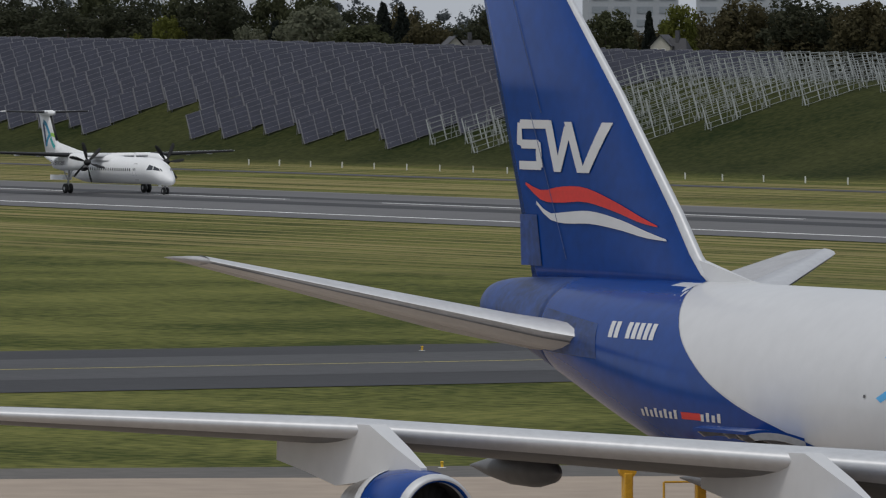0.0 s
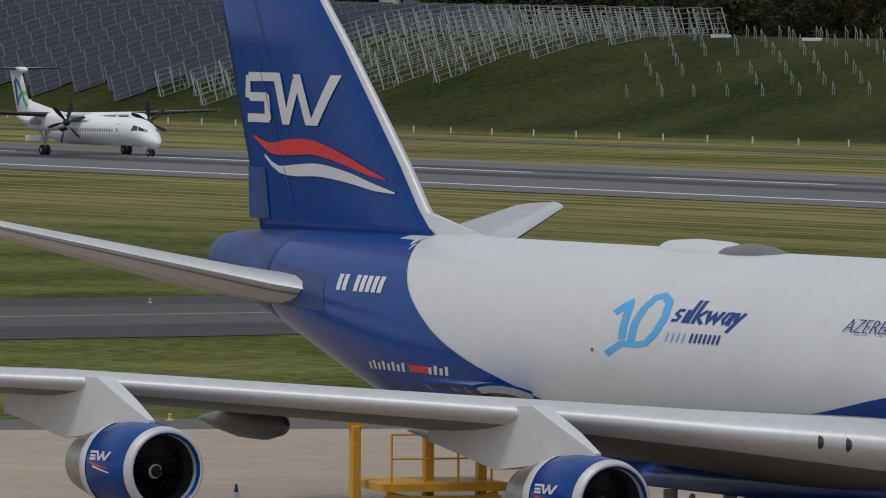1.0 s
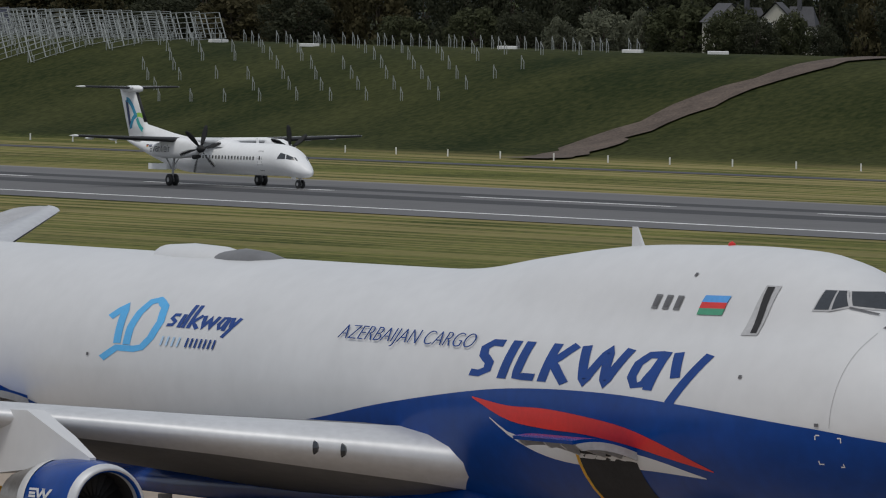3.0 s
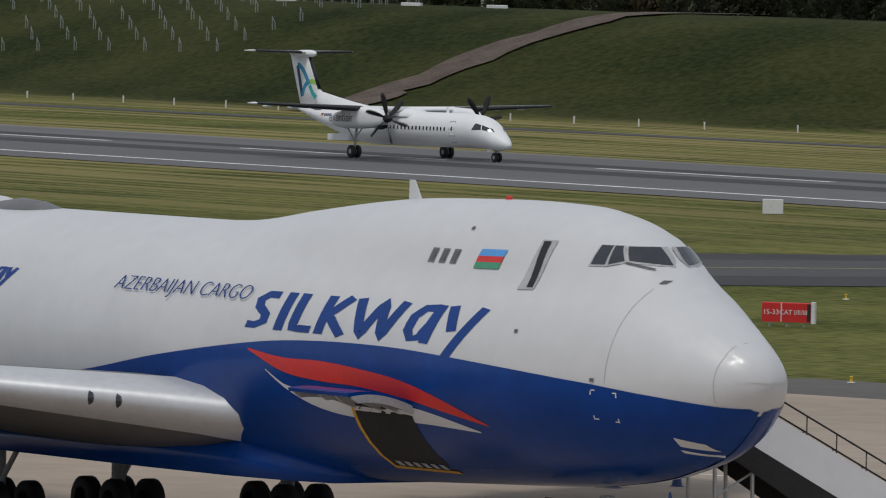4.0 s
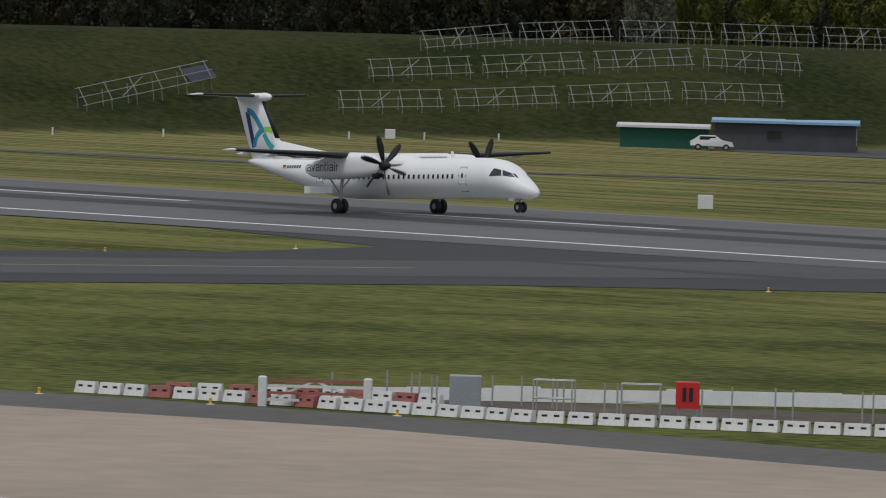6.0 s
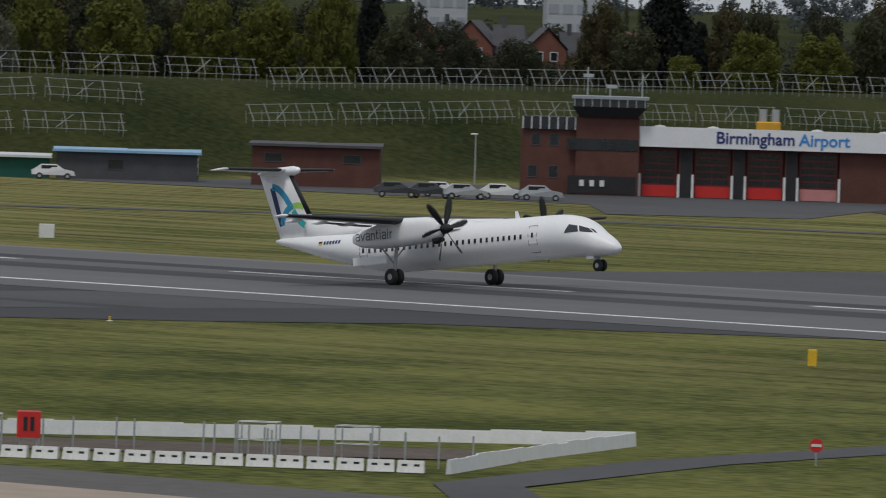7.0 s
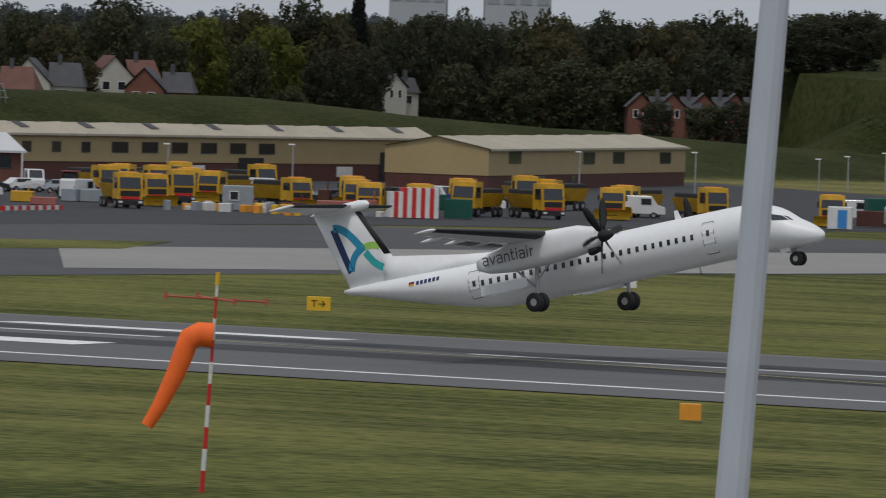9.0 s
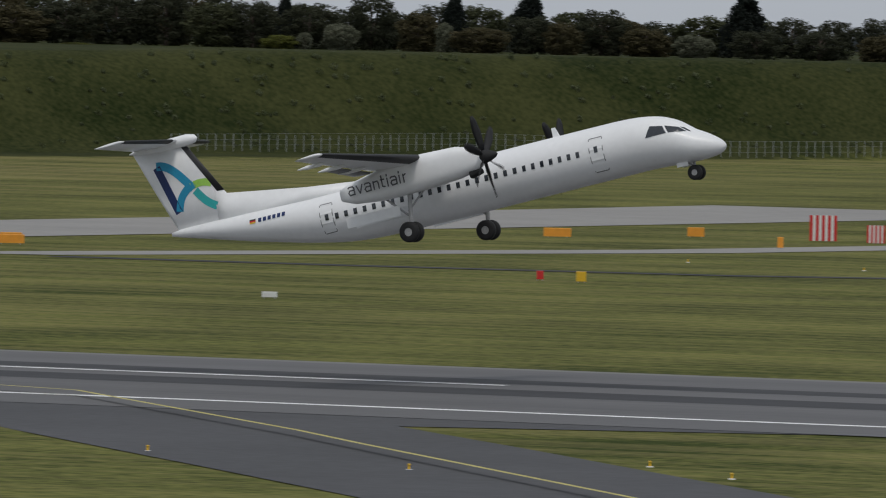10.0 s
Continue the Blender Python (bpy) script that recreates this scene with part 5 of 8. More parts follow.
    return pose(x, y, gz(x, y) if z is None else z, 0, 0, -math.degrees(math.atan2(x, y)) + turn)


YELLOW_BOX = mat("yellow_sign_paint", (0.75, 0.45, 0.02), rough=0.45, scale=2, vary=0.1)
ORANGE_BOX = mat("orange_sign_paint", (0.80, 0.32, 0.03), rough=0.45, scale=2, vary=0.1)
SIGN_RED = mat("red_sign_paint", (0.60, 0.02, 0.02), rough=0.45, scale=2, vary=0.1)
OFFWHITE = mat("weathered_white_paint", (0.72, 0.72, 0.70), rough=0.55, scale=1.2, vary=0.12)
PLASTIC_RED = mat("faded_red_plastic", (0.36, 0.12, 0.10), rough=0.5, scale=1.5, vary=0.25)
GALV = mat("galvanised_steel", (0.45, 0.47, 0.48), rough=0.42, metal=0.6, scale=1.5, vary=0.15)
GREYBOX = mat("grey_cabinet_paint", (0.30, 0.33, 0.36), rough=0.5, scale=1.5, vary=0.1)


def taxi_light():
    ob = empty("taxiway_light")
    Soup().lathe([(0, 0.3), (0.06, 0.28), (0.08, 0.1)], 10, Matrix.Rotation(-math.pi / 2, 4, "Y")).make("base", OFFWHITE, ob)
    Soup().lathe([(0.06, 0.1), (0.3, 0.09), (0.42, 0.14), (0.5, 0.0)], 10, Matrix.Rotation(-math.pi / 2, 4, "Y")).make("lamp", YELLOW_BOX, ob, "yellow lamp body")
    return tagged(ob, "small yellow and white elevated edge light", "light", "edge lights")


LIGHT = taxi_light()
spots = [(-394.8, 207.8), (-289.3, 153.1), (-270.2, 202.6), (-263.4, 203.5), (-257.4, 205), (-403.1, 325.6), (-409.7, 345.5), (-342.4, 256.3), (-343.9, 237), (-343, 220), (-250, 207), (-242, 209),
         (-281.4, 647.0), (-263.0, 638.5), (-352, 330), (-190, 345), (-165, 325), (-150, 318), (-145, 330), (-138, 322), (-295, 136), (-405, 280), (-404, 240)]
LIGHT.scale = (0.55, 0.55, 0.55)
LIGHT.matrix_basis = face(*spots[0]) @ Matrix.Scale(0.55, 4)
for x, y in spots[1:]:
    copy_thing(LIGHT, face(x, y))


def box_sign(name, w, h, d, z0, material, label, category="sign", legs=2):
    ob = empty(name)
    Soup().bevel_box(-w / 2, w / 2, -d / 2, d / 2, z0, z0 + h, 0.03).make("panel", material, ob)
    for k in range(legs):
        x = (k / max(legs - 1, 1) - 0.5) * w * 0.7
        Soup().box(x - 0.04, x + 0.04, -0.04, 0.04, -0.1, z0).make("leg", GALV, ob)
    return tagged(ob, label, category)


def put(ob, x, y, turn=0.0):
    ob.matrix_basis = face(x, y, None, turn)
    return ob


ob = put(box_sign("taxiway_sign", 2.2, 0.85, 0.25, 0.2, SIGN_RED, "red runway holding sign with white lettering", "sign", 3), -313.5, 231.5, -14)
Soup().bevel_box(1.1, 1.28, -0.13, 0.13, 0.15, 1.1, 0.02).make("end_cap", OFFWHITE, ob)
words("15-33", 0.31, OFFWHITE, "lettering", pose(-0.68, -0.14, 0.62), ob)
words("CAT I/II/III", 0.29, OFFWHITE, "lettering", pose(0.32, -0.14, 0.62), ob)
Soup().box(0.93, 1.08, -0.14, -0.125, 0.25, 1.0).make("end_panel", DARK, ob)
Soup().box(-0.24, -0.2, -0.14, -0.125, 0.22, 1.03).make("divider", OFFWHITE, ob)
put(box_sign("distance_board", 1.35, 0.95, 0.3, 0.05, OFFWHITE, "plain white board beside the runway", "board"), -474.3, 348.9)
put(box_sign("distance_board", 1.1, 1.0, 0.3, 0.05, OFFWHITE, "plain white board beside the runway", "board"), -478.7, 442.3)
put(box_sign("marker_box", 0.45, 0.82, 0.4, 0.05, YELLOW_BOX, "upright yellow marker box on grass", "marker"), -301.8, 330.8)
ob = put(box_sign("direction_sign", 1.45, 0.85, 0.25, 0.1, YELLOW_BOX, "yellow taxiway sign with letter and arrow", "sign"), -310.4, 453.2)
words("T→", 0.6, BLACK, "lettering", pose(0, -0.14, 0.5), ob)
put(box_sign("marker_box", 0.98, 0.75, 0.4, 0.1, ORANGE_BOX, "orange-yellow marker box on grass", "marker"), -215.4, 344.4)
ob = empty("no_entry_sign")
Soup().lathe([(-0.03, 0.0), (-0.03, 0.26), (0.03, 0.26), (0.03, 0.0)], 20, Matrix.Translation((0, 0, 0.75)) @ Matrix.Rotation(math.pi / 2, 4, "Z")).make("disc", SIGN_RED, ob)
Soup().box(-0.19, 0.19, -0.045, -0.03, 0.7, 0.8).make("bar", OFFWHITE, ob)
Soup().rod((0, 0, -0.1), (0, 0, 0.5), 0.03).make("post", GALV, ob)
tagged(put(ob, -224.0, 245.9), "round red no-entry sign on a post", "sign")
for x, y, w, h, m, lb in ((-305.1, 731.1, 2.4, 2.3, None, ""), (-299.1, 728.7, 1.6, 1.6, None, ""), (-323.8, 715.8, 2.4, 0.75, ORANGE_BOX, "orange marker board"), (-317.5, 731.6, 1.5, 0.8, ORANGE_BOX, "orange marker board"),
                          (-338.7, 642.1, 1.8, 0.75, ORANGE_BOX, "orange marker board"), (-266, 585.2, 0.5, 0.6, SIGN_RED, "small red marker box"), (-261.8, 583, 0.7, 0.7, YELLOW_BOX, "small yellow marker box"), (-257.9, 525, 1.0, 0.35, OFFWHITE, "small white marker box"),
                          (-336.3, 524.5, 6.0, 0.95, OFFWHITE, "long white board on grass"), (-336.3, 637.5, 2.2, 0.7, ORANGE_BOX, "orange marker board"), (-457.2, 612.8, 1.9, 0.7, ORANGE_BOX, "orange marker board"), (-500.5, 591.5, 0.8, 1.1, ORANGE_BOX, "orange marker board"),
                          (-458.7, 614.9, 2.2, 0.75, ORANGE_BOX, "orange marker board"), (-435.3, 538.6, 2.4, 0.75, YELLOW_BOX, "yellow and black taxiway sign"), (-296, 700, 0.5, 0.9, ORANGE_BOX, "small orange marker board")):
    if m is None:
        ob = empty("striped_board")
        n = 9
        for k in range(n):
            Soup().box(-w / 2 + w * k / n, -w / 2 + w * (k + 1) / n, -0.06, 0.06, 0.05, h).make("stripe", SIGN_RED if k % 2 == 0 else OFFWHITE, ob)
        tagged(ob, "red and white striped marker board", "board")
    else:
        ob = box_sign("marker_board", w, h, 0.3, 0.1, m, lb + " on the grass" if "grass" not in lb else lb, "marker")
    put(ob, x, y)
# posts of the perimeter fence
PEG = empty("marker_post")
Soup().box(-0.07, 0.07, -0.05, 0.05, -0.1, 0.75).make("stake", OFFWHITE, PEG)
tagged(PEG, "short white marker post at the bund foot", "post", "marker posts")
toe = [(-1000, 502), (-876, 499), (-804, 500), (-748, 502), (-702, 508), (-684, 517), (-672, 536), (-668, 560), (-667, 598)]
pegs = []
for (ax, ay), (bx, by) in zip(toe, toe[1:]):
    n = max(1, int(math.hypot(bx - ax, by - ay) / 8.5))
    pegs += [(ax + (bx - ax) * i / n, ay + (by - ay) * i / n) for i in range(n)]
PEG.matrix_basis = face(*pegs[0])
for x, y in pegs[1:]:
    copy_thing(PEG, face(x, y, None, random.uniform(-20, 20)))
put(box_sign("equipment_box", 1.0, 0.9, 0.8, 0.1, OFFWHITE, "white equipment box by the bund foot", "box"), -668, 575)


# barriers round the excavation
def barrier(material, label):
    ob = empty("barrier")
    s = Soup()
    s.loft([[Vector((-0.48, -0.2, 0)), Vector((0.48, -0.2, 0)), Vector((0.48, 0.2, 0)), Vector((-0.48, 0.2, 0))], [Vector((-0.47, -0.14, 0.2)), Vector((0.47, -0.14, 0.2)), Vector((0.47, 0.14, 0.2)), Vector((-0.47, 0.14, 0.2))],
            [Vector((-0.46, -0.09, 0.42)), Vector((0.46, -0.09, 0.42)), Vector((0.46, 0.09, 0.42)), Vector((-0.46, 0.09, 0.42))]])
    s.make("body", material, ob)
    for x in (-0.22, 0.22):
        Soup().box(x - 0.1, x + 0.1, -0.135, -0.105, 0.22, 0.3).make("slot", DARK, ob)
    return tagged(ob, label, "barrier", "barriers round the excavation")


BW, BR = barrier(OFFWHITE, "white plastic road barrier with two slots"), barrier(PLASTIC_RED, "faded red plastic road barrier with two slots")
first = {0: True, 1: True}
line = [(-258.3, 207.4), (-250.6, 209.3), (-246, 209.8), (-237.4, 211.5), (-229, 217), (-221.5, 223.0)]
line2 = [(-257, 210.5), (-252, 214), (-247, 215.5)]
k = 0
for pts in (line, line2):
    for (ax, ay), (bx, by) in zip(pts, pts[1:]):
        L = math.hypot(bx - ax, by - ay)
        n = max(1, int(L / 1.02))
        for i in range(n):
            x, y = ax + (bx - ax) * (i + 0.5) / n, ay + (by - ay) * (i + 0.5) / n
            m = pose(x, y, gz(x, y) + 0.02, 0, 0, math.degrees(math.atan2(by - ay, bx - ax)) + random.uniform(-6, 6))
            c = 0 if (k % 2 == 0 or random.random() < 0.15 or x > -247) else 1
            src = (BW, BR)[c]
            if first[c]:
                src.matrix_basis, first[c] = m, False
            else:
                copy_thing(src, m)
            k += 1


SHEETING = mat("white_plastic_sheeting", (0.86, 0.86, 0.86), rough=0.45, scale=2.0, fine=6, vary=0.08)


def white_tape(pts, label):
    ob = empty("silt_fence")
    for (ax, ay), (bx, by) in zip(pts, pts[1:]):
        n = max(1, int(math.hypot(bx - ax, by - ay) / 1.6))
        for i in range(n):
            p, q = Vector((ax, ay)).lerp(Vector((bx, by)), i / n), Vector((ax, ay)).lerp(Vector((bx, by)), (i + 1) / n)
            za, zb = gz(p.x, p.y), gz(q.x, q.y)
            h = 0.5 + random.uniform(-0.05, 0.08)
            w = Vector((0.0, 0.14, 0))
            s = Soup()
            s.loft([[Vector((p.x, p.y, za)) - w, Vector((p.x, p.y, za)) + w, Vector((p.x, p.y, za + h)) + w * 0.6, Vector((p.x, p.y, za + h)) - w * 0.6], [Vector((q.x, q.y, zb)) - w, Vector((q.x, q.y, zb)) + w, Vector((q.x, q.y, zb + h)) + w * 0.6, Vector((q.x, q.y, zb + h)) - w * 0.6]])
            s.make("sheet", SHEETING, ob)
    return tagged(ob, label, "fence")


white_tape([(-252, 216), (-249.9, 220.6), (-246, 230), (-241, 241), (-236.6, 249.4), (-229, 236), (-221, 223.6)], "low white sheet fence round an excavation")
band("excavation", [(-249, 213), (-243, 219), (-236, 228), (-231, 236)], 9, SOIL, 0.05, "dark disturbed soil inside the barriers", "soil")
POST = Soup().rod((0, 0, -0.1), (0, 0, 1.15), 0.035).make("fence_stake", GALV)
tagged(POST, "thin grey metal stake in the excavation", "stake", "stakes")
for i in range(34):
    k = i / 33
    x, y = -251 + 27 * k + random.uniform(-0.8, 0.8), 211.5 + 14 * k + random.uniform(-0.5, 5.0)
    m = face(x, y)
    if i == 0:
        POST.matrix_basis = m
    else:
        copy_thing(POST, m)
put(box_sign("site_cabinet", 1.15, 1.3, 0.8, 0.05, GREYBOX, "grey steel site cabinet", "cabinet"), -243.5, 213.5)
ob = put(box_sign("extinguisher_cabinet", 0.85, 0.95, 0.5, 0.55, SIGN_RED, "red fire extinguisher cabinet on legs", "cabinet"), -235.5, 217)
for x in (-0.12, 0.12):
    Soup().box(x - 0.07, x + 0.07, -0.27, -0.25, 0.8, 1.3).make("pictogram", DARK, ob)
ob = empty("gate")
for x in (-1.9, 1.9):
    Soup().bevel_box(x - 0.16, x + 0.16, -0.16, 0.16, -0.1, 1.1, 0.05).make("gate_post", OFFWHITE, ob)
for z in (0.2, 0.45, 0.7, 0.9):
    Soup().box(-1.75, 1.75, -0.03, 0.03, z, z + 0.1).make("rail", PLASTIC_RED if z in (0.45, 0.9) else OFFWHITE, ob)
for x0, x1 in ((-1.7, 0), (1.7, 0)):
    Soup().rod((x0, 0.02, 0.25), (x1, 0.02, 0.95), 0.05, 4).make("brace", OFFWHITE, ob)
tagged(put(ob, -247.6, 209.9), "white field gate between two posts", "gate")
for x, y in ((-241.5, 216), (-238.5, 217.5), (-232, 225), (-229, 227)):
    ob = empty("metal_frame")
    for a in (-0.7, 0.7):
        for b in (-0.4, 0.4):
            Soup().rod((a, b, 0), (a, b, 1.25), 0.03).make("leg", GALV, ob)
    for z in (0.6, 1.25):
        for a, b, c, d in ((-0.7, -0.4, 0.7, -0.4), (-0.7, 0.4, 0.7, 0.4), (-0.7, -0.4, -0.7, 0.4), (0.7, -0.4, 0.7, 0.4)):
            Soup().rod((a, b, z), (c, d, z), 0.025).make("rail", GALV, ob)
    tagged(put(ob, x, y, random.uniform(-20, 20)), "grey tubular frame in the excavation", "frame", "tubular frames")


# windsock on its striped mast
def windsock():
    ob = empty("windsock")
    z = 0.0
    n = 10
    for k in range(n):
        Soup().rod((0, 0, z), (0, 0, z + 0.77), 0.09 - 0.005 * k, 10).make("mast_section", OFFWHITE if k % 2 else SIGN_RED, ob)
        z += 0.77
    orange = mat("fluorescent_orange_cloth", (1.0, 0.16, 0.02), rough=0.7, scale=2, vary=0.1)
    rings = []
    for k, (x, zz, r, a) in enumerate(((0.0, 5.55, 0.45, 0), (-0.5, 5.57, 0.44, 10), (-0.85, 5.35, 0.42, 45), (-1.0, 4.85, 0.38, 66), (-1.25, 4.05, 0.34, 68), (-1.7, 2.95, 0.27, 66), (-2.1, 2.2, 0.22, 64))):
        q = Matrix.Translation((x, 0, zz)) @ Matrix.Rotation(radians(a), 4, "Y").inverted()
        rings.append([q @ Vector((0, r * 0.8 * math.cos(2 * math.pi * i / 14), r * math.sin(2 * math.pi * i / 14))) for i in range(14)])
    Soup().loft(rings, caps=False).make("sock", orange, ob, "limp orange cloth sock", smooth=True)
    arm = mat("red_crossarm_paint", (0.45, 0.10, 0.06), rough=0.5, scale=2, vary=0.1)
    for a in (20, 110):
        d = Vector((math.cos(radians(a)), math.sin(radians(a)), 0)) * 1.9
        ca = Soup().rod(Vector((0, 0, 6.85)) - d, Vector((0, 0, 6.85)) + d, 0.035).make("crossarm", arm, ob, "rust-red crossarm")
        for s in (-1, 1):
            Soup().rod(Vector((0, 0, 6.75)) + d * s, Vector((0, 0, 6.97)) + d * s, 0.07).make("lamp", arm, ca)
    Soup().rod((0, 0, 7.35), (0, 0, 7.8), 0.08).make("top_lamp", YELLOW_BOX, ob, "amber top lamp")
    return tagged(ob, "limp orange windsock on a red and white mast", "windsock")


ws = put(windsock(), -182.9, 260.1)
ws.matrix_basis = ws.matrix_basis @ Matrix.Rotation(radians(2.5), 4, "Y")
# slim grey mast near the camera
MASTM = mat("dull_blue_grey_mast_paint", (0.42, 0.47, 0.53), rough=0.5, metal=0.1, scale=0.3, vary=0.05)
ob = empty("floodlight_mast", pose(-45.2, 71.85, gz(-45.2, 71.85), 0, 3.1, 32))
Soup().rod((0, 0, -0.05), (0, 0, 10.3), 0.21, 12, 0.172).make("lower_shaft", MASTM, ob, "tapered galvanised shaft")
Soup().rod((0, 0, 10.2), (0, 0, 24.0), 0.166, 12, 0.11).make("upper_shaft", MASTM, ob, "tapered galvanised shaft")
Soup().rod((0, 0, 10.18), (0, 0, 10.3), 0.185, 12).make("collar", MASTM, ob)
tagged(ob, "tall slim tapered grey metal mast", "mast")


# steps, cones, lift and trolleys by the freighter
def airstairs():
    ob = empty("airstairs")
    white = mat("grubby_white_sheet", (0.80, 0.80, 0.82), rough=0.5, scale=0.3, vary=0.04)
    L, hh = 13.0, 5.0
    for y in (-0.75, 0.75):
        s = Soup()
        s.loft([[Vector((0, y - 0.03, hh - 0.75)), Vector((0, y + 0.03, hh - 0.75)), Vector((0, y + 0.03, hh + 0.28)), Vector((0, y - 0.03, hh + 0.28))],
                [Vector((5.2, y - 0.03, hh - 3.1)), Vector((5.2, y + 0.03, hh - 3.1)), Vector((5.2, y + 0.03, hh - 2.0)), Vector((5.2, y - 0.03, hh - 2.0))],
                [Vector((9.8, y - 0.03, 0.25)), Vector((9.8, y + 0.03, 0.25)), Vector((9.8, y + 0.03, 1.1)), Vector((9.8, y - 0.03, 1.1))]])
        s.make("side_panel", white, ob, "white side panel")
        s = Soup()
        s.loft([[Vector((x, y + d, z)) for d, z in ((-0.025, z0), (0.025, z0), (0.025, z1), (-0.025, z1))] for x, z0, z1 in ((0.3, hh - 1.5, hh - 0.8), (5.2, hh - 4.0, hh - 3.1), (7.6, 0.45, 0.98))])
        s.make("skirt", DARK, ob, "black lower skirt")
        r = Soup()
        for k in range(9):
            x = k * 1.05
            z = hh + 0.28 - x * 0.44
            r.rod((x, y, z), (x, y, z + 0.5), 0.02)
        r.rod((0, y, hh + 0.78), (8.4, y, hh + 0.78 - 3.7), 0.025)
        r.make("handrail", DARK, ob, "dark tubular handrail")
    Soup().add([(0, -0.72, hh - 0.72), (0, 0.72, hh - 0.72), (9.8, 0.72, 0.3), (9.8, -0.72, 0.3)], [(0, 1, 2, 3)]).make("underside", DARK, ob, "dark underside")
    for k in range(22):
        x = k * 0.38
        Soup().box(x, x + 0.3, -0.7, 0.7, hh - 0.1 - x * 0.46, hh - 0.05 - x * 0.46).make("tread", GALV, ob)
    for x in (0.2, 1.5):
        for y in (-0.6, 0.6):
            Soup().rod((x, y, 0), (x - 0.1, y, hh - 0.8 - x * 0.4), 0.06).make("leg", GALV, ob)
    for z in (0.8, 1.6, 2.4, 3.2):
        Soup().rod((0.2, -0.6, z), (1.45, -0.6, z + 0.6), 0.03).make("brace", GALV, ob)
    for x in (1.0, 7.6):
        for y in (-0.7, 0.7):
            Soup().lathe([(-0.1, 0.1), (-0.1, 0.3), (0.1, 0.3), (0.1, 0.1)], 14, Matrix.Translation((x, y, 0.3)) @ Matrix.Rotation(math.pi / 2, 4, "Z")).make("wheel", BLACK, ob)
    return tagged(ob, "white mobile aircraft steps at the freighter's nose", "stairs")


ob = airstairs()
ob.matrix_basis = pose(-182.9, 132.4, gz(-183, 133), 0, 0, 88) @ Matrix.Diagonal((0.88, 1, 1, 1))
NAVYP = mat("navy_cone_plastic", (0.02, 0.05, 0.16), rough=0.6, scale=2, vary=0.15)


def cone():
    ob = empty("traffic_cone")
    Soup().box(-0.22, 0.22, -0.22, 0.22, 0, 0.05).make("foot", NAVYP, ob)
    up = Matrix.Rotation(-math.pi / 2, 4, "Y")
    for z0, z1, r0, r1, m in ((0.05, 0.28, 0.17, 0.125, NAVYP), (0.28, 0.5, 0.125, 0.08, OFFWHITE), (0.5, 0.75, 0.08, 0.03, NAVYP)):
        Soup().lathe([(z0, r0), (z1, r1)], 14, up).make("body", m, ob, smooth=True)
    return tagged(ob, "navy and white traffic cone on the apron", "cone", "cones")


C = cone()
C.matrix_basis = face(-240.2, 129.4)
for x, y in ((-204.6, 147.2), (-206.3, 148.4), (-218.2, 157.2), (-187, 128), (-182, 131), (-196, 124)):
    copy_thing(C, face(x, y))


def cargo_lift():
    ob = empty("cargo_lift")
    yl = YELLOW
    for x in (-1.6, 0.6, 2.2):
        Soup().bevel_box(x - 0.13, x + 0.13, -0.2, 0.2, 0.3, 3.1, 0.03).make("mast", yl, ob, "yellow lift mast")
        Soup().lathe([(-0.12, 0.0), (-0.12, 0.26), (0.12, 0.26), (0.12, 0.0)], 16, Matrix.Translation((x, 0, 3.2)) @ Matrix.Rotation(math.pi / 2, 4, "Z")).make("pulley", yl, ob)
    Soup().bevel_box(-1.2, 2.6, -1.6, 1.6, 1.25, 1.5, 0.03).make("deck", YELLOW, ob)
    for z in (0.45, 0.75, 1.0):
        Soup().box(-1.1, 2.4, -1.5, -1.4, z, z + 0.12).make("scissor_beam", yl, ob)
    for a, b in (((-1, -1.45, 0.35), (2.3, -1.45, 1.2)), ((-1, -1.45, 1.2), (2.3, -1.45, 0.35))):
        Soup().rod(a, b, 0.08).make("scissor_arm", yl, ob)
    for x in (-0.9, 0.1, 1.1, 2.1):
        Soup().rod((x, -1.5, 1.5), (x, -1.5, 2.9), 0.035).make("rail_post", yl, ob)
    for z in (2.2, 2.9):
        Soup().rod((-0.9, -1.5, z), (2.1, -1.5, z), 0.03).make("rail", yl, ob)
    Soup().bevel_box(-1.8, 2.8, -1.3, 1.3, 0.15, 0.5, 0.05).make("chassis", DARK, ob)
    for x in (-1.2, 2.2):
        for y in (-1.3, 1.3):
            Soup().lathe([(-0.14, 0.1), (-0.14, 0.36), (0.14, 0.36), (0.14, 0.1)], 16, Matrix.Translation((x, y, 0.36)) @ Matrix.Rotation(math.pi / 2, 4, "Z")).make("wheel", BLACK, ob)
    return tagged(ob, "yellow cargo lift standing under the wing", "lift")


put(cargo_lift(), -228, 128.5, 15)


def trolley(x, y):
    ob = empty("baggage_trolley")
    Soup().bevel_box(-1.6, 1.6, -0.8, 0.8, 0.45, 0.62, 0.03).make("deck", OFFWHITE, ob)
    Soup().bevel_box(-1.5, 1.5, -0.7, 0.7, 0.62, 0.72, 0.03).make("roller_bed", GALV, ob)
    Soup().rod((1.6, 0, 0.5), (2.5, 0, 0.35), 0.04).make("drawbar", GALV, ob)
    for a in (-1.1, 1.1):
        for b in (-0.6, 0.6):
            Soup().lathe([(-0.07, 0.08), (-0.07, 0.22), (0.07, 0.22), (0.07, 0.08)], 12, Matrix.Translation((a, b, 0.22)) @ Matrix.Rotation(math.pi / 2, 4, "Z")).make("wheel", BLACK, ob)
    tagged(put(ob, x, y, random.uniform(-30, 30)), "low white cargo dolly parked under the freighter", "trolley", "trolleys")


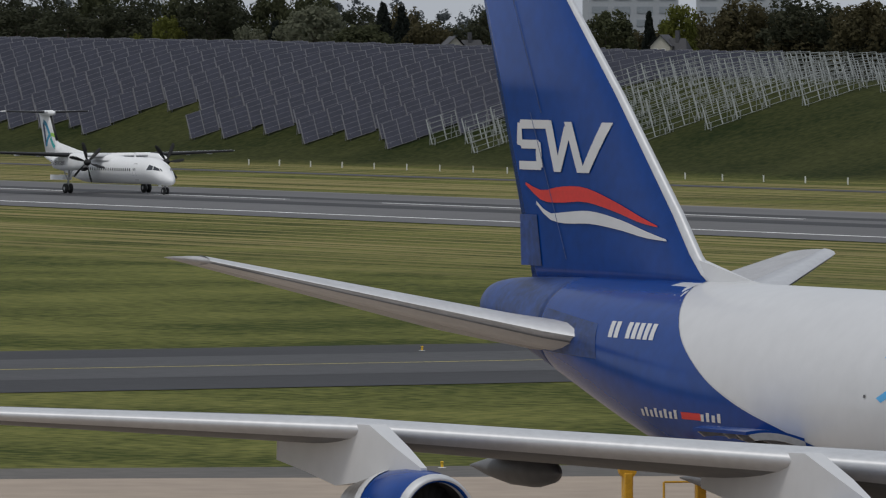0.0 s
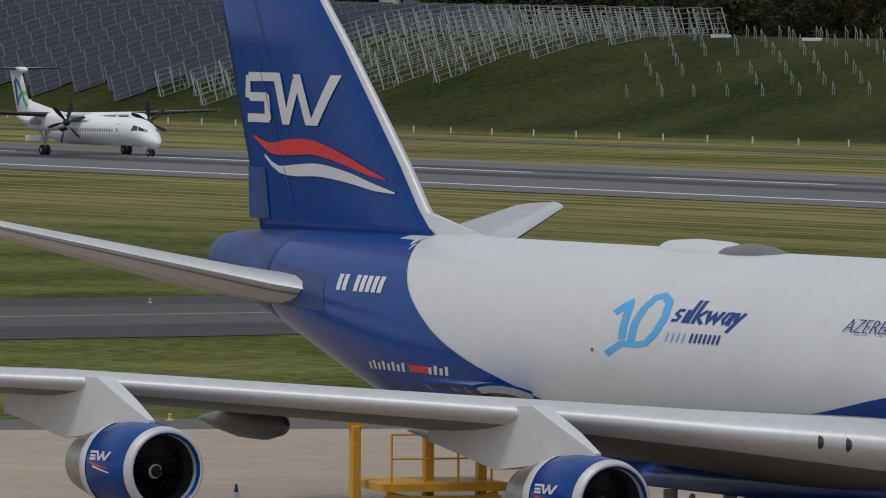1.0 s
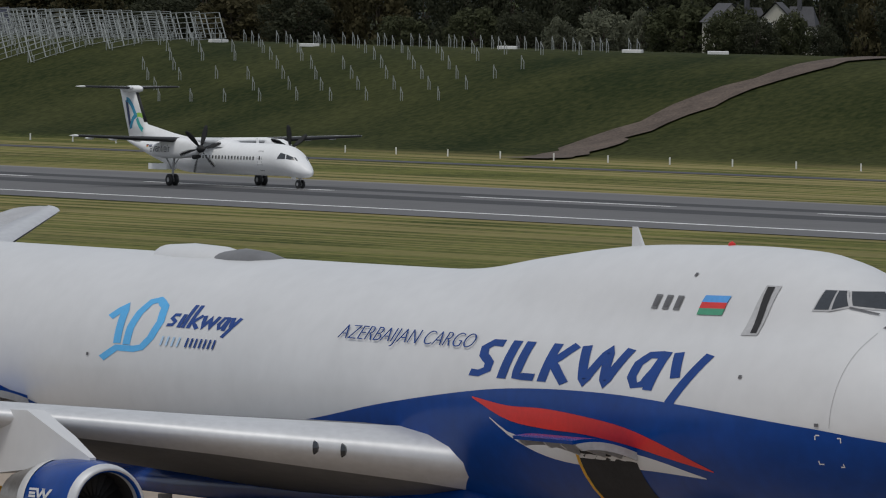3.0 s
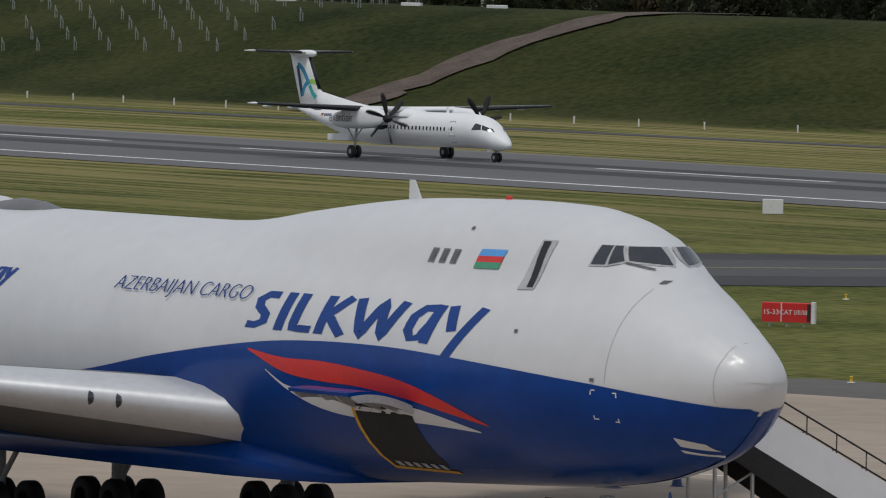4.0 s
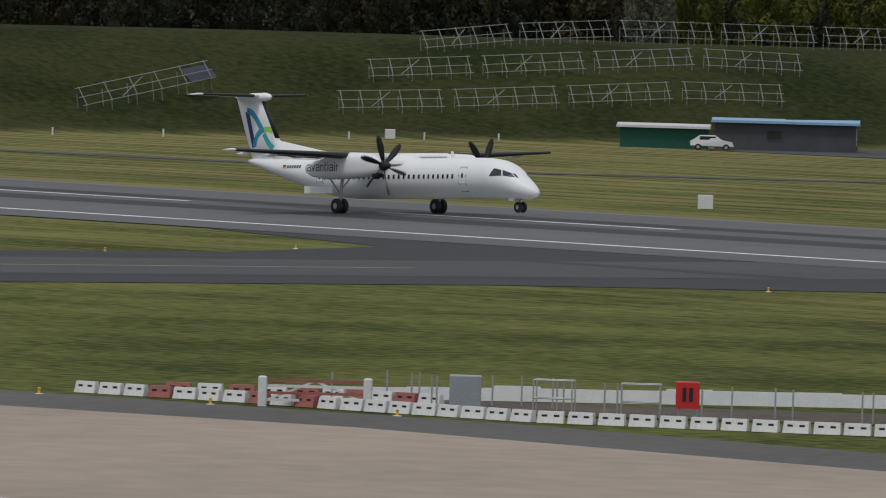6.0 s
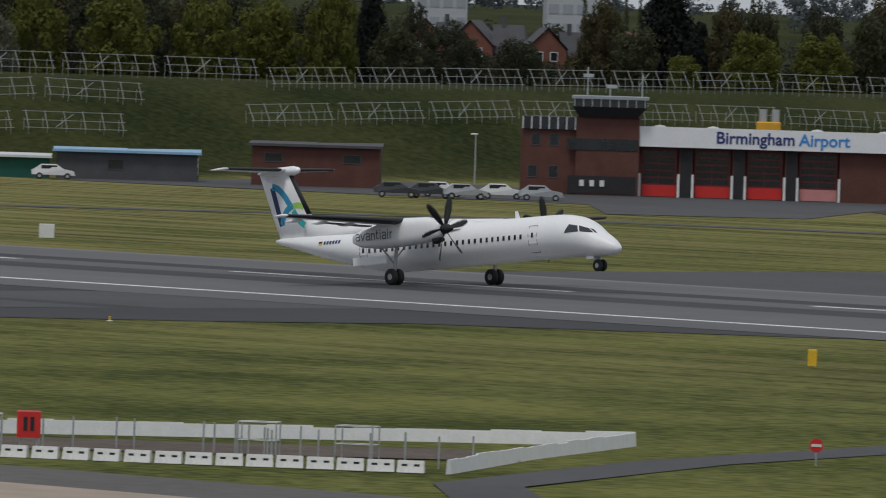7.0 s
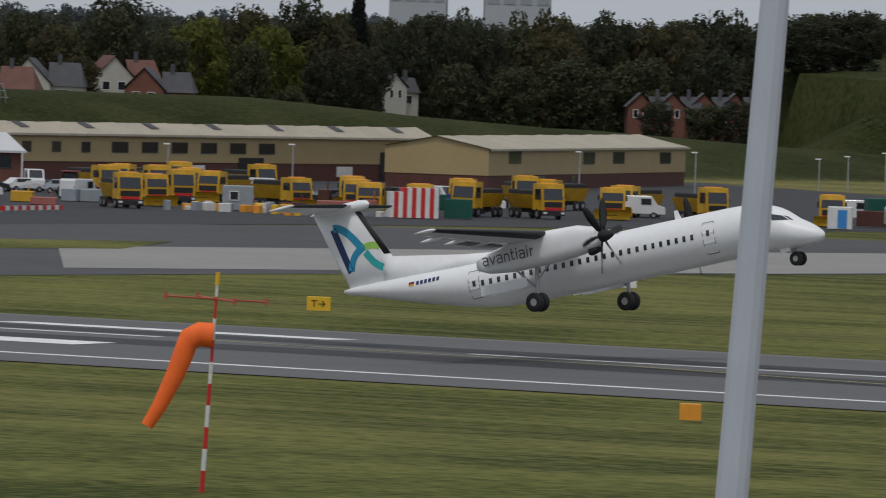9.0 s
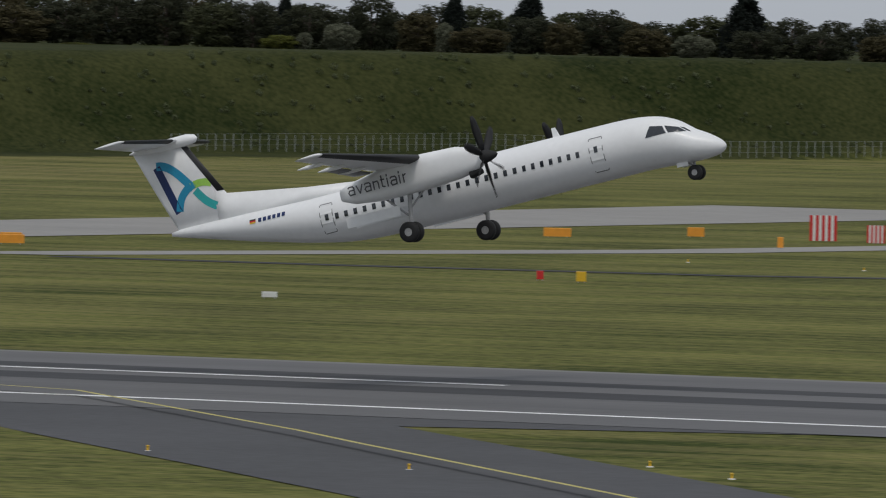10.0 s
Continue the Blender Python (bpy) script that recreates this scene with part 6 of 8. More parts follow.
for x, y in ((-204, 141), (-200, 143), (-206, 137), (-187, 118.5)):
    trolley(x, y)

# ---- fire station, sheds and works yard beyond the runway ----
BRICK = mat("dark_red_brick", (0.105, 0.042, 0.032), rough=0.9, scale=0.8, fine=10, vary=0.25)
TAN = mat("tan_cladding", (0.40, 0.30, 0.145), rough=0.6, scale=0.25, fine=12, vary=0.08)
ROOFSHEET = mat("weathered_roof_sheet", (0.42, 0.37, 0.29), rough=0.75, scale=0.3, fine=10, vary=0.15)
PALE_ROOF = mat("pale_metal_roof", (0.60, 0.61, 0.62), rough=0.45, scale=0.4, fine=8, vary=0.08)
DGREEN = mat("dark_green_cladding", (0.007, 0.085, 0.062), rough=0.75, scale=0.3, fine=8, vary=0.12)
WINDOW = mat("dark_window_glass", (0.02, 0.024, 0.03), rough=0.08, scale=0.5, vary=0.3, spec=0.8)
SHUTTER = mat("red_door_paint", (0.13, 0.02, 0.02), rough=0.5, scale=1, vary=0.12)
SIGNWHITE = mat("white_fascia", (0.78, 0.79, 0.80), rough=0.5, scale=0.6, vary=0.05)
SIGNNAVY = mat("navy_lettering", (0.02, 0.03, 0.16), rough=0.5, scale=1, vary=0.05)
SIGNBLUE = mat("blue_lettering", (0.04, 0.25, 0.62), rough=0.5, scale=1, vary=0.05)
SLATE = mat("grey_roof_tiles", (0.075, 0.075, 0.082), rough=0.85, scale=0.8, fine=9, vary=0.2)
REDROOF = mat("red_brown_roof_tiles", (0.15, 0.07, 0.055), rough=0.85, scale=0.8, fine=9, vary=0.2)
RENDERW = mat("cream_render", (0.46, 0.44, 0.38), rough=0.8, scale=0.8, vary=0.1)
REDBRICK = mat("orange_red_brick", (0.17, 0.068, 0.048), rough=0.9, scale=0.8, fine=9, vary=0.2)
FLATS = mat("pale_tower_cladding", (0.42, 0.44, 0.47), rough=0.7, scale=0.2, vary=0.06)


def window(parent, x, y, z, w, h, frame_m=None, name="window"):
    """A recessed dark pane in a frame; the wall's outer face is at y."""
    fr = Soup()
    t = 0.08
    for a, b, c, d in ((x, x + w, z, z + t), (x, x + w, z + h - t, z + h), (x, x + t, z + t, z + h - t), (x + w - t, x + w, z + t, z + h - t)):
        fr.box(a, b, y - 0.05, y + 0.02, c, d)
    f = fr.make(name, frame_m or OFFWHITE, parent)
    Soup().box(x + t, x + w - t, y - 0.02, y + 0.01, z + t, z + h - t).make("pane", WINDOW, f)
    return f


def fire_station():
    ob = empty("fire_station", face(-590.5, 640.5))
    px = 18.35
    X = lambda p: (p - 635) / px
    # left offices and watch tower
    Soup().box(X(190), X(290), 0, 9, 0, 6.3).make("office_wall", BRICK, ob, "dark red brick office wall")
    Soup().box(X(288), X(400), -0.6, 8, 0, 7.6).make("tower_wall", BRICK, ob, "dark red brick watch tower wall")
    s = Soup()
    s.loft([[Vector((X(292), -0.9, 7.6)), Vector((X(396), -0.9, 7.6)), Vector((X(396), 6.5, 7.6)), Vector((X(292), 6.5, 7.6))], [Vector((X(280), -1.6, 8.6)), Vector((X(412), -1.6, 8.6)), Vector((X(412), 7, 8.6)), Vector((X(280), 7, 8.6))]])
    s.make("control_room_base", DARK, ob, "dark flared control room base")
    Soup().box(X(282), X(411), -1.55, 6.9, 8.6, 9.35).make("control_room_glazing", WINDOW, ob, "dark control room glazing")
    Soup().box(X(279), X(414), -1.7, 7.1, 9.35, 9.62).make("control_room_roof", GREYBOX, ob, "grey control room roof")
    for k in range(9):
        Soup().box(X(284 + 15.6 * k) - 0.05, X(284 + 15.6 * k) + 0.05, -1.62, -1.54, 8.6, 9.35).make("mullion", GREYBOX, ob)
    Soup().box(X(193), X(292), -0.3, 7, 6.3, 7.5).make("rooftop_cabin", WINDOW, ob, "glazed rooftop cabin")
    for k in range(7):
        Soup().box(X(193 + 15.5 * k) - 0.06, X(193 + 15.5 * k) + 0.06, -0.38, -0.28, 6.3, 7.5).make("mullion", PALE_ROOF, ob)
    for p, z in ((208, 4.7), (240, 4.7), (203, 1.6), (240, 1.6)):
        window(ob, X(p), 0.0, z, 0.95, 1.2, SLATE)
    Soup().box(X(272), X(398), -0.66, -0.5, 4.4, 5.5).make("strip_window", WINDOW, ob, "dark strip window")
    # flat dark panel painting the shade inside the ground floor opening
    Soup().box(X(275), X(396), -0.66, -0.5, 0.2, 1.9).make("ground_opening_shade", DARK, ob, "dark panel painting the shade of the ground floor opening")
    for k in range(3):
        Soup().box(X(296 + 18 * k), X(304 + 18 * k), -0.72, -0.66, 0.9, 1.5).make("notice", OFFWHITE, ob)
    # appliance bays
    w = Soup()
    edges = [400, 472, 495, 567, 588, 660, 681, 757, 872]
    for a, b in ((395, 402), (471, 496), (566, 589), (659, 682), (756, 872)):
        w.box(X(a), X(b), 0.4, 1.0, 0, 4.9)
    w.box(X(395), X(872), 0.4, 1.0, 4.85, 5.0)
    w.box(X(395), X(872), 1.0, 14, 4.9, 5.05)
    w.box(X(395), X(872), 12.9, 13.5, 0, 4.9)
    w.box(X(868), X(872), 1.0, 13, 0, 4.9)
    w.make("bay_wall", BRICK, ob, "dark red brick appliance bay wall")
    for a, b, pale in ((402, 471, 0), (496, 566, 0), (589, 659, 0), (682, 756, 1)):
        d = Soup().box(X(a) + 0.15, X(b) - 0.15, 1.15, 1.25, 0.05, 4.8).make("bay_door", SHUTTER, ob, "red sectional bay door")
        Soup().box(X(a) + 0.2, X(b) - 0.2, 1.1, 1.16, 0.1, 1.2).make("lower_panel", RED if not pale else mat("pink_panel", (0.6, 0.25, 0.24), rough=0.5, scale=1), d)
        for k in range(5):
            for q in range(2):
                x0 = X(a) + 0.35 + q * (X(b) - X(a) - 0.7) / 2
                Soup().box(x0, x0 + (X(b) - X(a) - 0.9) / 2, 1.1, 1.16, 1.4 + 0.66 * k, 1.85 + 0.66 * k).make("glazing", WINDOW, d)
        for x in (X(a), X(b)):
            Soup().box(x - 0.12, x + 0.12, 0.3, 0.42, 0, 2.3).make("jamb_guard", OFFWHITE, d)
    for a, b in ((474, 494), (569, 587), (662, 680)):
        Soup().box(X(a), X(b), 0.3, 0.42, 0, 4.85).make("downpipe_panel", DARK, ob, "dark ribbed pier panel")
    Soup().box(X(397), X(873), -0.35, 0.4, 4.9, 6.85).make("fascia", SIGNWHITE, ob, "long white fascia sign")
    words("Birmingham", 1.6, SIGNNAVY, "lettering", pose(X(606), -0.38, 5.9), ob, "navy lettering", 0.0, 0.032)
    words("Airport", 1.6, SIGNBLUE, "lettering", pose(X(728), -0.38, 5.9), ob, "blue lettering", 0.0, 0.032)
    Soup().bevel_box(X(606), X(650), 3, 5, 6.8, 7.6, 0.1).make("roof_plant", YELLOW, ob, "yellow rooftop plant")
    for p in (618, 640):
        Soup().rod((X(p), 4, 7.5), (X(p), 4, 8.8), 0.4, 12).make("flue", GALV, ob)
    for p in (435, 530, 715, 835):
        Soup().lathe([(0, 0.0), (0.0, 0.0), (0.35, 0.8), (0.6, 0.5), (0.7, 0.0)], 12, Matrix.Translation((X(p), 4, 6.3)) @ Matrix.Rotation(-math.pi / 2, 4, "Y")).make("roof_dome", PALE_ROOF, ob, smooth=True)
    for p, h in ((305, 12.4), (345, 10.6), (402, 11.8)):
        Soup().rod((X(p), 2, 9.5), (X(p), 2, h), 0.07, 6).make("aerial", GALV, ob)
    for p, z in ((348, 10.4), (306, 11.4)):
        Soup().box(X(p) - 0.5, X(p) + 0.5, 1.9, 2.1, z, z + 0.35).make("aerial_head", GALV, ob)
    # drill tower
    Soup().box(X(888), X(962), 2, 6, 0, 11.1).make("drill_tower", BRICK, ob, "dark red brick drill tower")
    for z in (7.6, 4.4):
        Soup().box(X(950), X(1005), 1.2, 4, z, z + 0.25).make("balcony_floor", DARK, ob)
        for k in range(6):
            Soup().rod((X(950 + 11 * k), 1.25, z), (X(950 + 11 * k), 1.25, z + 1.1), 0.05, 4).make("balcony_post", DARK, ob)
        Soup().box(X(950), X(1005), 1.26, 1.3, z + 0.25, z + 0.95).make("balcony_screen", DARK, ob, "dark mesh balcony screen")
        Soup().box(X(950), X(1005), 1.2, 1.3, z + 1.05, z + 1.15).make("balcony_rail", DARK, ob)
    Soup().box(X(942), X(998), 0.5, 4, 1.6, 2.3).make("white_canopy", SIGNWHITE, ob)
    Soup().box(X(960), X(998), 0.6, 4, 2.3, 3.6).make("glazed_cabin", GREYBOX, ob)
    Soup().rod((X(966), 2, 6), (X(966), 2, 13.2), 0.09, 6).make("aerial", GALV, ob)
    Soup().box(X(866), X(945), -1.5, 2, 0.2, 2.0).make("store", DARK, ob)
    Soup().box(X(885), X(908), -1.56, -1.5, 0.8, 1.4).make("notice", ORANGE_BOX, ob)
    Soup().lathe([(0, 0.0), (0.1, 0.3), (0.22, 0.48)], 14, Matrix.Translation((X(943), -2.2, 1.6)) @ Matrix.Rotation(-math.pi / 2, 4, "Z")).make("dish", OFFWHITE, ob)
    Soup().rod((X(943), -2.1, 0), (X(943), -2.1, 1.6), 0.08, 6).make("dish_post", GALV, ob)
    return tagged(ob, "dark red brick airport fire station with white fascia", "fire station")


fire_station()


def block(name, p0, p1, depth, eave, ridge, wall_m, roof_m, label, category, plinth=0.0, plinth_m=None, wins=(), gable=False, skylights=0, turn=0.0):
    """A long building whose front runs from p0 to p1 (left to right); windows are (x, z, w, h)."""
    L = math.hypot(p1[0] - p0[0], p1[1] - p0[1])
    a = math.degrees(math.atan2(p1[1] - p0[1], p1[0] - p0[0])) + turn
    ob = empty(name, pose(p0[0], p0[1], gz(*p0), 0, 0, a))
    t = 0.3
    if plinth:
        for q in ((0, L, 0, t), (0, L, depth - t, depth), (0, t, t, depth - t), (L - t, L, t, depth - t)):
            Soup().box(*q, -0.3, plinth).make("plinth", plinth_m, ob, "brick plinth")
    e = 0.06 if plinth else 0.0
    for q in ((-e, L + e, -e, t), (-e, L + e, depth - t, depth + e), (-e, t, t, depth - t), (L - t, L + e, t, depth - t)):
        Soup().box(*q, plinth if plinth else -0.3, eave).make("wall", wall_m, ob)
    r = Soup()
    if gable:  # ridge runs back from the front
        for y0, y1 in ((-0.3, depth + 0.3),):
            m = L / 2
            r.add([(-0.4, y0, eave), (m, y0, ridge), (m, y1, ridge), (-0.4, y1, eave), (-0.4, y0, eave - 0.25), (m, y0, ridge - 0.25), (m, y1, ridge - 0.25), (-0.4, y1, eave - 0.25)], [(0, 1, 2, 3), (4, 7, 6, 5), (0, 4, 5, 1), (3, 2, 6, 7), (0, 3, 7, 4)])
            r.add([(L + 0.4, y0, eave), (m, y0, ridge), (m, y1, ridge), (L + 0.4, y1, eave), (L + 0.4, y0, eave - 0.25), (m, y0, ridge - 0.25), (m, y1, ridge - 0.25), (L + 0.4, y1, eave - 0.25)], [(0, 3, 2, 1), (4, 5, 6, 7), (0, 1, 5, 4), (3, 7, 6, 2), (0, 4, 7, 3)])
        Soup().add([(0, 0.0, eave - 0.02), (L, 0.0, eave - 0.02), (L / 2, 0.0, ridge - 0.26)], [(0, 1, 2)]).make("gable", wall_m, ob)
        Soup().add([(0, depth, eave - 0.02), (L / 2, depth, ridge - 0.26), (L, depth, eave - 0.02)], [(0, 1, 2)]).make("gable", wall_m, ob)
    else:
        m = depth / 2
        n = max(1, int(L / 5))
        for k in range(n):
            x0, x1 = -0.3 + (L + 0.6) * k / n, -0.3 + (L + 0.6) * (k + 1) / n
            q = 0.12 * (k % 2)
            r.add([(x0, -0.4, eave), (x1, -0.4, eave), (x1, m, ridge + q * 0.5), (x0, m, ridge - q * 0.5), (x1, depth + 0.4, eave), (x0, depth + 0.4, eave), (x0, -0.4, eave - 0.2), (x1, -0.4, eave - 0.2)], [(0, 1, 2, 3), (3, 2, 4, 5), (6, 7, 1, 0)])
        for x in (0, L):
            Soup().add([(x, 0, eave - 0.02), (x, depth, eave - 0.02), (x, m, ridge - 0.05)], [(0, 1, 2)]).make("gable", wall_m, ob)
    roof = r.make("roof", roof_m, ob)
    for k in range(skylights):
        x = L * (k + 0.5) / skylights
        s = (ridge - eave) / (depth / 2 + 0.4)
        Soup().add([(x, 0.9, eave + s * 1.3 + 0.08), (x + 1.6, 0.9, eave + s * 1.3 + 0.08), (x + 1.6, 2.4, eave + s * 2.8 + 0.08), (x, 2.4, eave + s * 2.8 + 0.08)], [(0, 1, 2, 3)]).make("skylight", SLATE, roof)
    for x, z, w, h in wins:
        window(ob, x, -e, z, w, h, SLATE)
    Soup().box(-0.35, L + 0.35, -0.55, -0.4, eave - 0.25, eave - 0.05).make("gutter", roof_m, ob) if not gable else None
    return tagged(ob, label, category)


long_wins = [(30 + 5.6 * k, 3.0, 1.7, 1.2) for k in range(3)] + [(47 + 5.8 * k, 3.0, 3.2, 1.25) for k in range(6)]
ob = block("maintenance_depot", (-585, 766), (-586, 878), 5, 5.1, 6.3, TAN, ROOFSHEET, "long tan-clad depot with a brick plinth", "depot", 2.0, BRICK, long_wins, skylights=9)
for x, w, h, m in ((5, 7, 3.4, PALE_ROOF), (101, 9, 3.4, DARK), (72, 5, 2.6, DARK), (62, 3.2, 1.7, OFFWHITE), (92, 3.2, 1.7, OFFWHITE)):
    Soup().box(x, x + w, -0.14, -0.07, 0.1 if h > 2 else 0.5, h).make("depot_door", m, ob)
ob = block("workshop", (-553, 840), (-578, 921), 12, 4.7, 6.0, TAN, ROOFSHEET, "tan-clad two-storey workshop with dark windows", "workshop", 1.7, BRICK, [(8, 3.0, 5.0, 1.4), (39, 2.8, 5, 1.4), (52, 2.8, 5, 1.4), (73, 2.7, 5, 1.4), (20, 0.4, 3.2, 1.2), (34, 0.4, 2, 1.2)], skylights=0)
ob = block("vehicle_shed", (-601, 706), (-577, 722), 24, 4.9, 7.4, TAN, PALE_ROOF, "tan-clad gabled vehicle shed with brick base", "shed", 1.5, BRICK, gable=True)
for x in (9.3, 17.0):
    Soup().lathe([(-0.05, 0.0), (-0.05, 0.42), (0.1, 0.42)], 16, Matrix.Translation((x, -0.1, 4.7)) @ Matrix.Rotation(math.pi / 2, 4, "Z")).make("round_vent", DARK, ob, "round dark gable vent")
Soup().box(-0.12, -0.06, 3, 14, 0.1, 3.6).make("shed_door", BRICK, ob, "dark red side door")
ob = empty("covered_store", face(-598, 760, 0, 2))
s = Soup()
s.loft([[Vector((x, 5 - 6 * math.cos(math.pi * k / 12), 4.7 * math.sin(math.pi * k / 12) ** 0.6 if 0 < k < 12 else 0)) for k in range(13)] for x in (-8.6, 10.4)], closed=False)
s.make("vault", DGREEN, ob, "dark green sheet vault", smooth=True)
Soup().box(-8.7, 10.5, 2.0, 2.5, 4.3, 4.62).make("ridge_trim", PALE_ROOF, ob)
Soup().box(-8.6, 10.4, -0.9, 0.2, 0, 0.7).make("base_wall", GREYBOX, ob)
tagged(ob, "dark green vaulted store with pale trim", "store")
ob = block("site_office", (-570.5, 756.5), (-565, 768.5), 8, 3.6, 5.4, REDBRICK, PALE_ROOF, "small red brick office with a pale metal roof", "office", wins=[(1.6, 1.7, 2.4, 1.4), (5.6, 1.7, 2.0, 1.4), (9, 1.7, 3.0, 1.4)])
for x in (0.1, 13.0):
    Soup().rod((x, -0.5, 0), (x, -0.5, 3.5), 0.1, 6).make("canopy_post", OFFWHITE, ob)
block("brick_store", (-627, 606), (-618, 614.5), 7, 4.1, 4.3, BRICK, SLATE, "flat-roofed red brick store", "store", wins=[(1.2, 2.3, 1.8, 0.9), (8.8, 2.3, 1.8, 0.9)])
block("cabin_row", (-644, 596), (-634.5, 606), 4, 2.9, 3.1, SLATE, mat("light_blue_roof", (0.25, 0.42, 0.58), rough=0.5, scale=1), "low dark grey cabin with a light blue roof", "cabin", wins=[(5, 1.0, 1.6, 1.0)])
block("dark_cabin", (-650, 589), (-644, 595), 3, 2.2, 2.4, DGREEN, PALE_ROOF, "dark green site cabin with a pale roof", "cabin")


# ---- vehicles ----
def wheels(ob, xs, w, r):
    for x in xs:
        for y in (-w / 2, w / 2):
            t = Soup().lathe([(-0.14, r * 0.5), (-0.14, r * 0.9), (-0.1, r), (0.1, r), (0.14, r * 0.9), (0.14, r * 0.5)], 14, Matrix.Translation((x, y, r)) @ Matrix.Rotation(math.pi / 2, 4, "Z")).make("wheel", BLACK, ob)
            Soup().lathe([(-0.12, 0.0), (-0.12, r * 0.5), (0.12, r * 0.5), (0.12, 0.0)], 10, Matrix.Translation((x, y, r)) @ Matrix.Rotation(math.pi / 2, 4, "Z")).make("rim", GALV, t)


def lorry(paint, plough, label, tall=3.1):
    """A yellow airfield lorry; its front looks along local +x."""
    ob = empty("lorry")
    s = Soup()
    s.loft([[Vector((1.1, -1.22, 0.9)), Vector((3.0, -1.22, 0.9)), Vector((3.0, -1.22, 1.9)), Vector((2.75, -1.2, tall)), Vector((1.1, -1.2, tall))], [Vector((1.1, 1.22, 0.9)), Vector((3.0, 1.22, 0.9)), Vector((3.0, 1.22, 1.9)), Vector((2.75, 1.2, tall)), Vector((1.1, 1.2, tall))]])
    cab = s.make("cab", paint, ob, "yellow cab")
    Soup().add([(3.02, -1.05, 1.9), (3.02, 1.05, 1.9), (2.86, 1.0, tall - 0.45), (2.86, -1.0, tall - 0.45)], [(0, 1, 2, 3)]).make("windscreen", WINDOW, cab)
    for y in (-1.235, 1.235):
        Soup().box(1.6, 2.7, y - 0.01, y + 0.01, 1.9, tall - 0.5).make("side_window", WINDOW, cab)
    Soup().box(3.0, 3.06, -0.95, 0.95, 1.2, 1.7).make("grille", DARK, cab)
    Soup().bevel_box(2.9, 3.2, -1.22, 1.22, 0.4, 0.85, 0.05).make("bumper", DARK, cab)
    for y in (-0.95, 0.95):
        Soup().box(3.19, 3.23, y - 0.18, y + 0.18, 0.55, 0.75).make("headlight", OFFWHITE, cab)
    Soup().rod((2.0, -0.9, tall), (2.0, 0.9, tall), 0.09, 6).make("light_bar", ORANGE_BOX, cab)
    Soup().bevel_box(-4.2, 2.5, -0.5, 0.5, 0.6, 0.95, 0.05).make("chassis", DARK, ob)
    s = Soup()
    s.loft([[Vector((-4.3, -0.7, 1.0)), Vector((0.7, -0.7, 1.0)), Vector((0.7, 0.7, 1.0)), Vector((-4.3, 0.7, 1.0))], [Vector((-4.5, -1.2, 2.3)), Vector((0.8, -1.2, 2.3)), Vector((0.8, 1.2, 2.3)), Vector((-4.5, 1.2, 2.3))]])
    s.make("hopper", paint, ob, "yellow spreader hopper")
    if plough:
        s = Soup()
        s.loft([[Vector((3.9 + 0.5 * (1 - math.cos(a)), y, 0.15 + 0.95 * math.sin(a))) for a in (0, 0.35, 0.7, 1.05, 1.4)] + [Vector((3.84 + 0.5 * (1 - math.cos(a)), y, 0.15 + 0.95 * math.sin(a))) for a in (1.4, 1.05, 0.7, 0.35, 0)] for y in (-1.75, 1.75)])
        s.make("plough", paint, ob, "yellow snow plough blade")
        Soup().box(3.15, 3.95, -0.6, 0.6, 0.5, 0.8).make("plough_frame", DARK, ob)
    Soup().bevel_box(-4.3, 0.9, -1.0, 1.0, 2.3, 2.75, 0.1).make("spreader_cover", DARK, ob, "dark tarpaulin over the hopper")
    for y in (-1.25, 1.25):
        Soup().box(2.55, 2.75, y * 1.05 - 0.1, y * 1.05 + 0.1, 1.9, 2.45).make("mirror", DARK, cab)
    Soup().box(3.06, 3.1, -0.9, 0.9, 0.9, 1.15).make("marker_strip", SIGN_RED, cab, "red marker strip")
    wheels(ob, (-3.2, -2.0, 2.0), 2.2, 0.52)
    return tagged(ob, label, "lorry", "airfield lorries")


LORRYP = mat("weathered_yellow_lorry_paint", (0.60, 0.33, 0.012), rough=0.45, scale=0.9, fine=7, vary=0.3)
LOR = [lorry(LORRYP, True, "yellow airfield lorry with a snow plough"), lorry(LORRYP, False, "yellow airfield lorry facing the taxiway", 3.4)]
spots = [((-475.6, 703), 0), ((-472.9, 707), 0), ((-471.7, 714.5), 1), ((-467.5, 719), 1), ((-464.9, 728), 0), ((-500, 700), 0), ((-492, 712), 0), ((-486, 716), 0), ((-447, 739), 0), ((-494, 688), 1), ((-497, 731), 0), ((-481, 727), 1), ((-505, 712), 1), ((-459, 735), 1), ((-530, 733.6), 0), ((-534, 753), 1), ((-522, 739), 0), ((-528, 758), 1), ((-493, 755), 1), ((-472, 743), 0), ((-534, 745), 0), ((-520, 729), 1), ((-510, 727), 0), ((-490, 757), 0)]
used = set()
for (x, y), k in spots:
    m = face(x, y, None, -90 + random.uniform(-30, 34))
    if k in used:
        copy_thing(LOR[k], m)
    else:
        LOR[k].matrix_basis = m
        used.add(k)
copy_thing(LOR[1], face(-437, 752, None, 4))


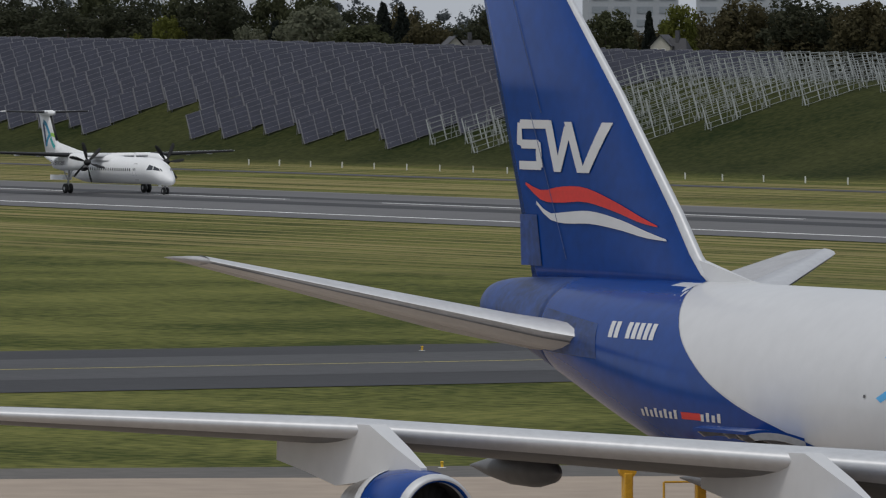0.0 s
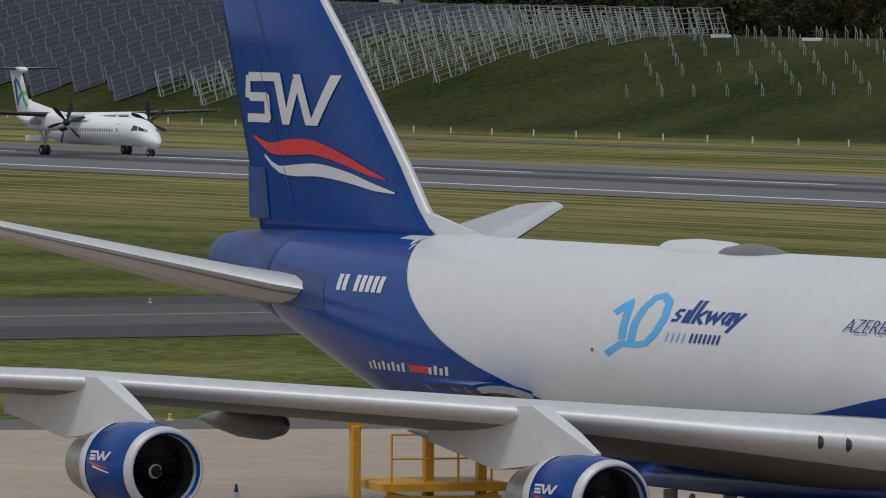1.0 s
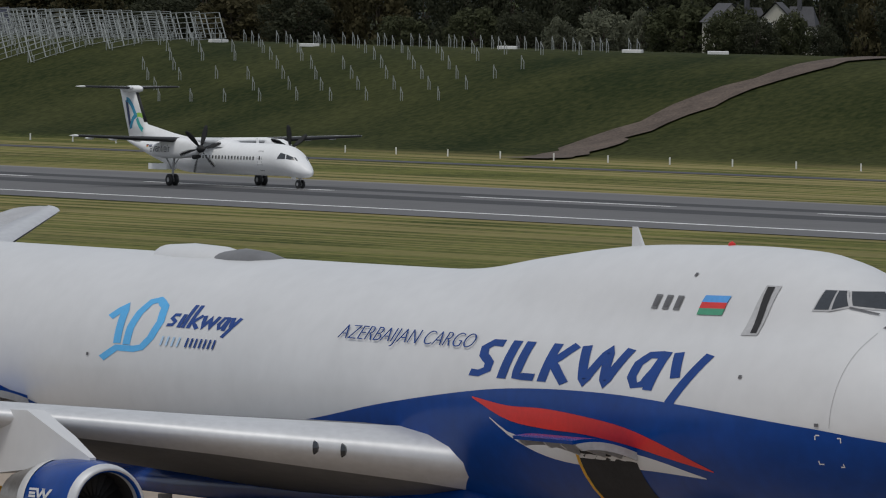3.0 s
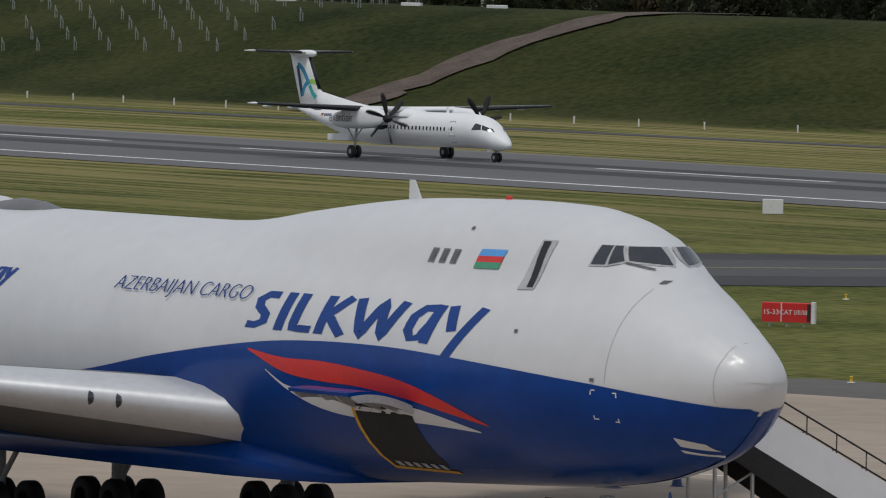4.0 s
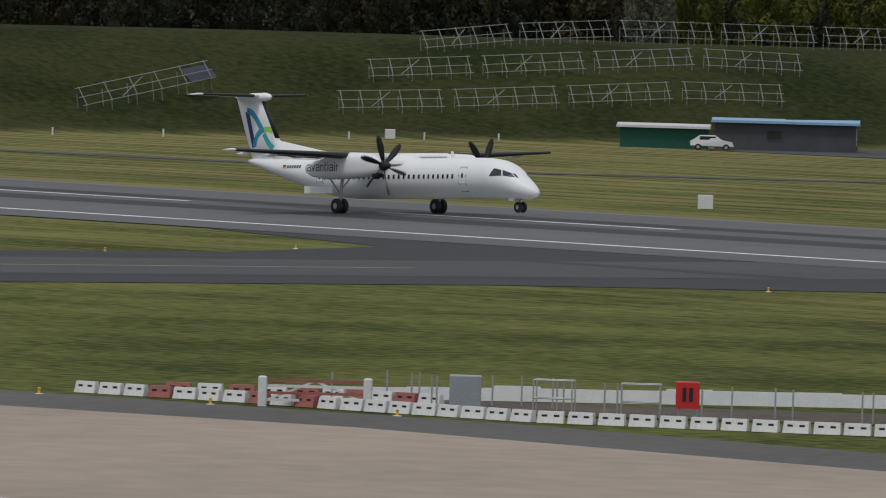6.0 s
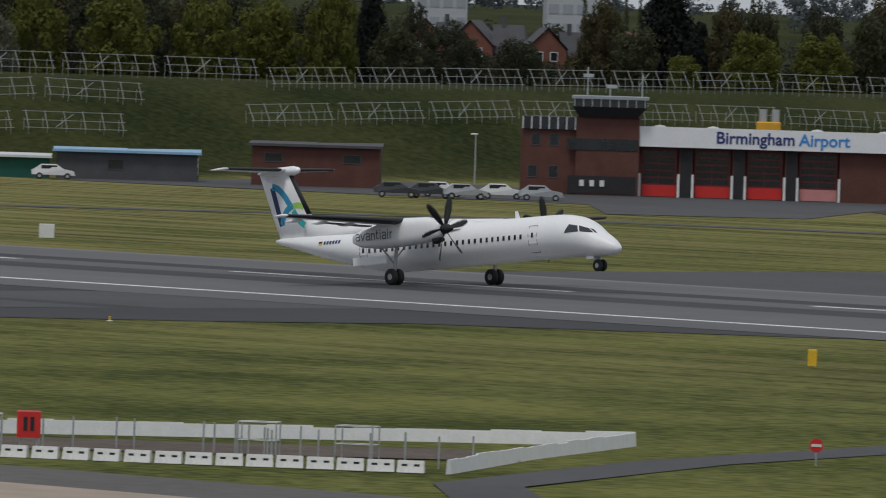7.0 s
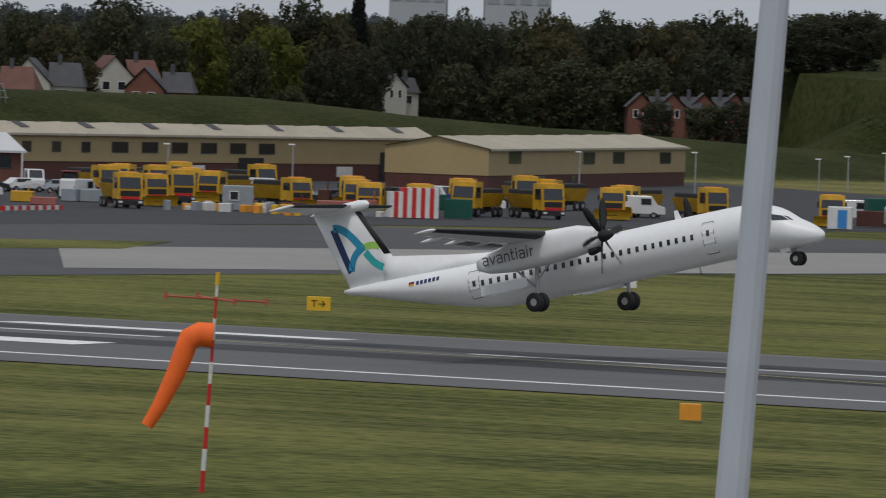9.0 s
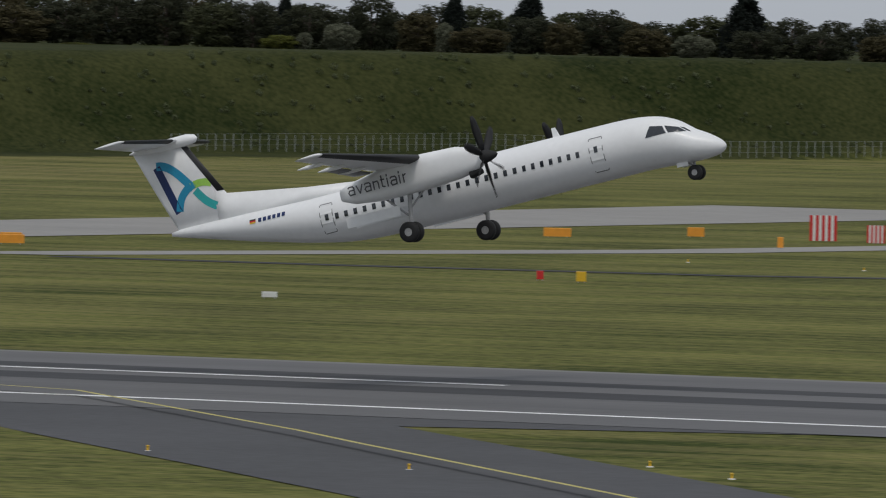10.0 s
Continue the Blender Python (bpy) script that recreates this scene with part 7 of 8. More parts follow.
def car(paint, label, van=False):
    ob = empty("van" if van else "car")
    prof = ([(-2.4, 0.5), (-2.4, 2.0), (-2.2, 2.2), (1.1, 2.2), (1.7, 1.35), (2.45, 1.1), (2.5, 0.45)] if van else [(-2.1, 0.45), (-2.15, 0.85), (-1.7, 1.1), (-1.2, 1.45), (0.3, 1.45), (0.95, 1.0), (1.95, 0.8), (2.1, 0.4)])
    rings = []
    for y, k in ((-0.85, 0.96), (-0.8, 1.0), (0.8, 1.0), (0.85, 0.96)):
        rings.append([Vector((x, y * (0.88 if z > 1.0 and not van else 1), 0.4 + (z - 0.4) * k)) for x, z in prof])
    b = Soup().loft(rings).make("body", paint, ob)
    for y in (-0.865, 0.865):
        yy = y * (0.91 if not van else 1)
        Soup().box(-1.2 if not van else 0.1, 0.35 if not van else 1.1, yy - 0.012, yy + 0.012, 1.02 if not van else 1.35, 1.36 if not van else 1.95).make("side_glass", WINDOW, ob)
    Soup().add([(0.99, -0.66, 1.02), (0.99, 0.66, 1.02), (0.4, 0.6, 1.42), (0.4, -0.6, 1.42)] if not van else [(1.73, -0.7, 1.36), (1.73, 0.7, 1.36), (1.17, 0.66, 2.12), (1.17, -0.66, 2.12)], [(0, 1, 2, 3)]).make("windscreen", WINDOW, ob)
    wheels(ob, (-1.35, 1.35), 1.55, 0.32)
    return tagged(ob, label, "van" if van else "car", "parked vehicles")


CARP = [mat("white_car_paint", (0.7, 0.7, 0.7), rough=0.3, scale=1, vary=0.04, coat=0.4), mat("silver_car_paint", (0.4, 0.41, 0.43), rough=0.3, metal=0.5, scale=1, coat=0.4), mat("dark_car_paint", (0.03, 0.033, 0.04), rough=0.3, scale=1, coat=0.4)]
CARS = [car(CARP[0], "white parked car in the yard"), car(CARP[1], "silver parked car in the yard"), car(CARP[2], "dark parked car in the yard"), car(CARP[0], "white parked van in the yard", True)]
used = set()
for x, y, k, a in ((-590, 589, 2, 0), (-588.5, 592, 2, 0), (-586, 594, 1, 5), (-583, 601, 1, 0), (-587.2, 600.1, 0, 0), (-592, 597, 0, 0), (-643, 608.5, 3, -80), (-644.5, 614.4, 3, -90), (-640, 592, 0, 0), (-560, 716, 3, -85), (-566, 712, 3, -85), (-540, 735, 0, 30), (-545, 728, 2, 10),
                   (-520, 700, 3, 20), (-527, 690, 0, 0), (-512, 706, 3, 60), (-450, 765, 0, 0), (-452, 770, 0, 10), (-455, 775, 1, 0), (-460, 765, 3, 0), (-470, 741, 3, 0), (-440, 742, 3, 10), (-486, 738, 3, -60)):
    m = face(x, y, None, a)
    if k in used:
        copy_thing(CARS[k], m)
    else:
        CARS[k].matrix_basis = m
        used.add(k)


def tanker(x, y, a):
    ob = empty("tank_trailer")
    Soup().lathe([(-1.9, 0.0), (-1.8, 0.6), (-1.5, 0.85), (1.5, 0.85), (1.8, 0.6), (1.9, 0.0)], 18, Matrix.Translation((0, 0, 1.55))).make("tank", ORANGE_BOX, ob, "round orange tank", smooth=True)
    Soup().box(-2.0, 2.4, -0.5, 0.5, 0.5, 0.75).make("frame", DARK, ob)
    Soup().box(1.9, 2.5, -0.9, 0.9, 0.6, 2.3).make("end_panel", YELLOW_BOX, ob)
    wheels(ob, (-0.5, 0.6), 1.7, 0.42)
    tagged(put(ob, x, y, a), "orange tank trailer parked in the yard", "trailer", "tank trailers")


tanker(-527, 688, 0)
tanker(-522, 696, 5)


def tractor(x, y):
    ob = empty("tractor")
    mr = mat("dark_red_tractor_paint", (0.16, 0.015, 0.02), rough=0.45, scale=1)
    Soup().bevel_box(0.2, 2.2, -0.45, 0.45, 0.9, 1.6, 0.12).make("bonnet", mr, ob)
    Soup().bevel_box(-1.2, 0.3, -0.75, 0.75, 1.5, 2.8, 0.15).make("cab", WINDOW, ob)
    Soup().bevel_box(-1.3, 0.4, -0.8, 0.8, 2.78, 2.92, 0.05).make("cab_roof", mr, ob)
    for xx, r in ((-0.8, 0.85), (1.6, 0.6)):
        wheels(ob, (xx,), 1.6, r)
    tagged(put(ob, x, y, random.uniform(-40, 40)), "dark red tractor parked in the yard", "tractor", "tractors")


for x, y in ((-514, 708), (-508, 714), (-534, 690)):
    tractor(x, y)
# containers, cabins and clutter along the yard edge
for nm, x, y, w, h, d, m, lb in (("site_cabin", -487, 697, 2.9, 2.4, 2.2, GREYBOX, "pale grey site cabin"), ("container", -466, 703, 2.6, 1.9, 1.8, DGREEN, "dark green steel container"), ("red_skip", -478, 700, 3.2, 1.3, 1.6, PLASTIC_RED, "dark red skip"),
                             ("portable_cabin", -440, 729, 2.3, 2.2, 2.0, OFFWHITE, "white portable cabin with a blue door"), ("container", -438, 740, 2.6, 2.4, 2.2, BRICK, "rust red container"), ("container", -452, 757, 3.4, 2.6, 2.4, DGREEN, "dark green container"), ("pallet_stack", -446, 745, 3.0, 1.6, 1.5, BRICK, "stack of brown pallets"),
                             ("white_tower_unit", -548, 706, 2.2, 2.6, 1.8, OFFWHITE, "white steel equipment unit"), ("white_box", -556, 704, 2.6, 1.7, 1.8, GREYBOX, "grey equipment box"), ("white_box", -570, 700, 3.4, 1.6, 1.8, GREYBOX, "grey equipment box"), ("blue_skip", -478, 722, 3.0, 2.0, 2.0, NAVYP, "dark blue skip")):
    ob = empty(nm)
    Soup().bevel_box(-w / 2, w / 2, -d / 2, d / 2, 0.12, h, 0.05).make("shell", m, ob)
    for k in range(int(w / 0.4)):
        xx = -w / 2 + 0.2 + 0.4 * k
        Soup().box(xx - 0.06, xx + 0.06, -d / 2 - 0.04, -d / 2, 0.25, h - 0.12).make("rib", m, ob)
    if "portable" in nm:
        Soup().box(-0.2, 0.7, -d / 2 - 0.06, -d / 2 - 0.03, 0.2, 1.9).make("door", SIGNBLUE, ob)
    if "site" in nm:
        window(ob, -0.8, -d / 2 - 0.05, 1.0, 0.9, 0.9)
    tagged(put(ob, x, y, random.uniform(-12, 12)), lb + " in the works yard", nm.replace("_", " "))
ob = empty("striped_container")
for k in range(11):
    Soup().box(-2.3 + 0.42 * k, -1.88 + 0.42 * k, -1, 1, 0.1, 2.9 - (0.4 if k < 3 else 0)).make("stripe", SIGN_RED if k % 2 else OFFWHITE, ob)
tagged(put(ob, -467.5, 697.5, 8), "red and white striped steel container", "container")
for i in range(46):
    x, y = -484 + random.uniform(-6, 14), 690 + random.uniform(-3, 10)
    ob = Soup().bevel_box(-0.5, 0.5, -0.4, 0.4, 0, random.uniform(0.4, 1.0), 0.06).make("crate", random.choice((YELLOW_BOX, ORANGE_BOX, OFFWHITE, GREYBOX, OFFWHITE)))
    ob.matrix_basis = face(x, y, None, random.uniform(0, 90)) @ Matrix.Diagonal((random.uniform(0.5, 1.3), 0.8, 1, 1))
    tagged(ob, "small crate of yard equipment on asphalt", "crate", "yard crates")
# a second row of parked vehicles, and stores, along the depot
for i in range(22):
    a, d = radians(-38.0 + 0.215 * i + random.uniform(-0.05, 0.05)), random.uniform(895, 940)
    copy_thing(CARS[(2, 3, 1, 2, 0, 2, 3)[i % 7]], face(d * math.sin(a), d * math.cos(a), None, random.uniform(-90, 90)))
for i in range(34):
    a, d = radians(-38.3 + 0.15 * i + random.uniform(-0.06, 0.06)), random.uniform(845, 905)
    w, h = random.uniform(0.8, 2.6), random.uniform(0.7, 2.0)
    ob = empty("yard_store")
    m = random.choice((DARK, GREYBOX, GALV, BRICK, DGREEN, SLATE, YELLOW, PLASTIC_RED))
    Soup().bevel_box(-w / 2, w / 2, -0.6, 0.6, 0.1, h, 0.06).make("body", m, ob)
    Soup().box(-w / 2, w / 2, -0.5, 0.5, 0.0, 0.1).make("skid", DARK, ob)
    Soup().rod((w * 0.3, -0.3, h - 0.05), (w * 0.3, -0.3, h + random.uniform(0.2, 1.0)), 0.08, 6).make("upright", m, ob)
    tagged(put(ob, d * math.sin(a), d * math.cos(a), random.uniform(-40, 40)), "dull steel bin of stores in the works yard", "bin", "yard stores")
# parked equipment in front of the shed
for i, (hd, d, w, h, m) in enumerate(((-40.85, 856, 2.2, 1.2, GALV), (-40.72, 850, 1.2, 1.0, OFFWHITE), (-40.6, 858, 0.8, 2.2, YELLOW_BOX), (-40.5, 852, 0.7, 2.0, ORANGE_BOX), (-40.4, 854, 1.2, 2.6, OFFWHITE), (-40.25, 850, 2.8, 1.5, GALV), (-40.05, 852, 1.7, 2.0, OFFWHITE), (-39.76, 846, 1.9, 2.3, OFFWHITE), (-39.55, 850, 2.6, 0.9, GREYBOX), (-39.4, 852, 1.5, 0.8, GALV), (-41.3, 850, 1.6, 0.8, GREYBOX))):
    ob = empty("equipment_unit")
    Soup().bevel_box(-w / 2, w / 2, -0.7, 0.7, 0.3, h, 0.08).make("body", m, ob)
    Soup().box(-w * 0.3, w * 0.3, -0.74, -0.7, h * 0.45, h * 0.85).make("hatch", WINDOW if i % 2 else DARK, ob)
    wheels(ob, (-w * 0.3, w * 0.3), 1.2, 0.3)
    tagged(put(ob, d * math.sin(radians(hd)), d * math.cos(radians(hd)), random.uniform(-15, 15)), "small wheeled unit of ground equipment by the shed", "equipment", "ground equipment")
# mobile steps beside the shed
ob = empty("mobile_steps")
s = Soup()
s.loft([[Vector((-3.6, -0.7, 0.4)), Vector((-3.6, 0.7, 0.4)), Vector((-3.6, 0.7, 0.8)), Vector((-3.6, -0.7, 0.8))], [Vector((2.0, -0.7, 2.2)), Vector((2.0, 0.7, 2.2)), Vector((2.0, 0.7, 2.9)), Vector((2.0, -0.7, 2.9))], [Vector((3.8, -0.7, 2.2)), Vector((3.8, 0.7, 2.2)), Vector((3.8, 0.7, 3.1)), Vector((3.8, -0.7, 3.1))]])
s.make("stair_body", OFFWHITE, ob)
for x in (0.5, 3.4):
    Soup().rod((x, 0, 0), (x, 0, 2.2), 0.12).make("leg", GALV, ob)
tagged(put(ob, -563, 706.5), "white mobile boarding steps parked by the shed", "steps")
# red and white rail along the yard
ob = empty("kerb_barrier")
pts = [(-528.7, 615.4), (-510, 619), (-483.5, 624.9), (-479.6, 650), (-482, 662)]
k = 0
for (ax, ay), (bx, by) in zip(pts, pts[1:]):
    L = math.hypot(bx - ax, by - ay)
    n = int(L / 0.85)
    for i in range(n):
        c = Vector((ax + (bx - ax) * (i + 0.5) / n, ay + (by - ay) * (i + 0.5) / n, 0.45))
        m = Matrix.Translation(c) @ Matrix.Rotation(math.atan2(by - ay, bx - ax), 4, "Z")
        Soup().box(-L / n / 2, L / n / 2, -0.12, 0.12, -0.2, 0.2, m).make("rail_piece", SIGN_RED if k % 2 else OFFWHITE, ob)
        if k % 3 == 0:
            Soup().box(-0.08, 0.08, -0.08, 0.08, -0.5, -0.18, m).make("foot", GALV, ob)
        k += 1
tagged(ob, "long red and white barrier rail along the yard", "barrier")


def lamp_post(x, y, h):
    ob = empty("lamp_post")
    Soup().rod((0, 0, -0.1), (0, 0, h), 0.09, 8, 0.06).make("column", GALV, ob)
    Soup().bevel_box(-0.5, 0.2, -0.15, 0.15, h, h + 0.14, 0.04).make("lamp_head", OFFWHITE, ob)
    tagged(put(ob, x, y), "slim grey lamp post in the yard", "lamp post", "lamp posts")


for x, y, h in ((-559, 921, 3.8), (-561, 931, 4.1), (-563.5, 944, 4.5), (-567, 958, 5.0), (-640, 650, 5), (-612, 640, 5), (-540, 760, 5), (-545, 790, 5), (-528, 820, 5), (-532, 850, 5), (-545, 700, 4.5), (-575, 735, 4.5)):
    lamp_post(x, y, h)
# chain-link fence at the foot of the green mound
ob = empty("perimeter_fence")
pts = [(-576, 1140), (-553, 1190), (-527, 1230), (-480, 1320)]
for (ax, ay), (bx, by) in zip(pts, pts[1:]):
    n = int(math.hypot(bx - ax, by - ay) / 1.6)
    for i in range(n):
        x, y = ax + (bx - ax) * i / n, ay + (by - ay) * i / n
        Soup().rod((x, y, gz(x, y) - 0.2), (x, y, gz(x, y) + 2.6), 0.05, 4).make("fence_post", GALV, ob)
    for z in (0.9, 1.7, 2.5):
        Soup().rod((ax, ay, gz(ax, ay) + z), (bx, by, gz(bx, by) + z), 0.015, 4).make("wire", GALV, ob)
tagged(ob, "grey wire perimeter fence on slim posts", "fence")


# ---- solar rows and bare frames on the bund ----
PANEL = mat("dark_solar_glass", (0.040, 0.042, 0.064), rough=0.4, scale=0.3, fine=6, vary=0.25, spec=0.5)
FRAMEM = mat("bare_aluminium_frame", (0.36, 0.38, 0.37), rough=0.6, metal=0.3, scale=2, vary=0.15)
RAILM = mat("dull_panel_rail", (0.20, 0.20, 0.22), rough=0.6, metal=0.3, scale=2, vary=0.15)


def solar_meshes(lean):
    """One table: 4 m long, two panels, tilted to +x; and its bare frame. It climbs along y by lean."""
    lay = Matrix.Translation((0, 0, 1.75)) @ Matrix.Rotation(radians(62), 4, "Y")
    climb = Matrix.Identity(4)
    climb[2][1] = lean
    lay = climb @ lay
    panels = [Soup().box(-1.72, 1.72, -2.0 + 2.0 * i + 0.08, 2.0 * i - 0.08, 0.0, 0.05, lay) for i in range(2)]
    f = Soup()
    for i in range(3):
        f.box(-1.75, 1.75, -2.0 + 2.0 * i - 0.05, -2.0 + 2.0 * i + 0.05, -0.08, 0.03, lay)
    for j in range(6):
        f.box(-1.72 + 0.688 * j - 0.02, -1.72 + 0.688 * j + 0.02, -2.0, 2.0, -0.06, 0.056, lay)
    for y in (-1.5, 1.5):
        k = y * lean
        f.rod((0.6, y, k - 0.6), (0.6, y, k + 0.85), 0.05, 4)
        f.rod((-0.8, y, k - 0.6), (-0.8, y, k + 2.9), 0.05, 4)
        f.rod((0.6, y, k + 0.2), (-0.8, y, k + 2.4), 0.035, 4)
    return panels, f


LEANS = (0.06, 0.18, 0.29)
TABLES, BARES = [], []
for lean in LEANS:
    P_, F_ = solar_meshes(lean)
    ob = empty("solar_table")
    F_.make("frame", RAILM, ob, "grey metal support frame")
    for pan in P_:
        pan.make("panel", PANEL, ob, "dark violet-grey glass panel")
    TABLES.append([tagged(ob, "dark tilted solar panel table on a grassy bund", "solar panel", "solar tables"), False])
    ob = empty("bare_frame")
    solar_meshes(lean)[1].make("frame", FRAMEM, ob)
    BARES.append([tagged(ob, "bare tilted metal solar frame without panels", "solar frame", "bare frames"), False])


def place(kind, x, y):
    dz = (gz(x, y + 2) - gz(x, y - 2)) / 4
    i = min(range(3), key=lambda k: abs(LEANS[k] - dz))
    slot = (TABLES if kind == "t" else BARES)[i]
    m = pose(x, y, gz(x, y))
    if slot[1]:
        copy_thing(slot[0], m)
    else:
        slot[0].matrix_basis, slot[1] = m, True


row = 0
x = -1190.0
while x < -914:
    low = lerp([(-1200.0, 513.0), (-1071.0, 515.0), (-1068.0, 523.5), (-1053.0, 523.5), (-1050.0, 516.0), (-950.0, 517.0), (-934.0, 522.0), (-924.0, 535.0), (-914.0, 546.0)], x)[0]
    clad = lerp([(-1004.0, 500.0), (-985.0, 523.0), (-966.0, 553.0), (-955.0, 570.0)], x)[0]
    y = 557.5 + (row % 3) * 0.9
    while y > low + 2:
        place("t" if y >= clad else "b", x, y)
        y -= 4.02
    x += 7.6
    row += 1
STUB = Soup().rod((0, 0, -0.3), (0, 0, 1.5), 0.05, 4).rod((0.45, 0, -0.3), (0.45, 0, 0.9), 0.04, 4).rod((0.0, 0, 1.4), (0.5, 0, 0.7), 0.03, 4).make("support_post", FRAMEM)
tagged(STUB, "bare metal support post on the bund", "post", "support posts")
first = True
x = -912.0
while x < -815:
    for k in range(9):
        y = 526 + 3.7 * k + random.uniform(-0.3, 0.3)
        if x < -884 and k < (-884 - x) / 5 or random.random() < 0.08:
            continue
        m = pose(x, y, gz(x, y), 0, 0, random.uniform(-8, 8))
        if first:
            STUB.matrix_basis, first = m, False
        else:
            copy_thing(STUB, m)
    x += 7.3
for x, y in ((-905, 552), (-880, 549), (-843, 552), (-812, 548), (-800, 551)):
    ob = Soup().bevel_box(-1.1, 1.1, -0.5, 0.5, 0, 0.35, 0.05).make("pallet_bundle", OFFWHITE)
    ob.matrix_basis = face(x, y, None, random.uniform(-30, 30))
    tagged(ob, "white wrapped bundle lying on the bund", "bundle", "bundles")


def rail_frame(L):
    """A bare lattice, L metres long, standing tilted along local x."""
    s = Soup()
    up = Matrix.Rotation(radians(-30), 4, "X")
    for z in (0.0, 0.9, 1.9):
        s.rod(up @ Vector((0, 0, z)) + Vector((0, 0, 0.7)), up @ Vector((L, 0, z)) + Vector((0, 0, 0.7)), 0.045, 4)
    n = 5
    for k in range(n + 1):
        a = L * (0.03 + 0.94 * k / n)
        s.rod(up @ Vector((a, 0, -0.1)) + Vector((0, 0, 0.7)), up @ Vector((a, 0, 2.0)) + Vector((0, 0, 0.7)), 0.04, 4)
        s.rod((a, 0.1, -0.5), (a, 0.1, 0.8), 0.03, 4)
        s.rod((a, 1.3, -0.5), (a, 1.3, 1.7), 0.03, 4)
    for a in (0.3,):
        s.rod(up @ Vector((L * a, 0, 0.1)) + Vector((0, 0, 0.7)), up @ Vector((L * (a + 0.2), 0, 1.7)) + Vector((0, 0, 0.7)), 0.04, 4)
    return s


RAIL = empty("lattice_frame")
rail_frame(11.2).make("lattice", FRAMEM, RAIL)
tagged(RAIL, "long bare metal lattice frame standing on the bund", "frame", "lattice frames")
first = True
rows = [[(-696.6, 604.1), (-695, 619.5), (-693, 634), (-687, 660)], [(-681, 660.9), (-678.9, 697), (-676.9, 733.3), (-670.2, 767.6), (-662.8, 804), (-657.1, 822.2), (-651, 861.7)], [(-653.4, 871.2), (-650.8, 882)],
        [(-691.8, 592.7), (-685.1, 611), (-675.8, 643.2)], [(-685, 583), (-677.8, 602.7), (-667.5, 632.4)], [(-669.5, 646.9), (-666.5, 682.6), (-663, 716.2), (-656.8, 752.1), (-651.5, 799.7), (-647, 829.5), (-645, 850)]]
for pts in rows:
    segs = [(Vector(a), Vector(b)) for a, b in zip(pts, pts[1:])]
    total = sum((b - a).length for a, b in segs)
    s = 0.0
    while s + 11 < total + 4:
        def at(q):
            for a, b in segs:
                if q <= (b - a).length or (a, b) == segs[-1]:
                    return a + (b - a).normalized() * q
                q -= (b - a).length
        a, b = at(s), at(s + 11.2)
        za, zb = gz(*a), gz(*b)
        m = Matrix.Translation((a.x, a.y, za)) @ Matrix.Rotation(math.atan2(b.y - a.y, b.x - a.x), 4, "Z") @ Matrix.Rotation(-math.atan2(zb - za, 11.2), 4, "Y")
        if first:
            RAIL.matrix_basis, first = m, False
        else:
            copy_thing(RAIL, m)
        s += 12.4
ob = empty("tilted_array", pose(-688.5, 553, gz(-688.5, 553), 0, -9, 97))
rail_frame(19).make("lattice", FRAMEM, ob)
Soup().box(15.5, 19.2, -0.05, 0.05, 0.0, 1.9, Matrix.Translation((0, 0, 0.7)) @ Matrix.Rotation(radians(-52), 4, "X")).make("panel", PANEL, ob, "dark panel on one end")
tagged(ob, "tilted bare frame with solar panels on one end", "frame")

# ---- trees, houses and towers behind ----
BARK = mat("grey_brown_bark", (0.09, 0.07, 0.055), rough=0.95, scale=3, vary=0.3)


def leaf_mat(name, a, b):
    m = mat(name, a, rough=0.8, spec=0.15, scale=0.35, fine=6, second=b)
    n, l = m.node_tree.nodes, m.node_tree.links
    b = n["Principled BSDF"]
    thin, blend = n.new("ShaderNodeBsdfTranslucent"), n.new("ShaderNodeMixShader")
    blend.inputs[0].default_value = 0.42
    l.new(b.inputs["Base Color"].links[0].from_socket, thin.inputs["Color"])
    l.new(b.outputs[0], blend.inputs[1])
    l.new(thin.outputs[0], blend.inputs[2])
    l.new(blend.outputs[0], n["Material Output"].inputs["Surface"])
    return m


LEAVES = {"spring": leaf_mat("spring_foliage", (0.085, 0.098, 0.020), (0.165, 0.172, 0.042)), "dull": leaf_mat("dull_foliage", (0.048, 0.056, 0.028), (0.094, 0.100, 0.052)), "brown": leaf_mat("bronze_foliage", (0.060, 0.055, 0.028), (0.105, 0.090, 0.046)),
          "dark": leaf_mat("dark_conifer_foliage", (0.012, 0.017, 0.014), (0.026, 0.032, 0.026)), "pale": leaf_mat("pale_blossom_foliage", (0.105, 0.115, 0.075), (0.20, 0.205, 0.145)), "wood": leaf_mat("woodland_foliage", (0.034, 0.039, 0.023), (0.070, 0.074, 0.046))}


def crown_leaves(rng, clumps, per, size):
    """Small leaf sprays laid over each clump, most of them facing outwards."""
    c = np.repeat(np.array(clumps), per, axis=0)
    n = len(c)
    d = rng.normal(size=(n, 3))
    d /= np.linalg.norm(d, axis=1)[:, None]
    p = c[:, :3] + d * (c[:, 3] * rng.uniform(0.55, 1.05, n))[:, None]
    out = d + rng.normal(size=(n, 3)) * 0.38
    u = np.cross(out, rng.normal(size=(n, 3)))
    u /= np.linalg.norm(u, axis=1)[:, None]
    w = np.cross(out, u)
    w /= np.linalg.norm(w, axis=1)[:, None]
    s = size * rng.uniform(0.6, 1.3, n)[:, None]
    vs = np.stack([p - u * s, p + w * s, p + u * s - w * s * 0.4], 1).reshape(-1, 3)
    return vs.tolist(), np.arange(3 * n).reshape(-1, 3).tolist()


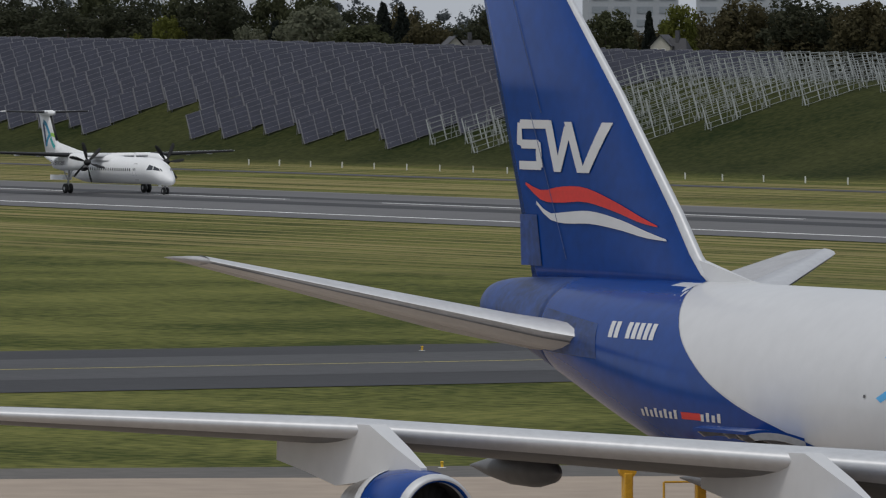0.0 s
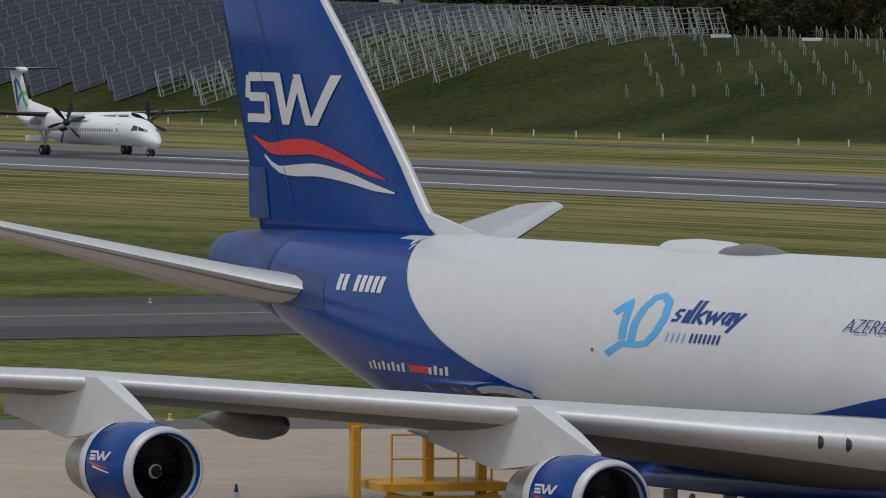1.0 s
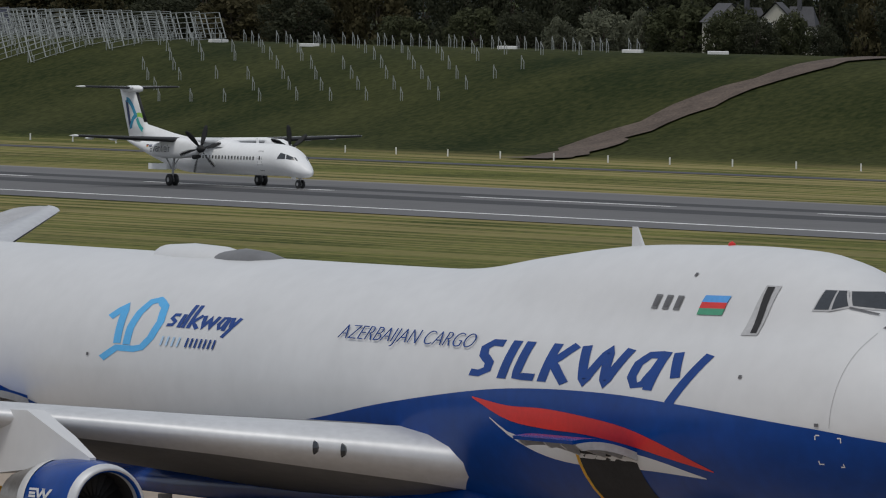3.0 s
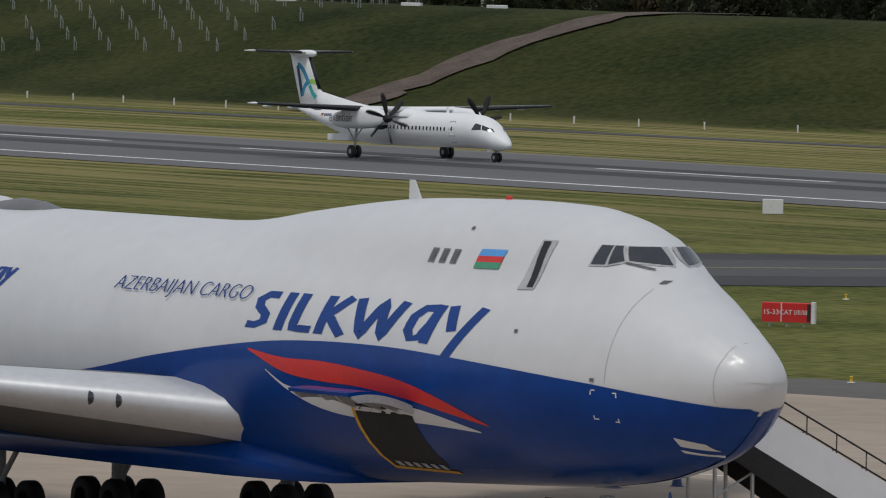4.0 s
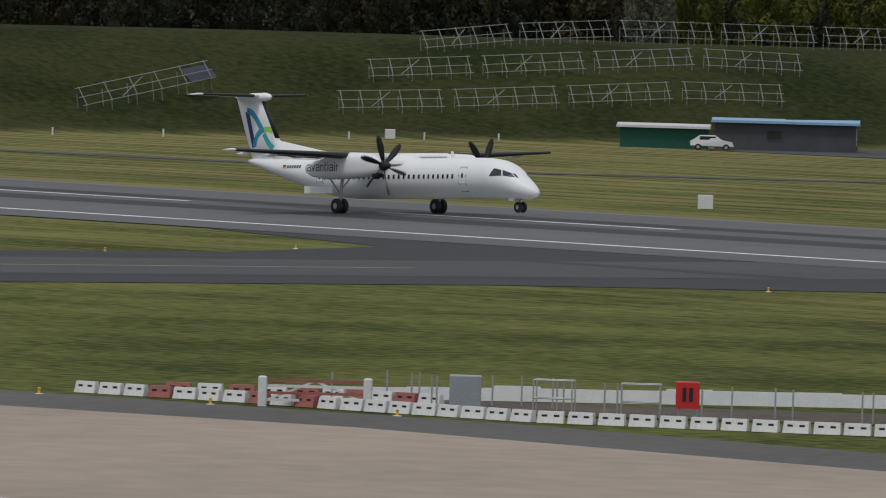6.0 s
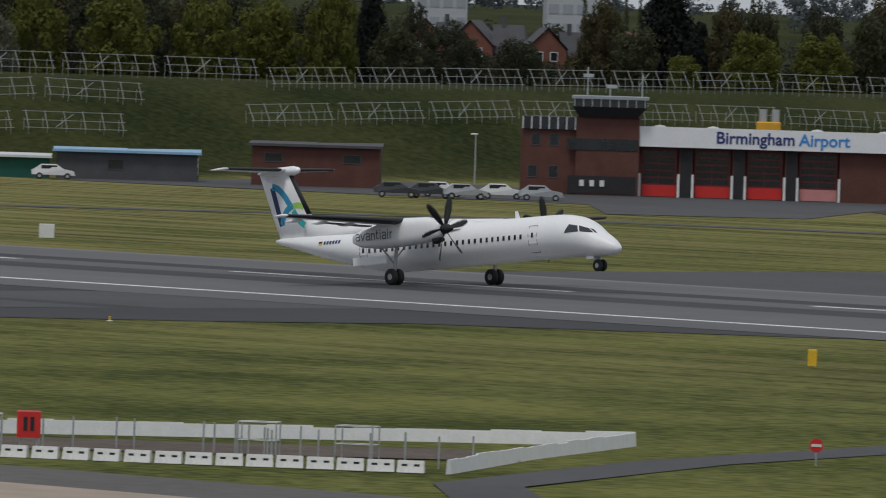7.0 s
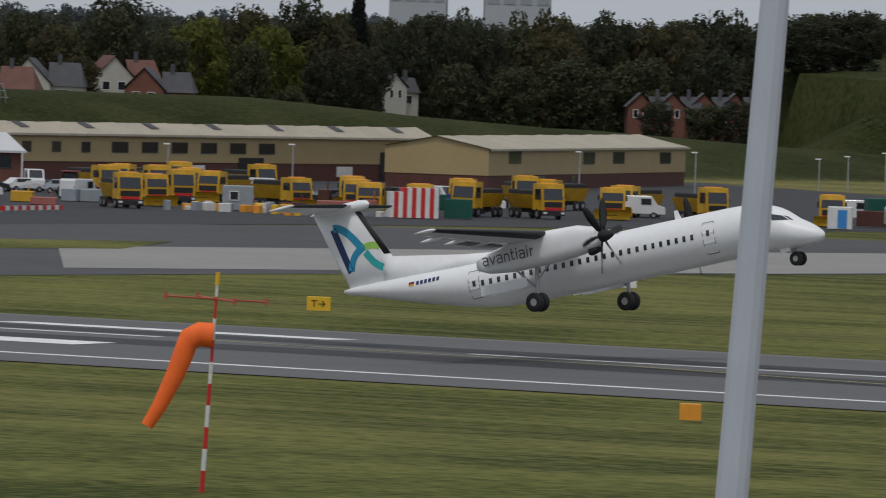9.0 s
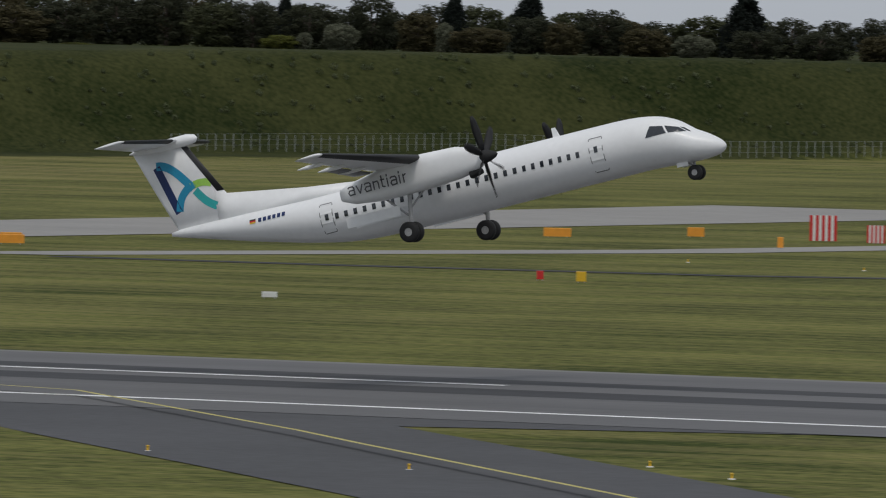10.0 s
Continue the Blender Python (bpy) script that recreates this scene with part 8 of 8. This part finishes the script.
def tree_proto(kind, seed, h, spread):
    """A tree of height h: tapered trunk, limbs, and a crown of loose leaf clumps."""
    rng = np.random.default_rng(seed)
    ob = empty("conifer_tree" if kind == "dark" else "broadleaf_tree")
    tr = Soup()
    tr.rod((0, 0, -1.0), (0, 0, h * 0.75), h * 0.022, 7, h * 0.008)
    clumps = []
    if kind == "dark":
        n = 26
        for k in range(n):
            z = h * (0.08 + 0.90 * k / n)
            r = spread * min(1.0, 1.25 * (1 - k / n) ** 0.7) + 0.15
            for q in range(5):
                a = rng.uniform(0, 6.28)
                clumps.append((r * 0.62 * math.cos(a), r * 0.62 * math.sin(a), z + rng.uniform(-0.3, 0.3), 0.3 + r * 0.42))
    elif kind == "poplar":
        for k in range(26):
            z = h * (0.10 + 0.86 * k / 26)
            r = spread * math.sin(math.pi * (0.12 + 0.86 * k / 26)) ** 0.7
            a = rng.uniform(0, 6.28)
            clumps.append((r * 0.4 * math.cos(a), r * 0.4 * math.sin(a), z, 0.25 + r * 0.6))
    else:
        for k in range(60):
            t = k / 60
            z = h * (0.06 + 0.84 * t) + rng.uniform(-0.5, 0.5)
            ring = spread * 0.84 * (math.sqrt(max(0.02, 1 - ((t - 0.6) / 0.42) ** 2)) if t > 0.6 else 0.62 + 0.38 * t / 0.6)
            a, q = k * 2.399 + rng.uniform(-0.3, 0.3), rng.uniform(0.25, 1.0) ** 0.5
            c = (math.cos(a) * ring * q, math.sin(a) * ring * q, z)
            clumps.append((*c, rng.uniform(0.20, 0.32) * spread))
            if k % 4 == 0:
                tr.rod((0, 0, z * 0.6), c, h * 0.009, 5, h * 0.003)
    tr.make("trunk", BARK, ob)
    vs, fs = crown_leaves(rng, clumps, 92 if kind not in ("dark", "poplar") else 56, 0.26 if kind != "poplar" else 0.16)
    key = {"poplar": "dull"}.get(kind, kind)
    piece("crown", vs, fs, LEAVES[key], ob)
    names = {"spring": "fresh yellow-green", "dull": "dull green", "brown": "bronze-brown", "dark": "very dark green", "pale": "pale blossoming", "wood": "dark woodland", "poplar": "slender dull green"}
    return tagged(ob, f"{names[kind]} {'conifer' if kind == 'dark' else 'tree'} behind the grassy bund", "tree", "trees behind the bund")


PROTO = {}
for i, (kind, h, sp, n) in enumerate((("spring", 10, 4, 3), ("dull", 10, 4, 3), ("brown", 10, 4, 3), ("dark", 12, 3.4, 2), ("pale", 10, 4, 2), ("wood", 12, 4.5, 4), ("poplar", 12, 1.2, 2))):
    PROTO[kind] = [[tree_proto(kind, 10 * i + k, h, sp), False, h, sp] for k in range(n)]
rt = random.Random(5)


def plant(kind, heading, dist, top, width):
    """A tree on the ground in that direction, its top at that level."""
    a = radians(heading)
    x, y = dist * math.sin(a), dist * math.cos(a)
    slot = rt.choice(PROTO[kind])
    z = gz(x, y)
    s = width / 2 / slot[3]
    m = pose(x, y, z - 0.3, 0, 0, rt.uniform(0, 360)) @ Matrix.Diagonal((s, s, (top - z + 0.3) / slot[2] / 0.97, 1))
    if slot[1]:
        copy_thing(slot[0], m).matrix_basis = m
    else:
        slot[0].matrix_basis = m
        slot[1] = True


# single trees: kind, heading, distance, level of the top, width
GROVES = [("wood", -64.82, 1406, 20.5, 15.9), ("wood", -64.49, 1388, 19.6, 13.1), ("wood", -64.14, 1378, 20.8, 13.0), ("spring", -63.85, 1356, 18.7, 6.4), ("spring", -64.06, 1354, 16.1, 3.8), ("wood", -63.60, 1358, 22.9, 12.8), ("pale", -63.34, 1330, 17.4, 6.3), ("pale", -62.92, 1328, 20.3, 13.3), ("dark", -63.17, 1351, 17.8, 4.7), ("dull", -62.63, 1304, 17.8, 10.6), ("dull", -62.43, 1286, 15.4, 6.5), ("dark", -62.49, 1337, 20.4, 4.2), ("dark", -62.37, 1331, 19.9, 4.2), ("brown", -62.20, 1288, 17.8, 8.9), ("dark", -61.91, 1303, 17.8, 3.3), ("wood", -61.80, 1284, 19.8, 8.1), ("dull", -61.05, 1258, 19.8, 8.7), ("spring", -60.62, 1246, 20.2, 7.0), ("dark", -60.80, 1271, 19.1, 2.8), ("brown", -60.19, 1236, 20.9, 11.6)]
GROVES += [("wood", -59.83, 1226, 21.3, 13.8), ("brown", -59.44, 1212, 20.9, 11.4)]
GROVES += [("brown", -59.86, 1226, 16.3, 11.5), ("wood", -59.43, 1212, 16.5, 12.2), ("wood", -58.97, 1198, 16.6, 12.0), ("brown", -58.54, 1186, 16.8, 11.9), ("wood", -58.11, 1172, 16.9, 11.8), ("dull", -57.46, 1148, 13.9, 8.6), ("dull", -56.99, 1142, 15.1, 8.6), ("wood", -56.70, 1128, 14.5, 7.8), ("pale", -56.45, 1116, 13.9, 4.5), ("pale", -56.17, 1110, 14.8, 8.7), ("pale", -55.93, 1104, 14.9, 4.5), ("dull", -55.66, 1100, 16.2, 11.7), ("dull", -55.32, 1090, 15.7, 7.5), ("wood", -55.05, 1070, 13.7, 4.7), ("wood", -54.78, 1060, 13.5, 5.3)]
GROVES += [("pale", -47.65, 1042, 16.5, 6.5), ("spring", -47.36, 1050, 18.6, 7.9), ("spring", -46.84, 1054, 18.6, 10.6), ("spring", -46.30, 1060, 18.9, 8.6), ("spring", -45.90, 1066, 18.5, 9.4), ("spring", -45.49, 1072, 19.7, 7.4), ("dark", -45.23, 1099, 20.7, 5.9), ("dull", -45.08, 1060, 16.0, 7.0), ("wood", -44.96, 1074, 18.0, 4.0), ("wood", -44.64, 1058, 14.6, 5.6), ("wood", -44.28, 1058, 14.1, 6.3), ("dull", -43.76, 1088, 18.1, 6.8)]
GROVES += [("wood", -44.77, 1050, 16.1, 7.2), ("wood", -44.31, 1044, 14.4, 6.5), ("dark", -43.36, 1127, 23.2, 9.2), ("dark", -43.15, 1097, 16.7, 5.2), ("brown", -43.77, 1078, 19.0, 6.4), ("spring", -43.24, 1048, 13.1, 4.9), ("brown", -42.97, 1090, 19.5, 6.5), ("dull", -42.77, 1094, 19.6, 5.8), ("spring", -42.81, 1073, 16.0, 7.7), ("spring", -42.37, 1078, 16.1, 7.8), ("wood", -42.37, 1096, 19.2, 6.2), ("dull", -42.06, 1096, 18.3, 6.2), ("brown", -41.83, 1127, 23.3, 11.7), ("spring", -41.69, 1087, 16.0, 5.8), ("spring", -41.46, 1076, 13.6, 5.4), ("spring", -41.34, 1110, 19.1, 9.0), ("brown", -41.24, 1113, 19.4, 7.7), ("brown", -41.00, 1113, 18.8, 7.3), ("dark", -41.43, 1155, 23.2, 4.3), ("dark", -40.81, 1169, 24.7, 12.5)]
GROVES += [("dark", -41.23, 1147, 21.0, 3.6), ("dark", -40.20, 1181, 25.5, 10.0), ("wood", -40.19, 1128, 19.4, 11.0), ("dull", -40.63, 1108, 17.1, 5.9), ("wood", -39.87, 1137, 20.2, 8.9), ("dull", -39.61, 1130, 18.4, 8.5), ("poplar", -39.92, 1400, 24.6, 1.9), ("poplar", -39.85, 1400, 24.5, 1.8), ("poplar", -39.76, 1400, 25.4, 2.1), ("poplar", -39.66, 1400, 25.5, 2.1), ("poplar", -39.59, 1400, 24.4, 1.8), ("poplar", -43.89, 1400, 22.8, 1.4), ("poplar", -43.78, 1400, 22.9, 1.3), ("poplar", -43.62, 1400, 22.4, 1.2), ("poplar", -43.53, 1400, 22.9, 1.2), ("dull", -43.56, 1064, 16.1, 6.7)]
GROVES += [("pale", -38.90, 1174, 18.7, 14.0), ("pale", -38.16, 1170, 16.4, 9.9), ("dull", -39.13, 1176, 20.1, 6.6), ("wood", -38.34, 1188, 19.9, 11.2), ("poplar", -37.96, 1400, 20.4, 3.9), ("poplar", -37.81, 1400, 20.0, 3.9), ("wood", -37.62, 1202, 20.9, 6.0), ("wood", -37.19, 1212, 21.6, 6.5), ("dull", -37.04, 1212, 21.0, 5.7), ("wood", -36.87, 1218, 21.5, 5.7), ("brown", -37.50, 1188, 17.6, 9.7), ("wood", -37.01, 1190, 17.0, 8.6), ("dull", -36.60, 1202, 17.9, 8.3), ("dull", -36.35, 1212, 18.9, 7.2), ("brown", -36.12, 1204, 16.7, 9.1), ("wood", -35.75, 1236, 21.8, 10.1), ("dull", -35.78, 1223, 19.2, 9.6), ("brown", -35.98, 1188, 13.1, 6.7), ("spring", -35.23, 1228, 18.6, 10.4), ("dull", -35.40, 1212, 16.2, 6.8)]
GROVES += [("spring", -34.76, 1232, 17.8, 10.0), ("dull", -34.89, 1216, 15.4, 6.9), ("dark", -34.21, 1293, 23.1, 4.9), ("wood", -34.56, 1256, 21.9, 10.2), ("wood", -33.94, 1254, 19.2, 9.4), ("wood", -33.69, 1264, 20.2, 9.5), ("wood", -34.39, 1224, 15.0, 8.4), ("dull", -34.65, 1202, 9.6, 5.7), ("wood", -34.14, 1230, 15.2, 7.3)]
GROVES += [("brown", -34.43, 1256, 19.3, 11.8), ("dull", -34.60, 1204, 9.3, 4.5), ("wood", -34.16, 1242, 15.6, 7.8), ("dull", -33.79, 1274, 20.6, 9.6), ("wood", -34.04, 1251, 17.1, 6.3), ("dull", -33.58, 1242, 13.7, 8.6), ("wood", -33.42, 1272, 19.3, 9.6), ("dull", -33.22, 1244, 13.1, 8.6), ("brown", -32.98, 1274, 18.0, 12.0), ("dull", -32.82, 1256, 14.2, 11.8), ("wood", -32.60, 1294, 20.7, 12.2), ("brown", -32.27, 1295, 20.0, 13.0), ("dull", -32.43, 1266, 14.8, 11.1), ("wood", -31.97, 1284, 16.7, 12.1), ("wood", -31.89, 1310, 22.1, 13.1), ("wood", -31.38, 1316, 21.7, 13.2), ("wood", -31.06, 1322, 22.8, 10.8)]
GROVES += [("wood", -29.50, 1440, 22.2, 12.6), ("wood", -29.11, 1440, 23.4, 13.5), ("dull", -28.75, 1436, 21.8, 11.3), ("wood", -28.39, 1438, 22.5, 12.6), ("brown", -27.84, 1430, 21.0, 15.7), ("spring", -28.22, 1410, 16.3, 5.7), ("spring", -27.42, 1404, 15.5, 5.7), ("dull", -28.13, 1432, 21.3, 10.8), ("wood", -27.49, 1434, 22.2, 11.2), ("wood", -27.17, 1440, 23.8, 11.3), ("wood", -26.85, 1440, 24.0, 11.3), ("dull", -26.55, 1432, 22.4, 10.3), ("wood", -26.30, 1432, 22.5, 9.9), ("dark", -26.10, 1465, 25.1, 3.2), ("wood", -25.94, 1430, 22.3, 11.2), ("spring", -26.13, 1408, 17.3, 6.6), ("pale", -25.97, 1410, 17.8, 3.1), ("pale", -25.75, 1416, 19.3, 7.1), ("wood", -25.55, 1436, 23.9, 9.9), ("brown", -25.25, 1424, 21.4, 8.5)]
GROVES += [("pale", -25.08, 1416, 19.7, 3.6), ("dark", -25.02, 1461, 24.4, 5.0), ("brown", -24.85, 1412, 19.0, 11.1), ("dark", -24.55, 1465, 25.7, 6.9), ("wood", -24.53, 1420, 21.0, 9.3), ("brown", -24.33, 1416, 20.2, 7.5), ("wood", -24.09, 1424, 22.2, 9.8)]
GROVES += [("dull", -55.42, 1052, 14.6, 5.5), ("wood", -55.2, 1050, 14.2, 6.0), ("dull", -54.98, 1054, 14.8, 5.5), ("wood", -32.3, 1240, 9.2, 6.0), ("dull", -32.0, 1240, 8.8, 7.0), ("wood", -31.8, 1238, 9.6, 6.0)]
GROVES += [("dark", -23.17, 1465, 25.0, 8.5), ("brown", -23.8, 1420, 19.5, 10.0), ("pale", -23.5, 1416, 18.6, 7.0), ("wood", -23.1, 1424, 19.5, 10.0), ("wood", -22.7, 1430, 19.5, 10.0), ("brown", -22.3, 1424, 19.2, 10.0)]
for tree in GROVES:
    plant(*tree)
# woodland between and behind them
h = -66.0
while h < -21.8:
    a = radians(h)
    r = np.arange(700, 1700, 4.0)
    d = beyond(TOE, r * math.sin(a), r * math.cos(a))[0]
    base = min(float(r[int(np.argmax(d > 75))]) if (d > 75).any() else 1290.0, 1400.0) if h < -31.5 else 1400.0
    rise = lerp([(-66.0, 0.0055), (-63.4, 0.0045), (-62.6, 0.003), (-61.8, 0.001), (-60.5, 0.001), (-59.5, 0.003), (-47.2, 0.003), (-45.4, 0.001), (-44.9, -0.004), (-42.9, -0.004), (-42.4, -0.0025), (-41.0, -0.001), (-38.0, 0.0), (-36.0, 0.001), (-34.3, 0.0028), (-32.0, 0.003), (-31.0, 0.0050), (-26.6, 0.0052), (-25.6, 0.0040), (-20.0, 0.0030)], h)[0]
    dist = base + rt.uniform(95, 150)
    plant(rt.choice(("wood", "wood", "dull", "brown")) if h < -58 or h > -49 else rt.choice(("wood", "wood", "brown")), h, dist, 17 + dist * (rise + rt.uniform(-0.0012, 0.0004)), rt.uniform(8.5, 12.5))
    h += 0.28

# far woods: one belt of small clumps, haze tinted into their leaf colour
rng = np.random.default_rng(3)
cl = []
for k in range(1900):
    a = radians(rng.uniform(-68, -20))
    r = rng.uniform(2400, 4300)
    x, y = r * math.sin(a), r * math.cos(a)
    swell = 16 * math.exp(-((math.degrees(a) + 63.5) / 2.2) ** 2) + 13 * math.exp(-((math.degrees(a) + 42.3) / 0.3) ** 2)
    cl.append((x, y, gz(x, y) + rng.uniform(-2, 3.5) + swell * (r - 2400) / 1900, rng.uniform(2, 4.5)))
vs, fs = crown_leaves(rng, cl, 90, 0.8)
HAZE = leaf_mat("haze_tinted_foliage", (0.085, 0.100, 0.105), (0.125, 0.140, 0.148))
tagged(piece("far_woods", vs, fs, HAZE), "distant woodland on the horizon with haze in its leaf colour", "woodland", kind="stuff")

# middle belt of woods behind the first trees, leaf colour paled for light haze
cl = []
for k in range(1500):
    hd = rng.uniform(-67, -23)
    r = rng.uniform(1520, 2250)
    x, y = r * math.sin(radians(hd)), r * math.cos(radians(hd))
    top = 17 + r * lerp([(-67.0, 0.002), (-62.0, 0.001), (-55.0, -0.001), (-48.0, 0.0), (-44.5, 0.0002), (-42.0, -0.0002), (-38.0, 0.0), (-34.0, 0.0012), (-31.0, 0.0028), (-27.0, 0.003), (-25.0, 0.0018), (-23.0, 0.001)], hd)[0]
    cl.append((x, y, rng.uniform(gz(x, y), max(top - 2.0, gz(x, y) + 1.0)), rng.uniform(1.8, 3.4)))
vs, fs = crown_leaves(rng, cl, 110, 0.5)
MIDHAZE = leaf_mat("haze_tinted_woodland", (0.050, 0.058, 0.042), (0.090, 0.094, 0.066))
tagged(piece("middle_woods", vs, fs, MIDHAZE), "dull green woodland tinted with light haze behind the trees", "woodland", kind="stuff")
# rough tufts and scrub on the green mound
cl = []
for k in range(420):
    i = int(rng.integers(1, 5))
    a, b = Vector(MOUND[i][:2]), Vector(MOUND[i + 1][:2])
    d = (b - a).normalized()
    c = a.lerp(b, float(rng.random())) + Vector((-d.y, d.x)) * float(rng.uniform(2, 24))
    cl.append((c.x, c.y, gz(c.x, c.y) + 0.1, rng.uniform(0.25, 0.75)))
vs, fs = crown_leaves(rng, cl, 46, 0.2)
SCRUB = leaf_mat("mound_scrub", (0.075, 0.095, 0.040), (0.15, 0.165, 0.095))
tagged(piece("scrub", vs, fs, SCRUB), "pale tufts and low scrub on the green mound", "scrub", kind="stuff")


def house(hd, dist, w, top, roof_m, wall_m, turn, label):
    a = radians(hd)
    x, y = dist * math.sin(a), dist * math.cos(a)
    ob = empty("house", face(x, y, gz(x, y), turn))
    rh = top - gz(x, y)
    h = rh - w * 0.56
    d = w * 1.1
    Soup().box(-w / 2, w / 2, 0, d, -1, h).make("wall", wall_m, ob)
    r = Soup()
    r.add([(-w / 2 - 0.3, -0.3, h), (0, -0.3, rh), (0, d + 0.3, rh), (-w / 2 - 0.3, d + 0.3, h), (w / 2 + 0.3, -0.3, h), (w / 2 + 0.3, d + 0.3, h)], [(0, 1, 2, 3), (1, 4, 5, 2)])
    roof = r.make("roof", roof_m, ob)
    Soup().add([(-w / 2, 0, h), (w / 2, 0, h), (0, 0, rh - 0.15)], [(0, 1, 2)]).make("gable", wall_m, ob)
    Soup().add([(-w / 2, d, h), (0, d, rh - 0.15), (w / 2, d, h)], [(0, 1, 2)]).make("gable", wall_m, ob)
    # side wing with its own roof
    Soup().box(w / 2, w / 2 + w * 0.7, 1, d - 0.5, -1, h * 0.9).make("wall", wall_m, ob)
    Soup().add([(w / 2 - 0.3, 0.7, h * 0.9), (w / 2 + w * 0.75, 0.7, h * 0.9), (w / 2 + w * 0.6, d / 2, rh - 0.5), (w / 2 - 0.6, d / 2, rh - 0.5), (w / 2 + w * 0.75, d, h * 0.9), (w / 2 - 0.3, d, h * 0.9)], [(0, 1, 2, 3), (3, 2, 4, 5), (1, 4, 2)]).make("roof", roof_m, ob)
    Soup().box(w * 0.6, w * 0.6 + 0.5, d / 2 - 0.3, d / 2 + 0.2, h, rh + 0.55).make("chimney", SLATE, roof)
    for q in (-w * 0.3, w * 0.08):
        window(ob, q, 0.0, h - 1.5, w * 0.2, 1.2)
    window(ob, w * 0.62, 1.0, h * 0.9 - 1.6, w * 0.3, 1.2)
    return tagged(ob, label, "house", "houses behind the bund")


house(-62.03, 1240, 3.6, 15.9, SLATE, RENDERW, 12, "cream gabled house with a dark slate roof")
house(-60.73, 1200, 2.8, 16.2, SLATE, RENDERW, -20, "small cream gabled house among trees")
house(-55.36, 1090, 4.2, 15.9, SLATE, RENDERW, 20, "cream gabled house with a grey roof")
house(-55.08, 1085, 3.8, 16.1, SLATE, RENDERW, -10, "cream gabled house with a dark roof")
house(-44.12, 1150, 5.0, 15.8, SLATE, REDBRICK, 10, "red brick house with a slate roof")
house(-44.61, 1160, 5.8, 16.5, SLATE, REDBRICK, -12, "red brick house with a slate roof")
house(-44.90, 1165, 5.2, 16.6, SLATE, REDBRICK, 10, "red brick house with a slate roof")
house(-43.62, 1150, 4.5, 15.6, REDROOF, REDBRICK, -25, "red brick house with brown tiles")
house(-37.53, 1170, 9.2, 12.9, SLATE, RENDERW, 8, "pale bungalow with a grey gabled roof")
house(-36.95, 1178, 6.4, 11.9, SLATE, RENDERW, -12, "pale bungalow with a grey roof")
house(-36.62, 1165, 6.0, 12.0, REDROOF, RENDERW, -12, "pale bungalow with a red-brown roof")
house(-36.30, 1182, 5.9, 12.6, SLATE, RENDERW, -8, "pale bungalow with a dark roof")
house(-35.75, 1200, 5.6, 13.2, REDROOF, RENDERW, 14, "white gabled house with a long red-brown roof")
house(-35.56, 1185, 5.2, 11.8, SLATE, REDBRICK, -8, "brick house with a dark roof")
house(-33.96, 1240, 3.4, 11.8, SLATE, RENDERW, 28, "white gabled house among trees")
for k in range(4):
    house(-32.4 + 0.2 * k, 1250 + 2 * k, 3.6, 10.2 + 0.1 * k, SLATE, REDBRICK, 6, "terraced brick house with white windows among trees")


def tower_block(hd, dist, w, h, floors):
    a = radians(hd)
    x, y = dist * math.sin(a), dist * math.cos(a)
    ob = empty("tower_block", face(x, y, gz(x, y), rt.uniform(-10, 10)))
    Soup().box(-w / 2, w / 2, 0, w * 0.8, -2, h).make("wall", FLATS, ob)
    Soup().box(-w * 0.2, w * 0.2, 2, w * 0.5, h, h + 2.5).make("roof_plant", FLATS, ob)
    for f in range(floors):
        z = h - (h * 0.75) * (f + 1) / floors
        for q in range(4):
            xx = -w / 2 + w * (q + 0.14) / 4
            Soup().box(xx, xx + w * 0.18, -0.12, 0.0, z, z + h * 0.75 / floors * 0.5).make("window", GREYBOX, ob)
    tagged(ob, "pale high-rise block of flats far off", "tower block", "tower blocks")


for hd, w, h in ((-44.8, 11, 50), (-43.95, 12, 48), (-41.9, 6, 21), (-41.35, 8, 25), (-40.3, 10, 34), (-37.15, 13, 27), (-33.84, 12, 32), (-33.2, 14, 32), (-60.9, 19, 33), (-60.2, 20, 33)):
    tower_block(hd, 1900, w, h, 9)


FLIGHT = [  # seconds, x, wheel height, nose-up degrees
    (0.00, -822.38, 0.275, 0.2),
    (0.50, -795.20, 0.275, 0.2),
    (1.00, -767.20, 0.275, 0.2),
    (1.75, -724.00, 0.275, 0.2),
    (2.50, -679.90, 0.275, 0.2),
    (3.20, -638.50, 0.275, 0.3),
    (3.80, -601.50, 0.275, 0.4),
    (4.50, -557.90, 0.275, 0.5),
    (5.00, -526.40, 0.275, 0.6),
    (5.50, -493.80, 0.275, 0.9),
    (5.70, -480.70, 0.275, 1.4),
    (6.20, -447.50, 0.275, 3.0),
    (6.80, -406.80, 0.275, 4.9),
    (7.00, -393.00, 0.275, 6.0),
    (7.50, -358.70, 0.300, 8.3),
    (8.00, -324.10, 0.720, 10.0),
    (8.50, -289.60, 1.540, 11.5),
    (9.00, -254.90, 2.900, 12.6),
    (9.50, -219.90, 4.820, 13.4),
    (10.00, -185.10, 7.240, 14.3),
]


def motions():
    walk(PLANE, [(t, pose(x, RWY, z, 0, -p, 0)) for t, x, z, p in FLIGHT])
    for hub, side in PROPS:
        walk(hub, [(k / 30, Matrix.Translation((4.6, side * 4.42, 3.17)) @ Matrix.Rotation(radians(20 + 77 * k + 11 * side), 4, "X")) for k in range(301)])


motions()
